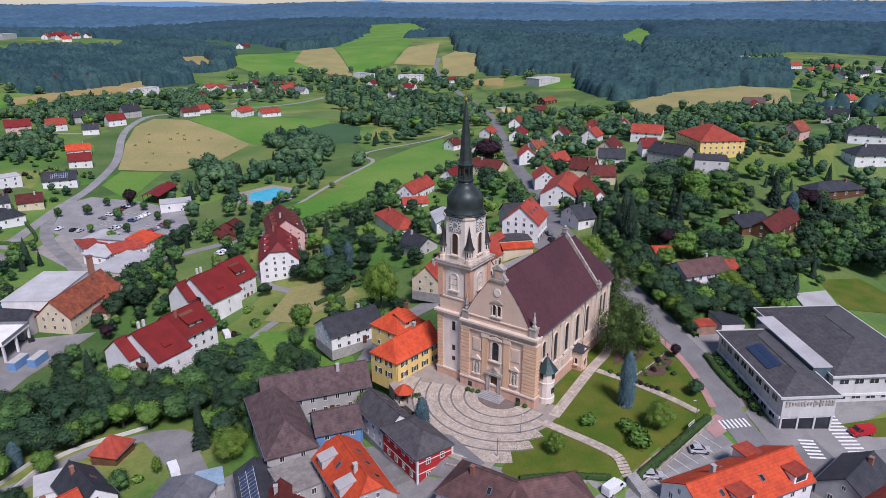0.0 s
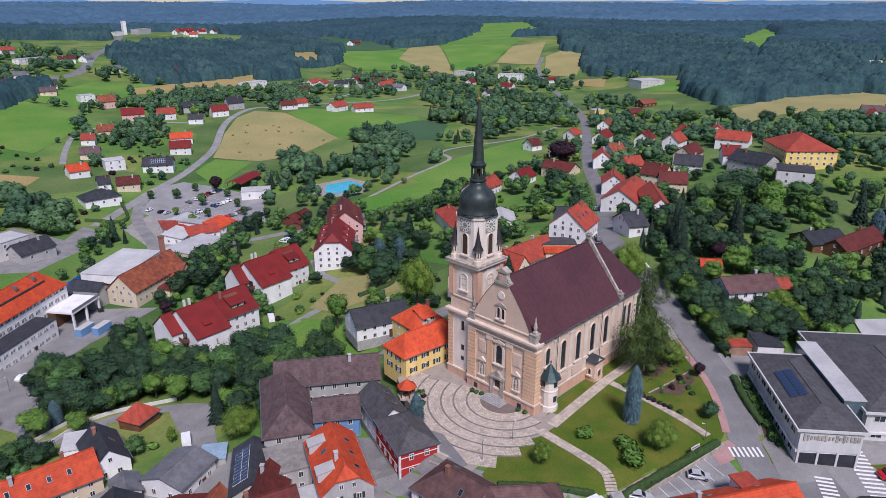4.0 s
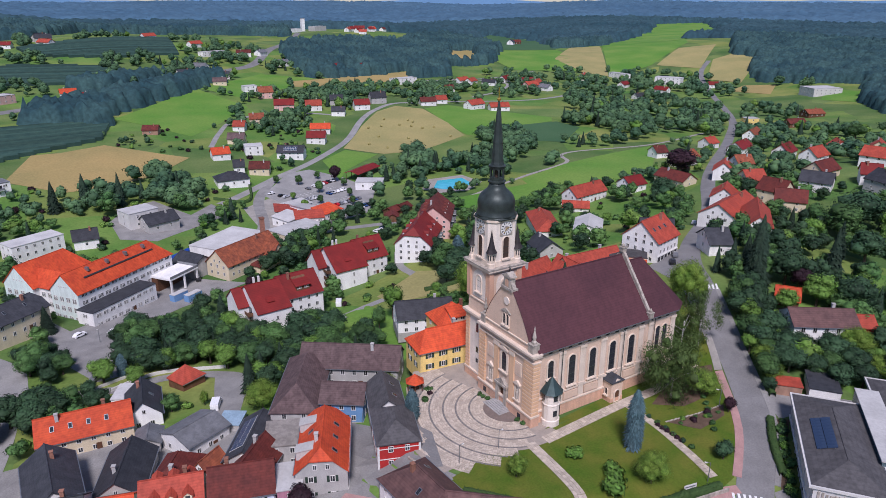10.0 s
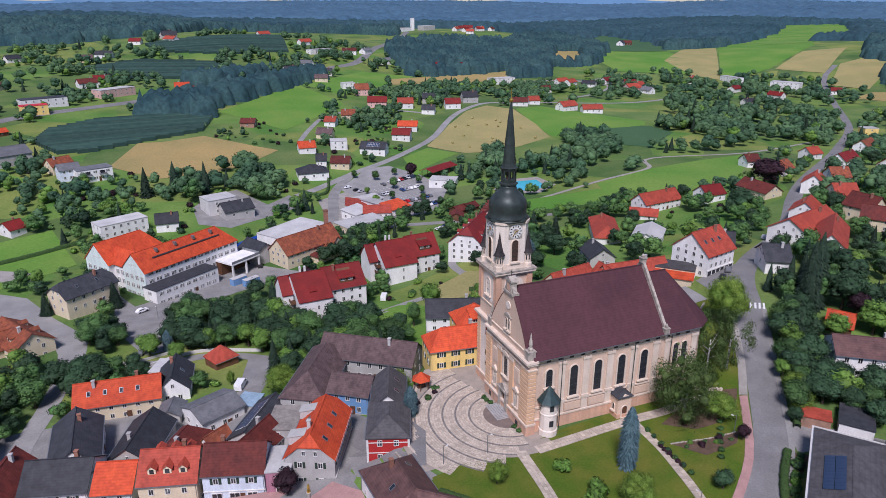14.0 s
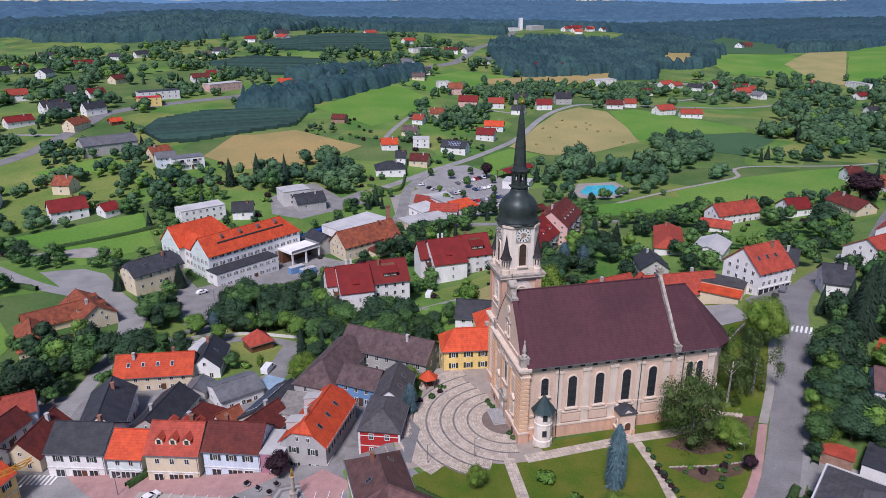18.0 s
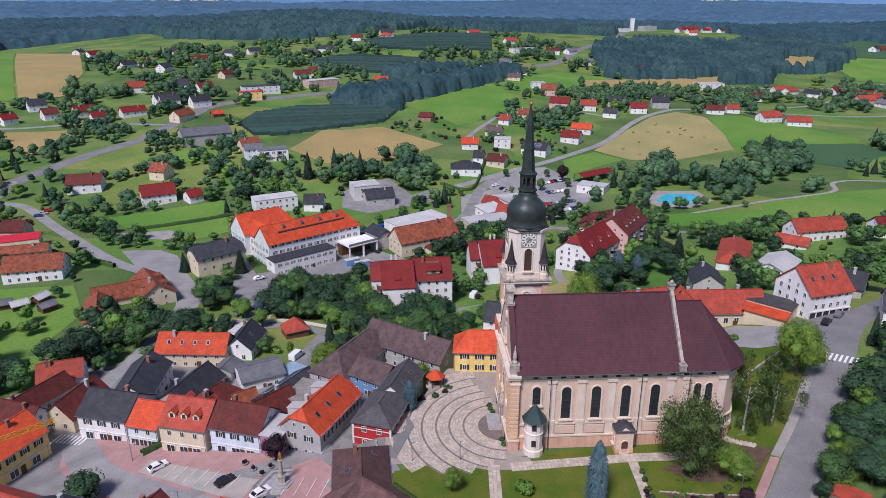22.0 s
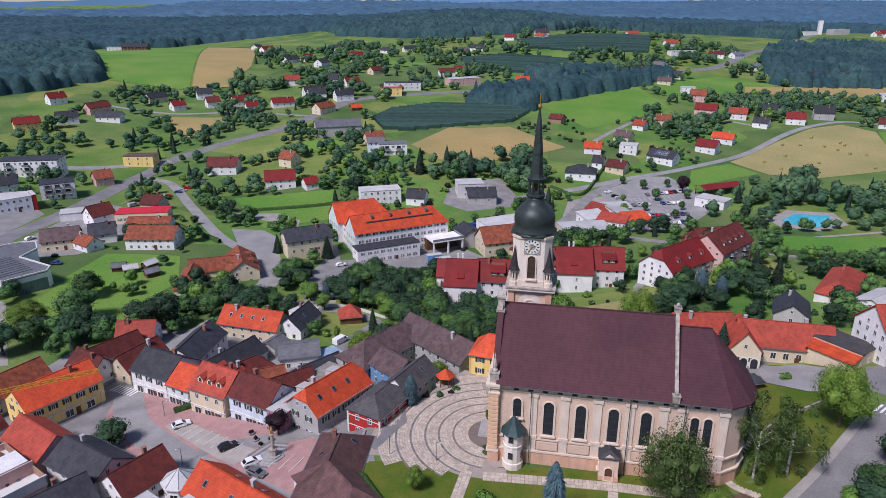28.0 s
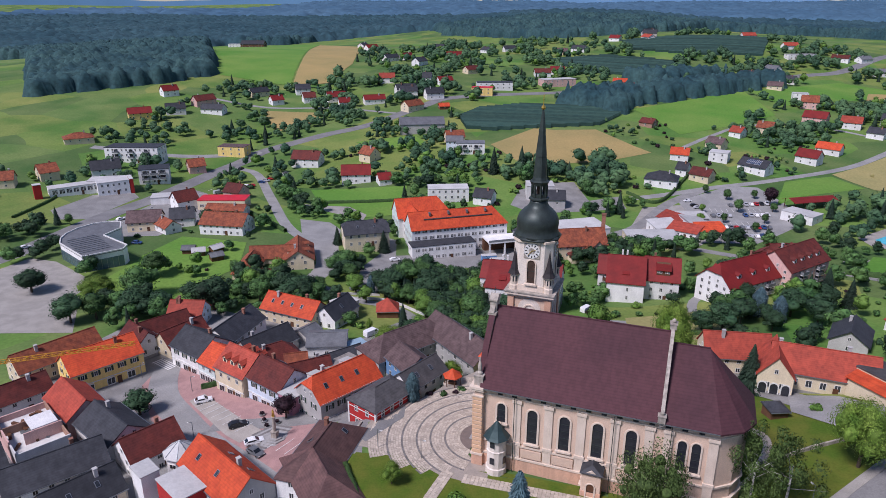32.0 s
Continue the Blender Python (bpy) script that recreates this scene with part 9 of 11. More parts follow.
for i in range(14):
    edge = 23.4 + 0.98 * i
    ston = thing("edging_stone", pose(edge, -13.5 - 0.26 * i, float(gz(edge, -13.5 - 0.26 * i)) - 0.05, 0, 0, -15 + 7 * (i % 3)), "pale rough stone edging the bed", "stone", "edging stones")
    part("stone", Geo().box(-0.45, -0.17, 0, 0.45, 0.17, 0.26 + 0.03 * (i % 3)), M_STATUE, ston)
for i in range(6):
    tree("bush3", 20.6 - 0.1 * i, -13.2 - 1.25 * i, 0.85, 1.25, say="low red-leaved shrub in a row beside the path")
for i in range(7):
    tree("bush1" if i % 2 else "bush0", 21.9 - 0.35 * i, -8 - 2.3 * i, 1.0, 1.1)
for i in range(6):
    tree("bush0", 28 + 1.8 * i, -21.2 + 1.7 * i, 1.0, 1.2)

# ---- hedges and walls ----
M_HEDGE = mat("hedge_leaves", (0.028, 0.06, 0.016), (0.042, 0.08, 0.022), 0.85, 1.2, 5, 0.0, island=0.4)


def hedge(pts, w, h, seed, label="clipped dark green hedge"):
    """A clipped hedge: a rough body covered in small leaf sprays."""
    r = np.random.RandomState(seed)
    L = smooth_line(pts, 1.2)
    rows = []
    for i, p in enumerate(L):
        d = L[min(i + 1, len(L) - 1)] - L[max(i - 1, 0)]
        n = np.array([-d[1], d[0]]) / (np.hypot(*d) + 1e-9)
        z = float(gz(p[0], p[1])) - 0.1
        hh = h * r.uniform(0.9, 1.1)
        for a, b in ((-0.5, 0), (-0.5, 0.8), (-0.3, 1), (0.3, 1), (0.5, 0.8), (0.5, 0)):
            q = p + n * a * w * r.uniform(0.9, 1.15)
            rows.append((q[0], q[1], z + b * hh))
    k = 6
    F = [(i * k + j, i * k + j + 1, (i + 1) * k + j + 1, (i + 1) * k + j) for i in range(len(L) - 1) for j in range(k - 1)]
    T = [t for a, b, c, d in F for t in ((a, b, c), (a, c, d))]
    V = np.array(rows)
    m = len(L) * 30
    f = r.randint(0, len(T), m)
    T = np.array(T)
    u = r.dirichlet((1, 1, 1), m)
    P = (V[T[f]] * u[:, :, None]).sum(1)
    e1, e2 = r.normal(size=(m, 3)) * 0.13, r.normal(size=(m, 3)) * 0.13
    C = np.stack([P - e1, P + e2, P + e1 + [0, 0, 0.06]], 1).reshape(-1, 3)
    Q = np.arange(m * 3).reshape(-1, 3) + len(V)
    for p in L:
        TAKEN.append((p[0], p[1], w))
    return tagged(new("hedge", fast_mesh("hedge", np.vstack([V, C]), np.vstack([T, Q]), M_HEDGE)), label, "hedge")


hedge([(-11.5, -23.2), (0, -26.8), (14.8, -31.4)], 1.3, 1.7, 1)
hedge([(-13.5, -19.5), (-18, -13), (-23.5, -5.5)], 0.9, 1.1, 2)
hedge([(40, -26), (33, -31), (27, -36.5)], 1.4, 1.2, 3, "planted green strip beside the school")
hedge([(54, -15.6), (47.5, -22.3)], 1.2, 1.2, 4)
hedge([(-126, 196), (-100, 205), (-80, 214)], 1.2, 1.6, 5)
hedge([(-168, 185), (-140, 162), (-118, 146)], 1.4, 1.8, 6)
hedge([(18, 140), (30, 142), (44, 136)], 1.2, 1.3, 7)
hedge([(38, 96), (50, 92), (58, 100)], 1.4, 1.4, 8)
hedge([(100, 160), (130, 150), (156, 142)], 1.6, 2.0, 9)
hedge([(-245, 128), (-252, 158), (-262, 176)], 1.0, 1.2, 10)
hedge([(20, 262), (36, 254), (52, 300)], 1.2, 1.6, 11)
hedge([(-75.5, 23.6), (-71.0, 27.0)], 1.3, 1.4, 12)
hedge([(60, 60), (72, 62), (84, 58)], 1.2, 1.5, 13)


def low_wall(pts, w, h, material, label, name="garden_wall"):
    L = smooth_line(pts, 2.0)
    g = Geo()
    rows = []
    for i, p in enumerate(L):
        d = L[min(i + 1, len(L) - 1)] - L[max(i - 1, 0)]
        n = np.array([-d[1], d[0]]) / (np.hypot(*d) + 1e-9) * w / 2
        z = float(gz(p[0], p[1]))
        rows += [(*(p - n), z - 1.5), (*(p - n), z + h), (*(p + n), z + h), (*(p + n), z - 1.5)]
    F = [(i * 4 + j, i * 4 + j + 1, i * 4 + 5 + j, i * 4 + 4 + j) for i in range(len(L) - 1) for j in range(3)]
    g.add(rows, F + [(0, 1, 2, 3), (len(rows) - 1, len(rows) - 2, len(rows) - 3, len(rows) - 4)])
    return tagged(new(name, g.mesh(name, material)), label, "wall", kind="structure")


low_wall([(-12.5, -24.4), (0, -28.2), (15.5, -32.6)], 0.3, 0.8, M_STATUE, "grey retaining wall below the church garden")
low_wall([(-26, 8.5), (-25.5, 0), (-24.5, -4)], 0.4, 0.5, M_STATUE, "rough stone wall at the plaza edge")
low_wall([(70, 24), (56, 16), (50, 10)], 0.35, 0.8, M_STATUE, "low stone wall behind the church")
low_wall([(-36, 84), (-52, 92), (-68, 88)], 0.3, 0.9, WALL["concrete"], "grey garden wall along the lane")
low_wall([(-56, 96), (-72, 92)], 0.2, 0.8, WALL["concrete"], "grey parapet along the parking lane")
ban = thing("banner", pose(9.2, -28.9, float(gz(9.2, -28.9)), 0, 0, -16), "white printed banner on the hedge", "banner")
part("cloth", Geo().box(-1.4, -0.02, 1.3, 1.4, 0.02, 2.2), M_FRAME, ban)
for sx in (-1.4, 1.4):
    part("stake", Geo().box(sx - 0.04, -0.06, -0.3, sx + 0.04, 0.02, 2.3), M_DOOR, ban)
part("print_bar", Geo().box(-1.1, -0.035, 1.6, 1.1, -0.025, 1.85), PAINT["grey"], ban)

# stairs from the garden to the parking lot
st = thing("stone_stairs", pose(-11.6, -22.6, 0), "stone steps down to the parking lot", "stairs", kind="structure")
for i in range(10):
    part("step", Geo().box(-1.1, -0.38 * i - 0.38, -3.5, 1.1, -0.38 * i, -0.17 * i), M_KERB, st, m=pose(0, 0, 0, 0, 0, -30))
st = thing("stone_stairs", pose(-24.8, 5.2, 0), "stone steps between plaza and square", "stairs", kind="structure")
for i in range(12):
    part("step", Geo().box(-1.3, -0.4 * i - 0.4, -6, 1.3, -0.4 * i, -0.17 * i), M_KERB, st, m=pose(0, 0, 0, 0, 0, -62))

# ---- street lamps ----
lamp0 = None
for i, (x, y, a) in enumerate(((-10.5, 0.2, 0), (-19.5, 1.0, 0), (14.5, -29.0, 120), (36, -17, 120), (56, 1.5, 120), (-77, 22, 30), (-63, 3, 200), (-95, 26, 60), (-60, 126, 100), (45, 230, 0))):
    z = float(gz(x, y))
    if lamp0 is None:
        lamp0 = thing("street_lamp", pose(x, y, z, 0, 0, a), "slim grey street lamp on a post", "street lamp", "street lamps")
        part("post", Geo().lathe([(0.09, -0.4), (0.06, 4.2)], 0, 0, 8), M_METAL, lamp0)
        part("arm", Geo().box(-0.03, -0.03, 4.1, 0.8, 0.03, 4.18), M_METAL, lamp0)
        part("lamp_head", Geo().box(0.5, -0.13, 4.0, 1.0, 0.13, 4.12), M_FRAME, lamp0)
    else:
        copy_thing(lamp0, pose(x, y, z, 0, 0, a))

# ---- tower crane over the building site ----
M_CRANE = mat("crane_yellow", (0.62, 0.30, 0.03), (0.5, 0.24, 0.03), 0.5, 1, 8, 0.05)
crane = thing("tower_crane", pose(-122.5, -4.5, float(gz(-122, -4))), "yellow lattice tower crane over the building site", "crane")
ztop = 3.0 - float(gz(-122, -4))


def lattice(name, length, s, m, bays):
    """A square lattice girder along local x, its four chords and diagonals each a bar."""
    c = part(name, Geo().box(0, -s, -0.06, length, -s + 0.1, 0.06), M_CRANE, crane, m=m)
    for dy, dz in ((s - 0.1, 0), (0, s * 1.6)):
        part("chord", Geo().box(0, dy if dz == 0 else -0.06, dz - 0.06, length, dy + 0.1 if dz == 0 else 0.06, dz + 0.06), M_CRANE, c)
    for i in range(bays):
        x0, x1 = length * i / bays, length * (i + 1) / bays
        for ya, za, yb, zb in ((-s, 0, 0, s * 1.6), (s, 0, 0, s * 1.6), (-s, 0, s, 0)):
            p, q = (Vector((x0, ya, za)), Vector((x1, yb, zb))) if i % 2 else (Vector((x1, ya, za)), Vector((x0, yb, zb)))
            o = Vector((0, 0, 0.05))
            sd = (q - p).cross(Vector((0, 0, 1))).normalized() * 0.05
            part("brace", Geo().add([p - sd - o, p + sd - o, p + sd + o, p - sd + o, q - sd - o, q + sd - o, q + sd + o, q - sd + o], [(0, 1, 2, 3), (7, 6, 5, 4), (0, 4, 5, 1), (1, 5, 6, 2), (2, 6, 7, 3), (3, 7, 4, 0)]), M_CRANE, c)
    return c


lattice("jib", 41, 0.5, pose(0, 0, ztop, 0, 0, 35), 22)
lattice("mast", ztop + 2.5, 0.6, pose(0, 0, 0, 0, -90, 35), 8)
part("counterweight", Geo().box(-6.5, -0.6, -0.6, -3, 0.6, 0.6), WALL["concrete"], crane, m=pose(0, 0, ztop, 0, 0, 35))
part("counter_jib", Geo().box(-6.5, -0.5, 0.0, 0.3, 0.5, 0.25), M_CRANE, crane, m=pose(0, 0, ztop, 0, 0, 35))

# ---- pool with paved rim ----
M_WATER = mat("pool_water", (0.05, 0.42, 0.55), (0.08, 0.50, 0.62), 0.08, 0.3, 3, 0.1, spec=0.5)
area("pool_deck", [(118.3, 215.5), (132.2, 229.2), (150.5, 221.5), (148.6, 200.8), (133, 192.6), (120.5, 201)], M_GRAVEL, 0.12, 5, "pale paved deck round the pool", "deck")
area("pool_water", [(123.9, 212.1), (133.9, 222.6), (146.4, 216.3), (143, 202.5), (133.5, 198.4), (126.1, 204.8)], M_WATER, 0.22, 4, "turquoise water of the outdoor pool", "pool", kind="structure")
# ---- star-shaped nursery school ----
def wedge(x, y, turn, l, w, e, r, roof, wall="white"):
    return house(x, y, turn, l, w, e, r, wall, roof, "shed", near=1, storeys=1, chimneys=0, plain=0, say=f"{wall} wing of a low building with {ROOF_SAY[roof]} lean-to roof", name="nursery_wing", cat="building", group="wings of the nursery school")


wedge(42, 222, 70, 14, 10, 3.4, 5.0, "red")
wedge(52, 219, 110, 13, 10, 3.4, 5.2, "light")
wedge(58, 209, 20, 12, 9, 3.4, 5.2, "orange")
wedge(47, 206, -20, 13, 9, 3.4, 4.8, "red")
wedge(38, 210, 30, 12, 9, 3.2, 4.8, "light")
wedge(50, 229, 15, 16, 8, 3.2, 4.2, "light")
house(32.8, 188.3, 15, 22, 14, 4.2, 4.5, "cream", "light", "flat", near=1, chimneys=0, say="cream hall with pale flat roof beside the nursery", name="hall", cat="hall")
# red roof on posts beside the car park
sh = thing("open_shed", pose(108, 262, float(gz(108, 262)), 0, 0, 28), "open shed with long red metal roof", "shed")
part("roof", Geo().sheet(*roof_form("gable", 24, 9, 4.2, 5.6, 0.4, 0.5), 0.15), ROOF["crimson"], sh)
for i in range(5):
    for sy in (-4, 4):
        part("post", Geo().box(-11 + 5.5 * i - 0.12, sy - 0.12, -1.0, -11 + 5.5 * i + 0.12, sy + 0.12, 4.3), M_DOOR, sh)
TAKEN.append((108, 262, 11))
# curved-front bank
def block(name, poly, h, wall, roof, label, z=None, plain=False):
    cx, cy = sum(p[0] for p in poly) / len(poly), sum(p[1] for p in poly) / len(poly)
    z = float(gz(cx, cy)) if z is None else z
    b = thing(name, pose(cx, cy, z), label, "building")
    P = [(x - cx, y - cy) for x, y in poly]
    part("wall", Geo().prism(P, -2, h, "z"), WALL[wall], b)
    part("roof", Geo().prism([(x * 1.01, y * 1.01) for x, y in P], h, h + 0.3, "z"), ROOF[roof], b)
    for (ax, ay), (bx, by) in zip(P, P[1:] + P[:1]):
        L = math.dist((ax, ay), (bx, by))
        a = math.degrees(math.atan2(by - ay, bx - ax))
        for s in range(0 if plain else max(1, int(h / 3))):
            for i in range(int(L / 2.6)):
                t = (i + 0.5) / int(L / 2.6)
                put_window(b, pose(ax + (bx - ax) * t, ay + (by - ay) * t, 0.9 + 2.9 * s, 0, 0, a + 180), 1.9, 1.5, True)
    TAKEN.append((cx, cy, 16))
    # a parapet along every edge
    for (ax, ay), (bx, by) in zip(P, P[1:] + P[:1]):
        L = math.dist((ax, ay), (bx, by))
        part("parapet", Geo().box(-L / 2, -0.18, h + 0.25, L / 2, 0.18, h + 0.75), M_FRAME, b, m=pose((ax + bx) / 2, (ay + by) / 2, 0, 0, 0, math.degrees(math.atan2(by - ay, bx - ax))))
    return b


bank = block("bank", [(-183.0, 92.0), (-187.0, 96.5), (-189.6, 102.0), (-190.2, 109.0), (-188.4, 115.5), (-184.5, 119.6), (-179.7, 120.9), (-173.8, 113.5), (-174.0, 104.5), (-157.5, 97.6), (-156.0, 93.6), (-164.1, 82.5)][::-1], 6.4, "white", "grey", "modern white bank building with rounded corner and flat roof", plain=True)
for (ax, ay), (bx, by) in (((-164.1, 82.5), (-183.0, 92.0)), ((-183.0, 92.0), (-187.0, 96.5)), ((-187.0, 96.5), (-189.6, 102.0)), ((-189.6, 102.0), (-190.2, 109.0)), ((-156.0, 93.6), (-164.1, 82.5))):
    dx, dy, L = bx - ax, by - ay, math.dist((ax, ay), (bx, by))
    front = part("glass_front", Geo().box(-L / 2 + 0.15, -0.06, 0.2, L / 2 - 0.15, 0.06, 4.6), WALL["glass"], bank, "greenish glass front", m=pose((ax + bx) / 2 - bank.location.x, (ay + by) / 2 - bank.location.y, 0, 0, 0, math.degrees(math.atan2(dy, dx))))
    for k in range(int(L / 1.8) + 1):
        part("mullion", Geo().box(-0.05, -0.14, 0.2, 0.05, 0.14, 4.6), M_METAL, front, m=pose(-L / 2 + 0.15 + (L - 0.3) * k / max(1, int(L / 1.8)), 0, 0))
for k in range(9):
    part("roof_seam", Geo().box(-5.5, -0.1, 6.7, 5.5, 0.1, 6.95), M_METAL, bank, m=pose(-180.0 + 1.9 * k - bank.location.x, 99.5 - 1.2 * k - bank.location.y, 0, 0, 0, 58))
for i, (x, y) in enumerate(((-141.5, 112), (-136.5, 111), (-127.4, 109), (-132, 116))):
    house(x, y, 20 + 15 * i, 4.5, 3.5, 2.2, 3.2, "wood", "light" if i % 2 else "grey", "gable", near=1, plain=1, chimneys=0, name="garden_shed", cat="shed", say="small wooden garden shed on the lawn", group="garden sheds")
for i, (x, y, a) in enumerate(((82, 187, 20), (88.5, 188, 20), (76, 178, 60))):
    house(x, y, a, 7, 6, 2.6, 4.2, "wood", "maroon", "gable", near=1, plain=1, chimneys=0, name="carport", cat="carport", say="maroon-roofed open wooden carport building", group="carports")
for i, (x, y) in enumerate(((-22, 176), (-30, 150), (-26, 147))):
    c = thing("container", pose(x, y, float(gz(x, y)) + 0.05, 0, 0, 25), "blue steel container in the yard", "container")
    part("box", Geo().box(-3, -1.2, 0, 3, 1.2, 2.5), WALL["blue"], c)
    part("lid", Geo().box(-3.05, -1.25, 2.5, 3.05, 1.25, 2.6), ROOF["light"] if i else PAINT["blue"], c)
# relief on the school front
rel = thing("wall_relief", pose(23.9, -48.9, 4.2, 0, 0, -56), "grey relief artwork on the concrete front", "relief")
rnd = random.Random(8)
for i in range(16):
    w, h = rnd.uniform(0.3, 0.7), rnd.uniform(0.5, 1.5)
    part("relief_piece", Geo().box(-5.2 + 0.65 * i, -0.75, -h / 2, -5.2 + 0.65 * i + w, -0.5, h / 2), M_STATUE, rel)
sol = thing("solar_rack", pose(34.15, -38.65, 7.24, -18.3, 0, 34), "dark solar panels in two rows on the school roof", "solar panels")
part("rack_rail", Geo().box(-5.0, -1.2, -0.12, 5.0, -1.1, 0.02).box(-5.0, 1.1, -0.12, 5.0, 1.2, 0.02), M_METAL, sol)
for i in range(20):
    part("solar_panel", Geo().box(-0.48, -0.82, 0.02, 0.48, 0.82, 0.08), M_SOLAR, sol, m=pose(-4.5 + i % 10, 0.86 - 1.72 * (i // 10), 0))
# white terrace roof of the neighbour
con = thing("conservatory", pose(74.8, -18.6, 4.0, 0, 0, -38), "white glazed conservatory beside the house", "conservatory")
part("roof", Geo().sheet([(-4, -2, 2.4), (4, -2, 2.4), (4, 2, 3.1), (-4, 2, 3.1)], [[0, 1, 2, 3]], 0.1), ROOF["light"], con)
for i in range(6):
    part("post", Geo().box(-4 + 1.6 * i - 0.05, -2, -1.5, -4 + 1.6 * i + 0.05, -1.9, 2.4), M_FRAME, con)
area("terrace_roof", [(89.6, -40.9), (100.0, -49.0), (88.7, -53.3), (80.8, -45.3)], ROOF["light"], 0.5, 6, "white roofed terrace behind the school", "terrace", thick=0.4)

# ---- hay bales ----
bale = None
for i, (x, y) in enumerate(((179, 377), (203, 393), (190, 376), (203, 370), (158, 315), (154, 333), (216, 371), (208, 361), (211, 350), (219, 346), (209, 311), (216, 378), (185, 330), (172, 350))):
    z = float(gz(x, y)) + 0.15
    if bale is None:
        bale = thing("hay_bale", pose(x, y, z, 0, 0, 20), "round straw-coloured bale on the mown field", "hay bale", "hay bales")
        part("straw", Geo().lathe([(0.7, -0.75), (0.85, -0.7), (0.85, 0.7), (0.7, 0.75)], 0, 0, 14), M_HAY, bale, m=pose(0, 0, 0.8, 90, 0, 0))
    else:
        copy_thing(bale, pose(x, y, z, 0, 0, 37 * i))


# ---- orchards under dark nets: long rows ----
M_NET = mat("orchard_rows", (0.022, 0.054, 0.046), (0.034, 0.072, 0.056), 0.9, 0.2, 2, 0.2, island=0.25)


def orchard(poly, turn, gap, w, h, label):
    g = Geo()
    c, s = math.cos(radians(turn)), math.sin(radians(turn))
    U = [(x * c + y * s, -x * s + y * c) for x, y in poly]
    v = min(p[1] for p in U) + gap / 2
    while v < max(p[1] for p in U):
        cut = sorted(a[0] + (b[0] - a[0]) * (v - a[1]) / (b[1] - a[1]) for a, b in zip(U, U[1:] + U[:1]) if (a[1] > v) != (b[1] > v))
        for u0, u1 in zip(cut[::2], cut[1::2]):
            n = max(1, int((u1 - u0) / 12))
            rows = []
            for i in range(n + 1):
                u = u0 + (u1 - u0) * i / n
                for dv, dz in ((-w / 2, 0), (-w / 2, h * 0.8), (0, h), (w / 2, h * 0.8), (w / 2, 0)):
                    x, y = u * c - (v + dv) * s, u * s + (v + dv) * c
                    rows.append((x, y, float(gz(x, y)) + dz))
            g.add(rows, [(i * 5 + j, i * 5 + j + 1, i * 5 + 6 + j, i * 5 + 5 + j) for i in range(n) for j in range(4)] + [(0, 1, 2, 3, 4), tuple(len(rows) - 1 - k for k in range(5))])
        v += gap
    AREAS.append(poly)
    return tagged(new("orchard_rows", g.mesh("orchard_rows", M_NET)), label, "orchard", kind="stuff")


orchard([(-105.5, 389.9), (-97.9, 421.1), (-66.2, 448.8), (-20.8, 457.9), (8.9, 444.6), (-5, 401.7), (-47.7, 375.6), (-74.6, 357.7), (-92.2, 358.5)], 12, 3.6, 2.6, 3.0, "rows of orchard trees under dark nets")
orchard([(-6.9, 793.3), (52, 820.8), (167.3, 859.7), (144.1, 735.9), (67.3, 719.9), (0.2, 739.6)], 8, 6, 4.0, 3.2, "far rows of orchard trees on the slope")
orchard([(-78.3, 670.2), (-23.1, 700), (50.1, 682), (61.6, 651.1), (13.2, 609.3), (-39.7, 613.7)], -6, 5.5, 3.6, 3.2, "rows of orchard trees on the slope")

# ---- far ridges behind everything, their haze painted in as blue and glow ----
def ridge_line(name, dist, base, amp, col, glow, seed, label):
    m = bpy.data.materials.new(name)
    m.use_nodes = True
    b = m.node_tree.nodes["Principled BSDF"]
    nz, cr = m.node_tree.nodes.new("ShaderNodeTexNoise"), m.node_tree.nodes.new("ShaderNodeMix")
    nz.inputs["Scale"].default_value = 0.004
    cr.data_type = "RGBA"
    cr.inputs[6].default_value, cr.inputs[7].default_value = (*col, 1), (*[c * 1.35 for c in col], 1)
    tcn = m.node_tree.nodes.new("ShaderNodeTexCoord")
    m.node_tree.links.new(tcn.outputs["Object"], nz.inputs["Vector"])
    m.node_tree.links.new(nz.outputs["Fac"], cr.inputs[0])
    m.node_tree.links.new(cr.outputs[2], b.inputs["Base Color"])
    # the same blue is emitted, so the ridge glows like hazy distance
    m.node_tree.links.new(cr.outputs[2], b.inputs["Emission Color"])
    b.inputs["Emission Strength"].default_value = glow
    b.inputs["Roughness"].default_value = 1.0
    g = Geo()
    n = 260
    top = []
    for i in range(n + 1):
        a = radians(-40) + radians(220) * i / n
        h = base + amp * (0.6 * noise.noise((a * 7, seed, 0)) + 0.3 * noise.noise((a * 23, seed, 3)) + 0.12 * noise.noise((a * 90, seed, 5)))
        x, y = dist * math.cos(a), dist * math.sin(a)
        top += [(x, y, -60), (x, y, h), (x * 1.04, y * 1.04, -60)]
    g.add(top, [f for i in range(n) for f in ((i * 3, i * 3 + 1, i * 3 + 4, i * 3 + 3), (i * 3 + 1, i * 3 + 2, i * 3 + 5, i * 3 + 4))])
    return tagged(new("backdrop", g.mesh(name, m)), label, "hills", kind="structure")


ridge_line("far_ridge_haze", 4550, 73, 26, (0.075, 0.15, 0.25), 0.5, 7.0, "far mountain ridge, haze painted as pale blue glow")


# ---- roofs below the walk's end: stair turret, building site, dormers ----
tur = thing("stair_turret", pose(-57.0, -8.6, -8.2), "white eight-sided turret with folded pale metal roof", "turret")
part("wall", Geo().lathe([(3.0, -1), (3.0, 6.6)], 0, 0, 8, turn=0.39), WALL["white"], tur)
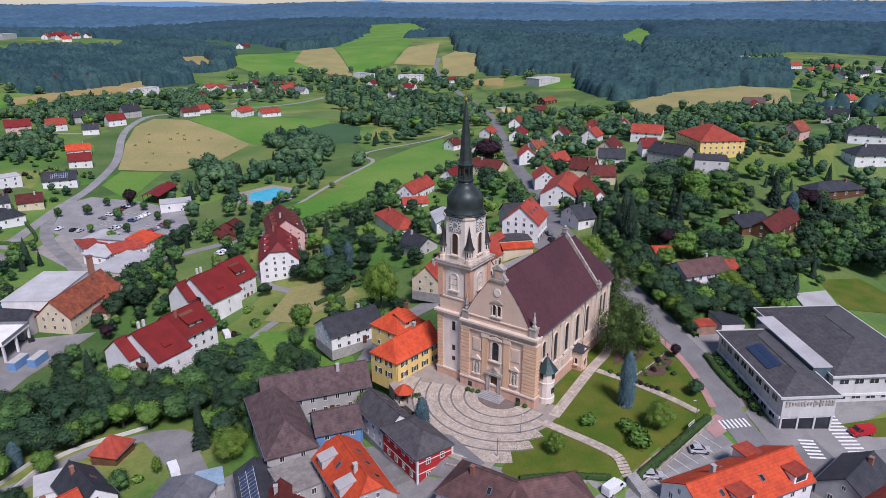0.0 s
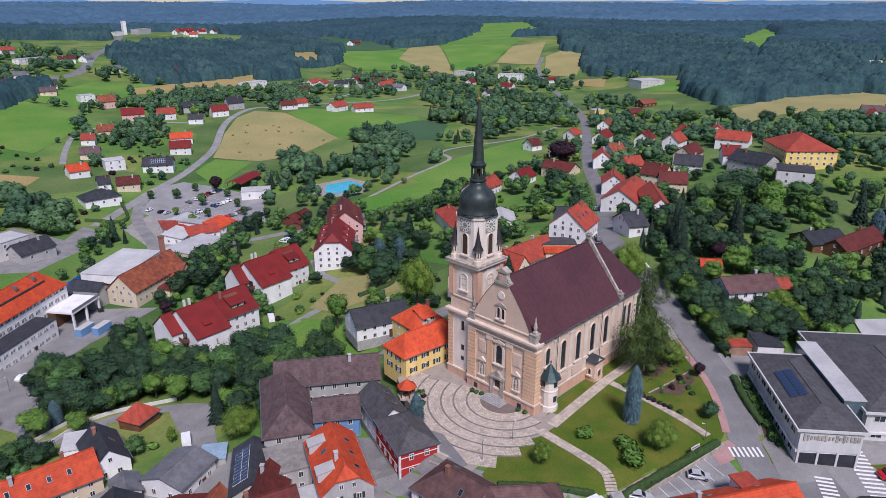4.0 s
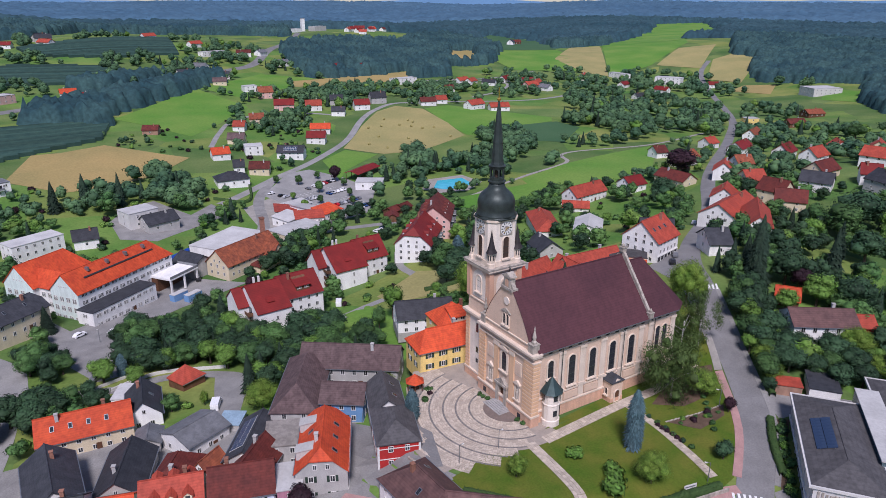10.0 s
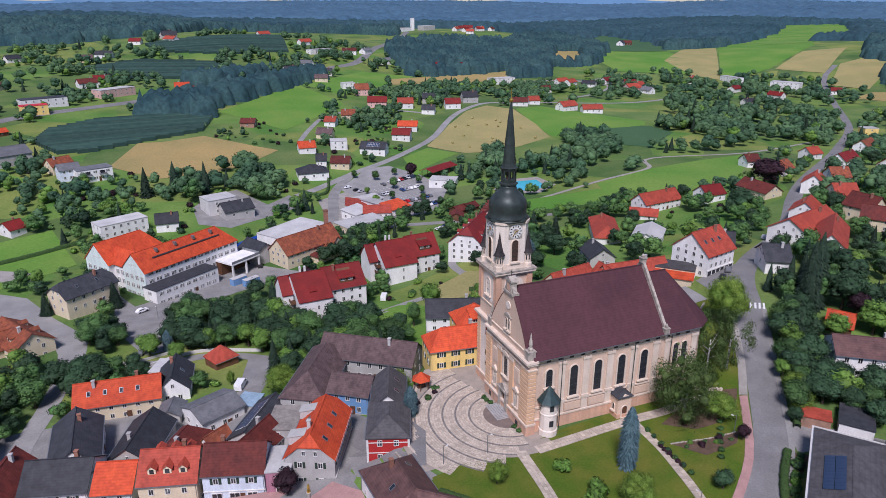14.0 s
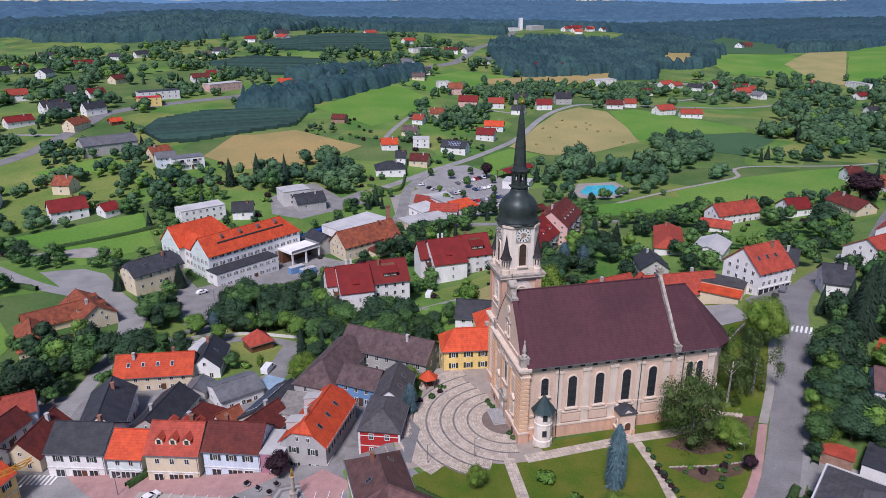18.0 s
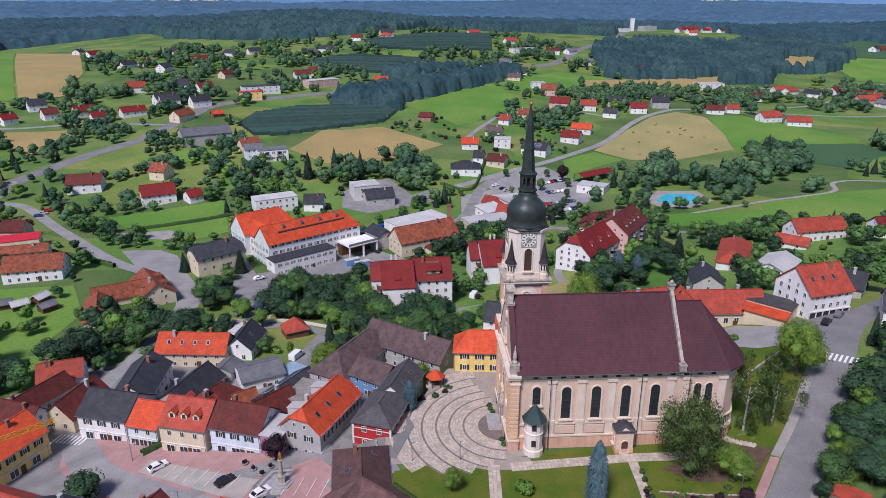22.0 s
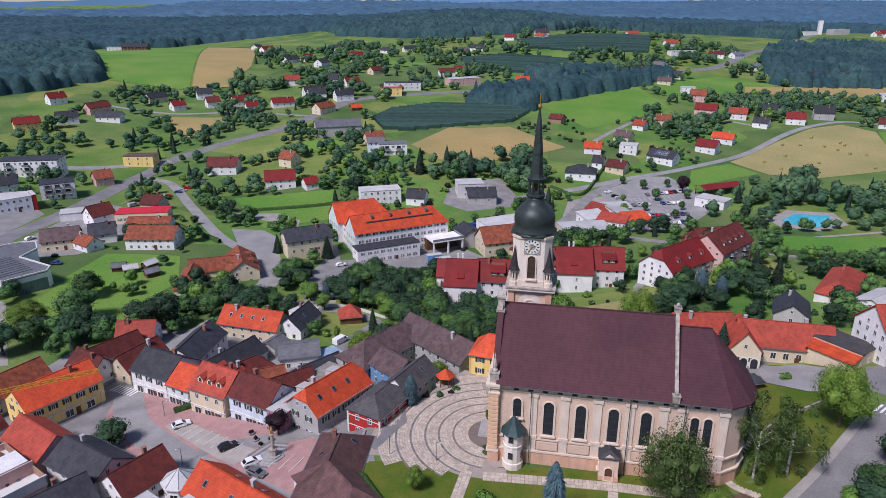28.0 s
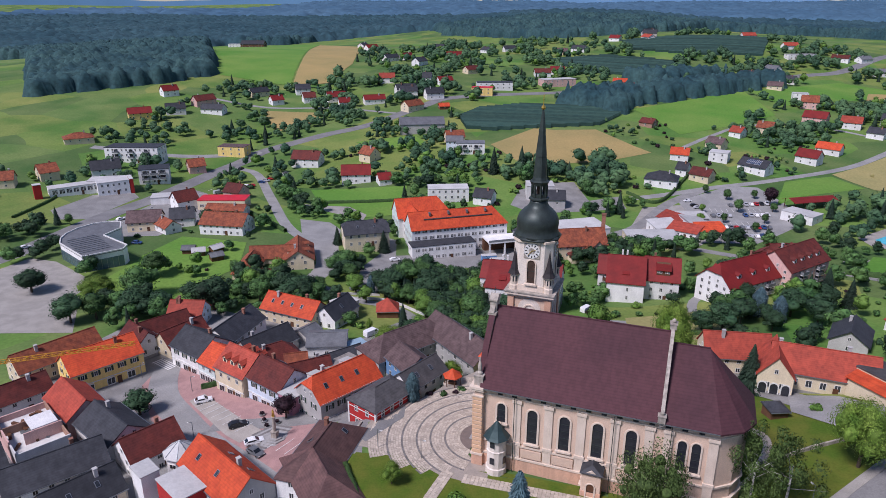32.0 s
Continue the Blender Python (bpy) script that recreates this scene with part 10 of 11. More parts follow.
part("roof", Geo().lathe([(3.5, 6.5), (3.45, 6.7), (0.15, 9.0)], 0, 0, 8, turn=0.39), ROOF["light"], tur)
for i in range(8):
    part("roof_seam", Geo().box(0.2, -0.06, -0.02, 3.9, 0.06, 0.10), M_METAL, tur, m=pose(0, 0, 9.02, 0, 0, 22.35 + 45 * i) @ pose(0, 0, 0, 0, 34, 0))
for i in range(8):
    put_window(tur, pose(2.78 * math.cos(radians(45 * i + 45)), 2.78 * math.sin(radians(45 * i + 45)), 4.3, 0, 0, 45 * i - 45), 1.5, 1.1, True)
site = thing("building_shell", pose(-94.5, -8.0, -9.8, 0, 0, -30), "half-built brick storey with open walls and concrete slabs", "building site")
part("floor_slab", Geo().box(-9, -5, 4.2, 9, 5, 4.5), WALL["concrete"], site)
part("lower_wall", Geo().box(-8.8, -4.8, -2, 8.8, 4.8, 4.2), WALL["pink"], site)
rnd = random.Random(12)
for i, (ax, ay, bx, by) in enumerate(((-9, -5, -3, -5), (-1.5, -5, 4, -5), (5.5, -5, 9, -5), (-9, 5, 9, 5), (-9, -5, -9, 5), (9, -5, 9, 5), (-3, -5, -3, 3), (3.5, -2, 3.5, 5))):
    part("brick_wall", Geo().box(min(ax, bx) - 0.15, min(ay, by) - 0.15, 4.5, max(ax, bx) + 0.15, max(ay, by) + 0.15, 4.5 + rnd.uniform(1.4, 3.0)), WALL[("brick", "pink", "concrete")[i % 3]], site)
part("roof_slab", Geo().box(-2.5, -0.5, 6.9, 3.0, 4.6, 7.2), WALL["white"], site)
for i in range(14):
    u, v = rnd.uniform(-8, 8), rnd.uniform(-4, 4)
    part("plank_stack", Geo().box(-1.2, -0.3, 4.5, 1.2, 0.3, 4.5 + rnd.uniform(0.2, 0.7)), (M_DOOR, WALL["wood"], M_METAL)[i % 3], site, m=pose(u, v, 0, 0, 0, rnd.uniform(0, 180)))
for i in range(2):
    dm = thing("roof_dormer", pose(-37.0, 22.0, -7.6, 0, 0, 60) @ pose((-4.2, 4.6)[i], 2.9, 7.6), "pale sheet-metal dormer on the orange roof", "dormer", "metal dormers")
    part("box", Geo().prism([(-1.9, 0), (1.9, 0), (1.9, 1.7), (-1.9, 2.5)], -1.2, 1.2, "x"), WALL["grey"], dm)
    part("sheet_roof", Geo().sheet([(-1.35, -2.0, 2.65), (1.35, -2.0, 2.65), (1.35, 2.1, 1.8), (-1.35, 2.1, 1.8)], [[0, 1, 2, 3]], 0.1), WALL["grey"], dm)
# arcade of the parish house's porch wing
arc = thing("arcade", pose(57.2, 47.6, 0.4, 0, 0, 84), "row of round arches in the porch wing", "arcade", kind="structure")
for u in (-2.3, 0, 2.3):
    part("arch_surround", Geo().prism([(u + a, z) for a, z in arch_outline(2.0, 2.75)], -5.60, -5.48, "x"), M_FRAME, arc)
    # dark panel on the closed wall, painted for the shade inside the arch
    part("arch_opening", Geo().prism([(u + a, z) for a, z in arch_outline(1.55, 2.45)], -5.66, -5.50, "x"), M_DARKGLASS, arc)
# trim of the red corner house: white bands and corner strips
red = thing("facade_trim", pose(-24.2, 16.2, -3.9, 0, 0, 66), "white painted bands on the red corner house", "trim", kind="structure")
for z in (2.55, 4.85):
    for a in ((-6.3, -4.06, 6.3, -3.98), (-6.3, 3.98, 6.3, 4.06), (-6.33, -4.0, -6.25, 4.0)):
        part("band", Geo().box(a[0], a[1], z, a[2], a[3], z + 0.16), M_FRAME, red)
for sy in (-4, 4):
    part("corner_strip", Geo().box(-6.34, sy - 0.2, -0.5, -5.9, sy + 0.2, 5.8), M_FRAME, red)
# white roof edges of the school blocks
for x, y, l, w, z in ((35.6, -40.8, 29, 11.5, 5.55), (55.7, -52.5, 34, 22, 5.35)):
    rim = thing("roof_edge", pose(x, y, z, 0, 0, 34), "pale concrete roof edge of the school", "trim", kind="structure")
    for sy in (-1, 1):
        part("fascia", Geo().box(-l / 2 - 0.75, -0.15, 0, l / 2 + 0.75, 0.15, 0.5), WALL["concrete"], rim, m=pose(0, sy * (w / 2 + 0.65), 0))
        part("fascia", Geo().box(-0.15, -w / 2 - 0.5, 0, 0.15, w / 2 + 0.5, 0.5), WALL["concrete"], rim, m=pose(sy * (l / 2 + 0.62), 0, 0))
    for s in range(2):
        part("floor_band", Geo().box(-l / 2 - 0.2, -w / 2 - 0.2, -4.6 + 4.3 * s - 0.3, l / 2 + 0.2, w / 2 + 0.2, -4.6 + 4.3 * s + 0.25), WALL["white"], rim)
# school entrance: a deep white canopy over the yard, a dark terrace on it
can = thing("entrance_canopy", pose(-27.6, 162.6, -16.9, 0, 0, 31.5), "white concrete canopy over the school entrance", "canopy")
part("slab", Geo().box(-7, -5, 4.4, 7, 4.5, 5.0), WALL["white"], can)
part("parapet", Geo().box(-7, -5, 5.0, 7, -4.8, 5.9).box(6.8, -5, 5.0, 7, 4.5, 5.9), M_RAIL, can)
for sx in (-6.5, 0, 6.5):
    part("pillar", Geo().box(sx - 0.3, -4.8, -1.5, sx + 0.3, -4.2, 4.4), WALL["white"], can)
# a solid dark box stands in for the shade below the slab
part("dark_recess", Geo().box(-6.8, 1.5, -1.0, 6.8, 4.4, 4.4), M_DOOR, can)

GRID = {}


def fill_grid():
    GRID.clear()
    for x, y, r in TAKEN:
        for i in range(int((x - r) // 12), int((x + r) // 12) + 1):
            for j in range(int((y - r) // 12), int((y + r) // 12) + 1):
                GRID.setdefault((i, j), []).append((x, y, r))


def free(x, y, r):
    for a, b, c in GRID.get((int(x // 12), int(y // 12)), ()):
        if (x - a) ** 2 + (y - b) ** 2 < (c + r) ** 2:
            return False
    return not any(inside(p, x, y) for p in AREAS)


def note(x, y, r):
    for i in range(int((x - r) // 12), int((x + r) // 12) + 1):
        for j in range(int((y - r) // 12), int((y + r) // 12) + 1):
            GRID.setdefault((i, j), []).append((x, y, r))


JOINED = {}


def grove(poly, n, kinds, h0, h1, seed, gap=0.22, group="trees in a grove", whole=True):
    """Trees scattered over an outline wherever the ground is free; far ones (whole=False) are gathered into joined groves."""
    rnd = random.Random(seed)
    x0, x1 = min(p[0] for p in poly), max(p[0] for p in poly)
    y0, y1 = min(p[1] for p in poly), max(p[1] for p in poly)
    got = 0
    for _ in range(n * 14):
        if got >= n:
            break
        x, y, h = rnd.uniform(x0, x1), rnd.uniform(y0, y1), rnd.uniform(h0, h1) * (1.0 if whole else 0.86)
        far = not whole and math.hypot(x + 20, y - 20) > 260
        if far:
            # far trees stand in clumps, with open grass between
            if math.sin(x / 17 + 0.7 * math.sin(y / 29)) * math.cos(y / 21 + 0.6 * math.sin(x / 37)) < -0.08:
                continue
            h *= 1.22 if math.hypot(x + 20, y - 20) > 420 else 1.0
        if inside(poly, x, y) and free(x, y, h * gap * (0.68 if far else 1.0)):
            kind = rnd.choice(kinds)
            wide = rnd.uniform(0.9, 1.25) if kind.startswith("fir") else rnd.uniform(1.05, 1.5)
            if whole:
                tree(kind, x, y, h, wide, group=group)
            else:
                JOINED.setdefault(kind, []).append((x, y, float(gz(x, y)) - 0.1, h, wide, rnd.uniform(0, 6.28)))
            note(x, y, h * gap * (0.6 if far else 0.9))
            got += 1


fill_grid()
MIX = ["green0", "green1", "green2", "green3", "dark0", "dark1", "green0", "dark1", "light0", "green2", "green1", "dark0", "fir1"]
LEAVES = ["green0", "green1", "green2", "green3", "dark0", "dark1", "light1"]
DARK = ["dark0", "dark1", "green2", "fir0", "green3", "green0", "dark0", "dark1"]
SLOPE = ["green0", "green1", "dark0", "green2", "light0", "dark1", "green3", "fir0", "light1", "dark0", "green1"]
BELT = ["dark0", "dark1", "green1", "dark0", "green2", "dark1", "light0", "dark0", "fir0", "dark1", "green3"]
BUSH = ["bush0", "bush1", "bush2", "bush0", "bush3"]
for x, y, h, k in ((-37.3, 54.1, 7.0, "lime"), (-32.5, 61.5, 7.5, "dark1"), (-29.5, 55.5, 6.0, "dark0"), (-26.0, 60.5, 6.5, "green1"), (-24.5, 54.0, 5.0, "green0")):
    tree(k, x, y, h, 1.25)
fill_grid()
grove([(7.2, 155.5), (11.8, 150.3), (50.0, 176.0), (83.2, 205.9), (82.2, 222.3), (40.4, 190.3), (-1.2, 153.1)], 34, BELT, 7, 11, 81, 0.17, whole=False)
grove([(161, -33), (196, -65), (128, -65), (117, -48), (130, -38)], 34, BELT, 9, 14, 82, 0.17, whole=False)
grove([(86, 24), (116, 50), (158, 70), (120, 22), (77, -7), (58, -19), (52, -16), (63, -2)], 26, BELT, 7, 10, 83, 0.17, whole=False)
grove([(47, -17), (62, -3), (88, 22), (112, 10), (112, -50), (88, -44), (64, -30)], 46, BELT, 6, 10, 51, 0.18, whole=False)
grove([(60, -6), (100, 20), (177, 40), (215, 20), (228, -63), (114, -62), (68, -44)], 56, BELT, 6, 11, 1, 0.2, whole=False)
grove([(-90, 122), (-50, 128), (-24, 116), (-18, 92), (10, 96), (12, 72), (-8, 58), (-38, 66), (-60, 92)], 118, BELT, 5, 9.5, 3, 0.19)
grove([(-135, 120), (-100, 85), (-60, 90), (-70, 112), (-95, 122)], 20, LEAVES, 6, 10, 4, 0.2, whole=False)
grove([(-115, 86), (-60, 84), (-76, 66), (-118, 64)], 20, DARK, 5, 8, 5, 0.2, whole=False)
grove([(-140, 60), (-112, 55), (-112, 72), (-150, 95)], 10, DARK, 7, 11, 6, whole=False)
grove([(60, 60), (150, 80), (150, 160), (70, 170), (50, 120)], 34, LEAVES, 6, 12, 8, 0.2, whole=False)
grove([(20, 50), (60, 60), (60, 130), (20, 140), (10, 90)], 16, LEAVES, 5, 9, 9, whole=False)
grove([(90, 30), (150, 30), (240, 80), (200, 95), (110, 60)], 34, MIX, 7, 13, 12, whole=False)
grove([(40, 150), (110, 150), (110, 200), (60, 195)], 16, LEAVES, 5, 9, 23, whole=False)
grove([(79, 230), (143, 272), (173, 285), (217, 275), (205, 230), (194, 193), (158, 186), (124, 200), (89, 205)], 50, MIX, 8, 14, 2, whole=False)
grove([(-41, 282), (19, 296), (20, 220), (-25, 226)], 30, DARK, 8, 14, 7, whole=False)
grove([(150, 60), (260, 100), (260, 150), (150, 130)], 26, LEAVES, 6, 10, 10, whole=False)
grove([(250, -60), (340, -60), (340, 120), (255, 140)], 62, MIX, 6, 11, 11, whole=False)
grove([(150, -70), (260, -120), (300, -40), (220, 10)], 58, DARK, 6, 11, 31, whole=False)
grove([(340, -80), (480, -40), (480, 160), (330, 120)], 90, MIX, 7, 14, 32, whole=False)
grove([(-320, 150), (-200, 270), (-200, 390), (-320, 420)], 55, MIX, 6, 12, 13, whole=False)
grove([(-190, 250), (-60, 240), (-60, 330), (-100, 400), (-180, 400)], 55, MIX, 6, 11, 14, whole=False)
grove([(-190, 120), (-120, 150), (-60, 200), (-60, 240), (-170, 240)], 28, LEAVES, 6, 10, 15, whole=False)
grove([(-60, 190), (60, 260), (120, 330), (60, 360), (-60, 250)], 30, LEAVES, 5, 9, 16, whole=False)
grove([(60, 340), (170, 430), (180, 540), (60, 440)], 70, MIX, 6, 12, 17, whole=False)
grove([(180, 420), (330, 420), (400, 560), (200, 520)], 80, MIX, 6, 13, 18, whole=False)
grove([(120, 160), (300, 210), (330, 150), (200, 110)], 20, LEAVES, 6, 10, 19, whole=False)
grove([(-240, 60), (-150, 60), (-170, 110), (-250, 130)], 24, LEAVES, 6, 10, 20, whole=False)
grove([(190, 195), (370, 225), (470, 320), (385, 366), (300, 280)], 120, MIX, 8, 15, 21, whole=False)
grove([(330, 150), (560, 240), (600, 330), (480, 300), (330, 220)], 90, MIX, 7, 13, 22, whole=False)
grove([(-330, 400), (-160, 400), (-140, 560), (-300, 560)], 75, MIX, 6, 11, 33, whole=False)
grove([(-160, 420), (0, 560), (-20, 860), (-260, 860), (-260, 600)], 160, MIX, 7, 13, 34, whole=False)
grove([(0, 560), (240, 560), (260, 860), (0, 860)], 120, MIX, 7, 13, 35, whole=False)
grove([(300, 440), (560, 440), (640, 560), (420, 600)], 90, MIX, 7, 13, 36, whole=False)
grove([(480, -100), (900, -160), (1000, 120), (640, 200)], 160, MIX, 8, 14, 37, whole=False)
grove([(560, 380), (720, 300), (760, 420), (640, 560)], 60, MIX, 8, 14, 38, whole=False)
grove([(-60, 60), (20, 60), (60, 110), (0, 140), (-100, 140), (-140, 100)], 50, BUSH, 1.2, 2.6, 24, 0.4, "garden shrubs", whole=False)
grove([(60, 20), (240, 110), (240, 160), (60, 150), (20, 90)], 110, BUSH, 1.2, 2.8, 25, 0.4, "garden shrubs", whole=False)
grove([(-200, 100), (-60, 200), (100, 300), (170, 430), (60, 440), (-200, 260)], 160, BUSH, 1.4, 3.2, 26, 0.4, "garden shrubs", whole=False)


grove([(62, -10), (100, 14), (150, 34), (215, 16), (228, -70), (114, -66), (72, -46)], 50, SLOPE, 5, 9, 41, 0.22, whole=False)
grove([(90, 40), (240, 100), (330, 150), (330, -20), (180, 0)], 42, MIX, 5, 8, 42, 0.2, whole=False)
grove([(-40, 190), (110, 170), (180, 200), (330, 330), (180, 330), (60, 330)], 45, MIX, 5, 9, 43, 0.2, whole=False)
grove([(104, 178), (155, 175), (160, 235), (110, 232)], 14, LEAVES, 5, 9, 44, 0.2, whole=False)
grove([(-330, 130), (-60, 180), (60, 440), (-60, 520), (-330, 470)], 80, LEAVES, 4, 8, 45, 0.22, whole=False)
grove([(-150, 60), (-60, 100), (20, 110), (60, 140), (0, 200), (-130, 190)], 80, LEAVES, 4, 8, 46, 0.2, whole=False)
grove([(60, 100), (150, 90), (190, 160), (120, 180), (60, 150)], 22, MIX, 6, 10, 47, 0.19, whole=False)
grove([(60, 340), (180, 420), (330, 420), (420, 560), (160, 620), (60, 480)], 150, LEAVES, 4, 10, 48, 0.22, whole=False)
grove([(-330, 420), (-120, 420), (0, 560), (-60, 760), (-330, 700)], 90, LEAVES, 5, 10, 49, 0.24, whole=False)
grove([(-240, 40), (-110, 40), (-115, 85), (-230, 110)], 45, DARK, 6, 11, 50, 0.2, whole=False)

grove([(-240, 440), (-204, 440), (-165, 326), (-205, 315)], 45, DARK, 8, 12, 61, 0.18, whole=False)
grove([(-52, 322), (-12, 330), (14, 298), (6, 228), (-18, 240), (-50, 256)], 30, DARK, 9, 15, 62, 0.18, whole=False)
grove([(-160, 404), (-110, 330), (-86, 256), (-118, 280)], 24, LEAVES, 7, 11, 63, 0.18, whole=False)
grove([(-104, 252), (-60, 282), (-58, 228), (-94, 210)], 16, DARK, 7, 11, 64, 0.18, whole=False)


grove([(449, 433), (517, 442), (567, 358), (386, 224), (359, 252), (277, 222), (261, 250)], 140, DARK, 8, 14, 71, 0.17, whole=False)
grove([(137, 262), (161, 300), (203, 296), (237, 296), (262, 290), (213, 223), (194, 234), (172, 235), (130, 240)], 110, DARK, 9, 15, 72, 0.17, whole=False)

grove([(-330, 430), (-150, 420), (-60, 480), (-20, 600), (-60, 760), (-240, 860), (-300, 640)], 150, MIX, 8, 13, 73, 0.2, whole=False)
grove([(-20, 600), (240, 560), (300, 640), (230, 860), (0, 860)], 110, MIX, 8, 13, 74, 0.2, whole=False)
grove([(60, 400), (200, 430), (330, 440), (420, 560), (240, 560), (120, 470)], 120, MIX, 8, 13, 75, 0.18, whole=False)
grove([(-200, 100), (-60, 215), (-70, 330), (-200, 390), (-330, 330), (-240, 130)], 130, MIX, 7, 12, 76, 0.19, whole=False)
grove([(160, 40), (330, 60), (470, 160), (470, 300), (330, 180), (200, 110)], 130, MIX, 7, 13, 77, 0.18, whole=False)
grove([(230, -70), (480, -80), (500, 90), (330, 110), (240, 40)], 130, MIX, 7, 13, 78, 0.18, whole=False)
grove([(620, 380), (760, 480), (700, 560), (600, 620), (440, 600), (480, 470)], 110, MIX, 8, 13, 79, 0.2, whole=False)


def join_groves():
    """The gathered trees, one joined mass for each kind of foliage, finer where the walk passes nearer."""
    names = ("green0", "green1", "green2", "green3", "dark0", "dark1", "light0", "light1")
    close = {k: leafy(100 + i, 3.5, 4.3, 5.6, 560, 0.34, 14, full=1.2) for i, k in enumerate(names)}
    light = {k: leafy(100 + i, 3.1 + 0.25 * (i % 3), 5.2 - 0.4 * (i % 3), 4.9, 105, 0.50, 7, full=1.34, core=0.86, spread=0.85) for i, k in enumerate(names)}
    light["fir0"], light["fir1"] = needled(160, 14.0, 2.9, 0.35, 3.2), needled(161, 14.0, 3.3, 0.35, 3.2)
    for i in range(4):
        light[f"bush{i}"] = leafy(180 + i, 1.3, 1.0, 1.0, 70, 0.34, 5)
    by_leaf = {}
    for kind, rows in JOINED.items():
        R = np.array(rows)
        near = np.hypot(R[:, 0] + 20, R[:, 1] - 20) < 230
        for sel, form in ((near, close.get(kind, light[kind])), (~near, light[kind])):
            if not sel.any():
                continue
            (V, F, *N), Q = form, R[sel]
            s = Q[:, 3] / TREES[kind][2]
            c, sn = np.cos(Q[:, 5])[:, None], np.sin(Q[:, 5])[:, None]
            w = (s * Q[:, 4])[:, None]
            W = np.stack([(V[None, :, 0] * c - V[None, :, 1] * sn) * w + Q[:, 0:1], (V[None, :, 0] * sn + V[None, :, 1] * c) * w + Q[:, 1:2], V[None, :, 2] * s[:, None] + Q[:, 2:3]], 2).reshape(-1, 3)
            T = (F[None] + (np.arange(len(Q)) * len(V))[:, None, None]).reshape(-1, 3)
            if N:
                M = np.stack([N[0][None, :, 0] * c - N[0][None, :, 1] * sn, N[0][None, :, 0] * sn + N[0][None, :, 1] * c, N[0][None, :, 2] + 0 * c], 2).reshape(-1, 3)
            else:
                M = np.zeros_like(W)
            leaf = kind.rstrip("0123456789")
            # far crowns take the haze-tinted leaf colour
            leaf = "distant" if sel is not near and leaf in ("green", "dark") else leaf
            leaf = {"bush": ("green", "dark", "light", "purple")[int(kind[-1])]}.get(leaf, leaf)
            by_leaf.setdefault((leaf, kind.startswith("bush")), []).append((W, T, M))
    for (leaf, low), bits in by_leaf.items():
        o, Vs, Fs, Ns = 0, [], [], []
        for W, T, M in bits:
            Ns.append(M)
            Vs.append(W)
            Fs.append(T + o)
            o += len(W)
        name = "shrubbery" if low else {"fir": "spruce_trees", "light": "bright_trees", "dark": "dark_trees", "distant": "distant_trees"}.get(leaf, "garden_trees")
        ob = new(name, fast_mesh(name, np.vstack(Vs), np.vstack(Fs), LEAF[leaf], True, np.vstack(Ns)))
        tagged(ob, "many small garden shrubs between the houses" if low else "scattered trees between houses and fields", "shrubs" if low else "trees", kind="stuff")


join_groves()


# ---- woods: closed canopies over the hills ----
def in_poly(poly, X, Y):
    hit = np.zeros(X.shape, bool)
    for (ax, ay), (bx, by) in zip(poly, poly[1:] + poly[:1]):
        if ay != by:
            hit ^= ((ay > Y) != (by > Y)) & (X < (bx - ax) * (Y - ay) / (by - ay) + ax)
    return hit


WOODS = [
    [(330, 880), (440, 930), (520, 890), (573, 808), (500, 706), (435, 622), (339, 624), (260, 641), (274, 739)],
    [(-500, 1500), (432, 2639), (997, 2427), (407, 1023), (302, 1184), (111, 1162), (19, 900), (-86, 900), (-300, 1050)],
    [(1552, 2148), (1615, 1281), (981, 790), (880, 790), (1062, 1056), (1062, 1310), (857, 1171)],
    [(-47, 462), (20, 596), (140, 650), (146, 580), (111, 570), (22, 487), (-1, 430), (-32, 465)],
    [(-1479, 1379), (-1228, 1563), (-776, 1046), (-364, 474), (-394, 407), (-448, 344)],
    [(1994, 1202), (2863, 876), (3044, 268), (1137, 61), (887, 106), (763, 174), (940, 235), (752, 224), (729, 380), (880, 515)],
    [(750, 266), (862, 203), (838, 129), (878, 33), (690, 11), (644, 87), (560, 150), (641, 223)],
]
OPEN = [
    [(-150, 560), (220, 560), (260, 900), (-120, 850)],
    [(400, 940), (700, 940), (720, 1180), (420, 1180)],
    [(500, 600), (560, 380), (880, 450), (960, 640), (860, 760), (700, 800)],
    [(-740, 480), (-240, 420), (-240, 960), (-700, 1000)],
    [(500, 60), (700, -60), (1000, -120), (1000, 60), (860, 60), (640, 140)],
]


def wooded(X, Y):
    """Where the forests stand: by outline near the town, nearly everywhere in the far hills."""
    d = np.hypot(X - 50, Y - 100)
    f = np.sin(X / 230 + 1) * np.cos(Y / 260 - 0.5) + 0.7 * np.sin((X + 1.3 * Y) / 190) + 0.4 * np.sin((X * 1.7 - Y) / 90)
    g = np.sin(X / 410 + 0.6) * np.cos(Y / 330 + 0.8) + 0.6 * np.sin((X - 0.8 * Y) / 270 + 2.0)
    wood = f > np.interp(d, [380, 800, 1150, 1400], [1.3, 0.9, 0.35, -2.2])
    wood &= (g < np.interp(d, [1300, 1700, 4500], [2.0, 1.18, 1.22])) | (d < 1300)
    wood &= d > 380
    for p in OPEN:
        wood &= ~in_poly(p, X, Y)
    for p in WOODS:
        wood |= in_poly(p, X, Y)
    for p in AREAS:
        wood &= ~in_poly(p, X, Y)
    return wood & (Y > -0.35 * X - 250) & (Y > -450) & ((X > -0.9 * Y - 400) | (Y > 900))


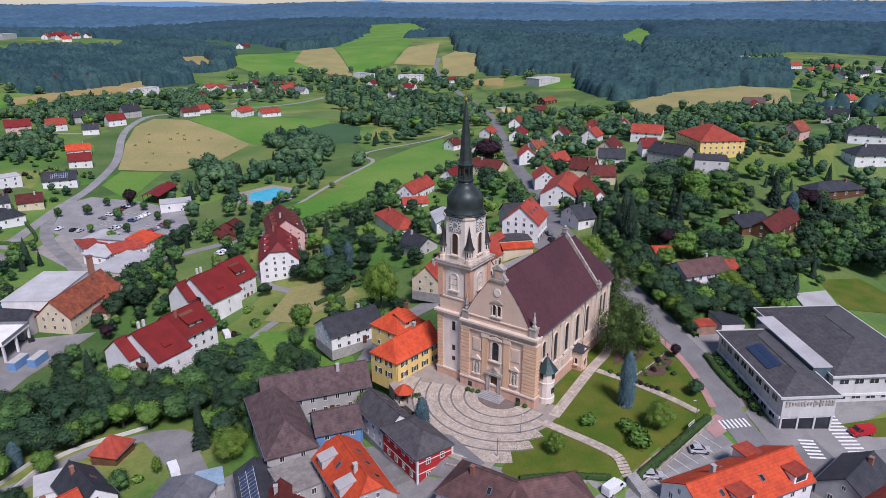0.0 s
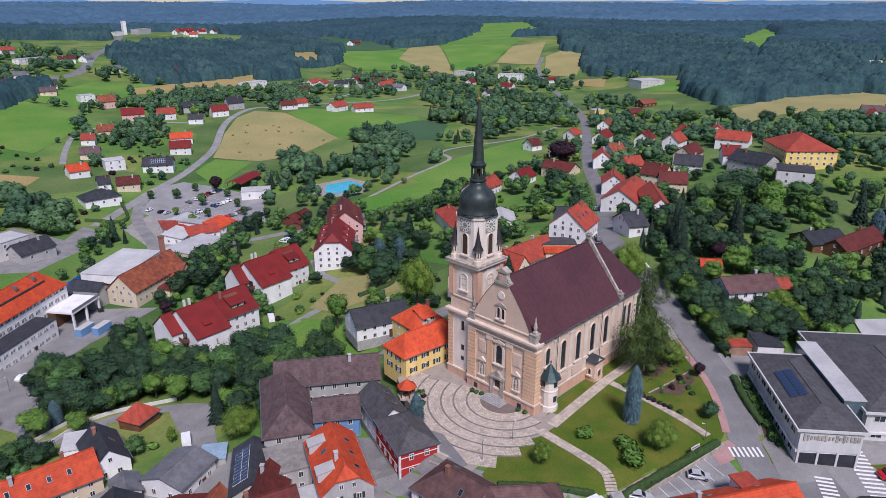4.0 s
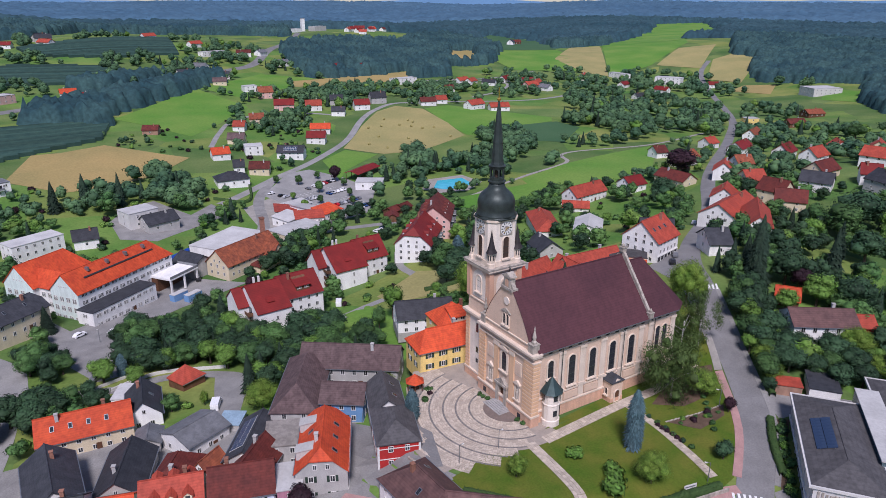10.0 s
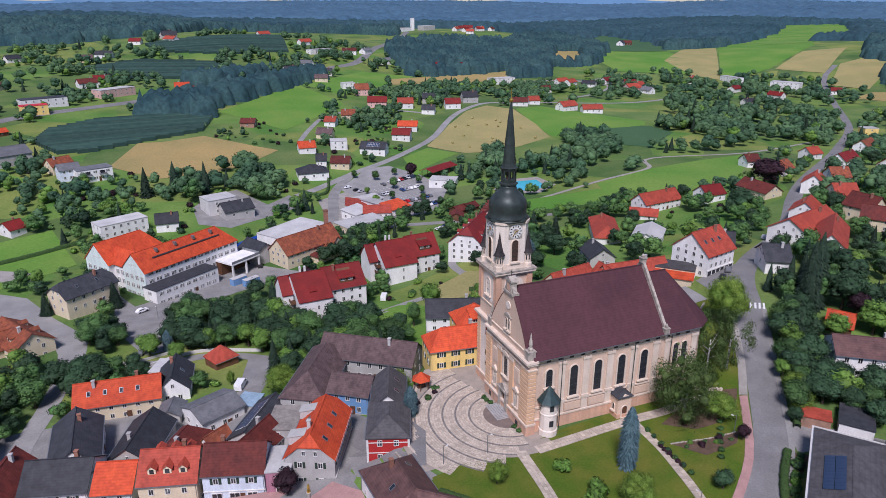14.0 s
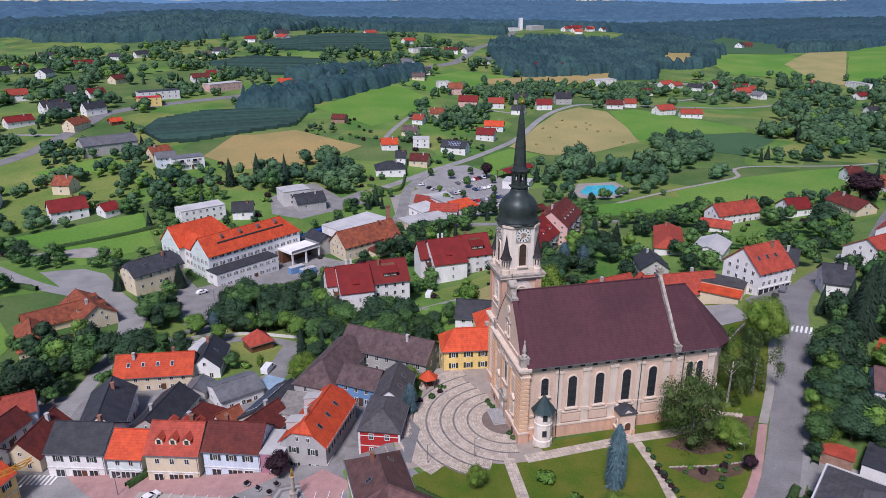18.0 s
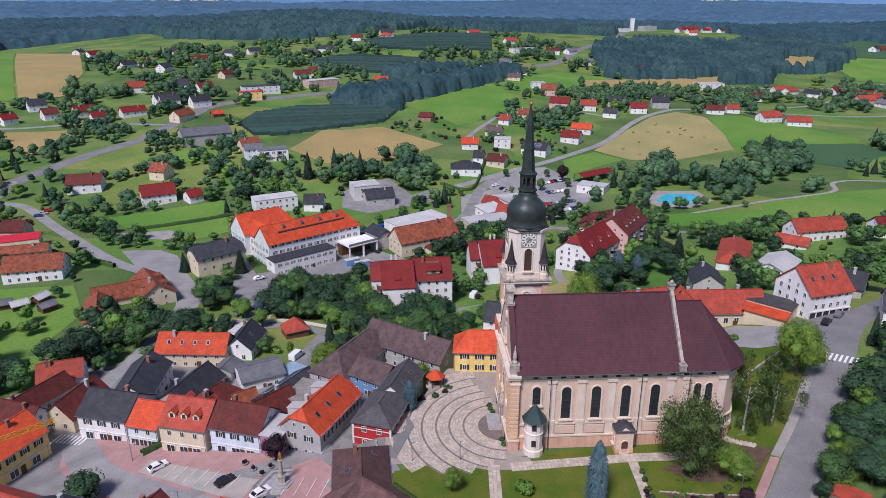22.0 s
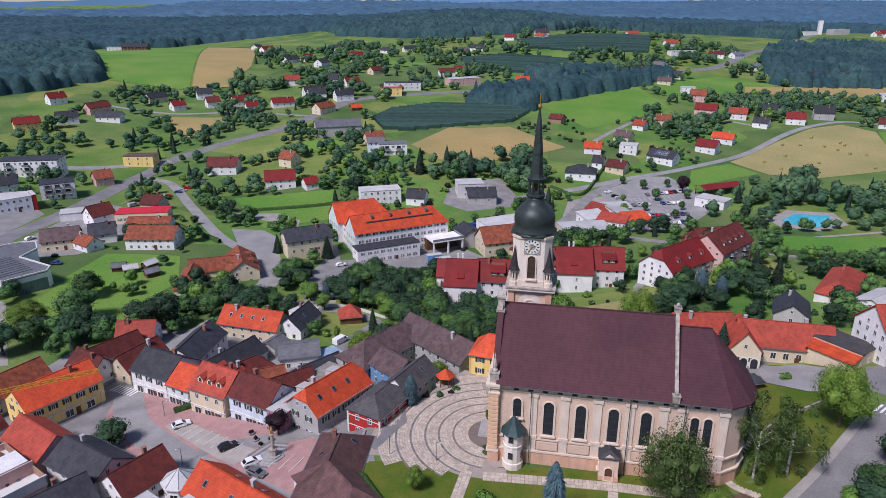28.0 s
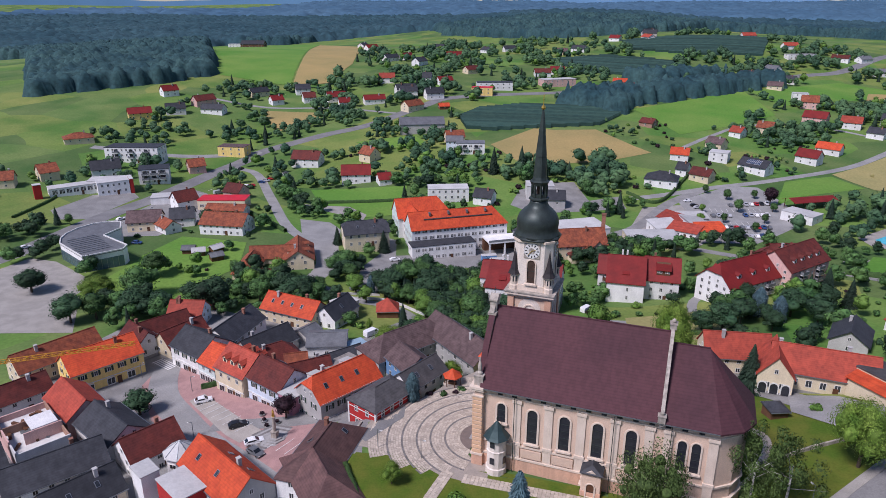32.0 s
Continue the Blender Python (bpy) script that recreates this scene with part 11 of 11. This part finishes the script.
def canopy(name, label, step, d0, d1, crown, tall, leaf, seed):
    """A closed roof of leaves: rounded and pointed crowns that merge over a fine net, falling to the ground at the edges."""
    r = np.random.RandomState(seed)
    x0, x1, y0, y1 = -min(d1, 1700), d1 + 150, -min(d1, 420), d1 + 250
    nx, ny = int((x1 - x0) / step) + 1, int((y1 - y0) / step) + 1
    top = np.full((ny, nx), -1.0)
    cx = np.arange(x0, x1, crown)
    X, Y = [a.ravel() for a in np.meshgrid(cx, np.arange(y0, y1, crown))]
    X, Y = X + r.uniform(-0.5, 0.5, X.size) * crown, Y + r.uniform(-0.5, 0.5, X.size) * crown
    d = np.hypot(X - 50, Y - 100)
    ok = (d > d0) & (d <= d1)
    X, Y = X[ok], Y[ok]
    ok = wooded(X, Y)
    if d0 < 1000:
        for x, y, q in TAKEN:
            if x * x + y * y > 200 ** 2:
                ok &= (X - x) ** 2 + (Y - y) ** 2 > (q + 7) ** 2
    X, Y = X[ok], Y[ok]
    fir = r.uniform(size=len(X)) < np.where(np.sin(X / 140) + np.cos(Y / 170) > 0, 0.55, 0.15)
    H = tall * r.uniform(0.72, 1.12, len(X)) * np.where(fir, 1.12, 1.0)
    R = crown * r.uniform(0.75, 1.15, len(X)) * np.where(fir, 0.72, 1.0)
    k = int(math.ceil(crown * 1.15 / step))
    I, J = np.round((X - x0) / step).astype(int), np.round((Y - y0) / step).astype(int)
    for a in range(-k, k + 1):
        for b in range(-k, k + 1):
            i, j = np.clip(I + a, 0, nx - 1), np.clip(J + b, 0, ny - 1)
            q = np.hypot(x0 + i * step - X, y0 + j * step - Y) / R
            z = np.where(fir, H * (1 - 0.85 * q), H * (0.45 + 0.55 * np.sqrt(np.clip(1 - q * q, 0, 1))))
            np.maximum.at(top, (j, i), np.where(q < 1, z, -1.0))
    on = top > 0
    near = on.copy()
    for k in range(9):
        near |= np.roll(on, (k // 3 - 1, k % 3 - 1), (0, 1))
    gx, gy = np.meshgrid(x0 + np.arange(nx) * step, y0 + np.arange(ny) * step)
    gx, gy = gx + r.uniform(-0.3, 0.3, gx.shape) * step, gy + r.uniform(-0.3, 0.3, gx.shape) * step
    top = np.where(on, top * r.uniform(0.80, 1.12, top.shape), -0.8)
    full = near[:-1, :-1] & near[1:, :-1] & near[:-1, 1:] & near[1:, 1:] & (on[:-1, :-1] | on[1:, :-1] | on[:-1, 1:] | on[1:, 1:])
    jj, ii = np.nonzero(full)
    q = jj * nx + ii
    F = np.stack([q, q + 1, q + nx + 1, q + nx], 1)
    used, F = np.unique(F, return_inverse=True)
    F = F.reshape(-1, 4)
    vx, vy = gx.ravel()[used], gy.ravel()[used]
    V = np.stack([vx, vy, gz(vx, vy) + top.ravel()[used]], 1)
    return tagged(new(name, fast_mesh(name, V, F, LEAF[leaf])), label, "forest", kind="stuff")


# canopies turn bluer and paler with distance, haze painted into the leaf colours
canopy("forest", "mixed dark green wooded hills beyond the town, slightly blue with painted haze", 2.6, 330, 1150, 6.5, 14.0, "wood", 3)
canopy("forest", "wooded hills in the distance, tinted blue-green as haze", 7.0, 1150, 2200, 14.0, 17.0, "wood_mid", 4)
canopy("forest", "wooded hills far away, haze painted into their blue", 17.0, 2200, 4400, 30.0, 24.0, "wood_far", 5)
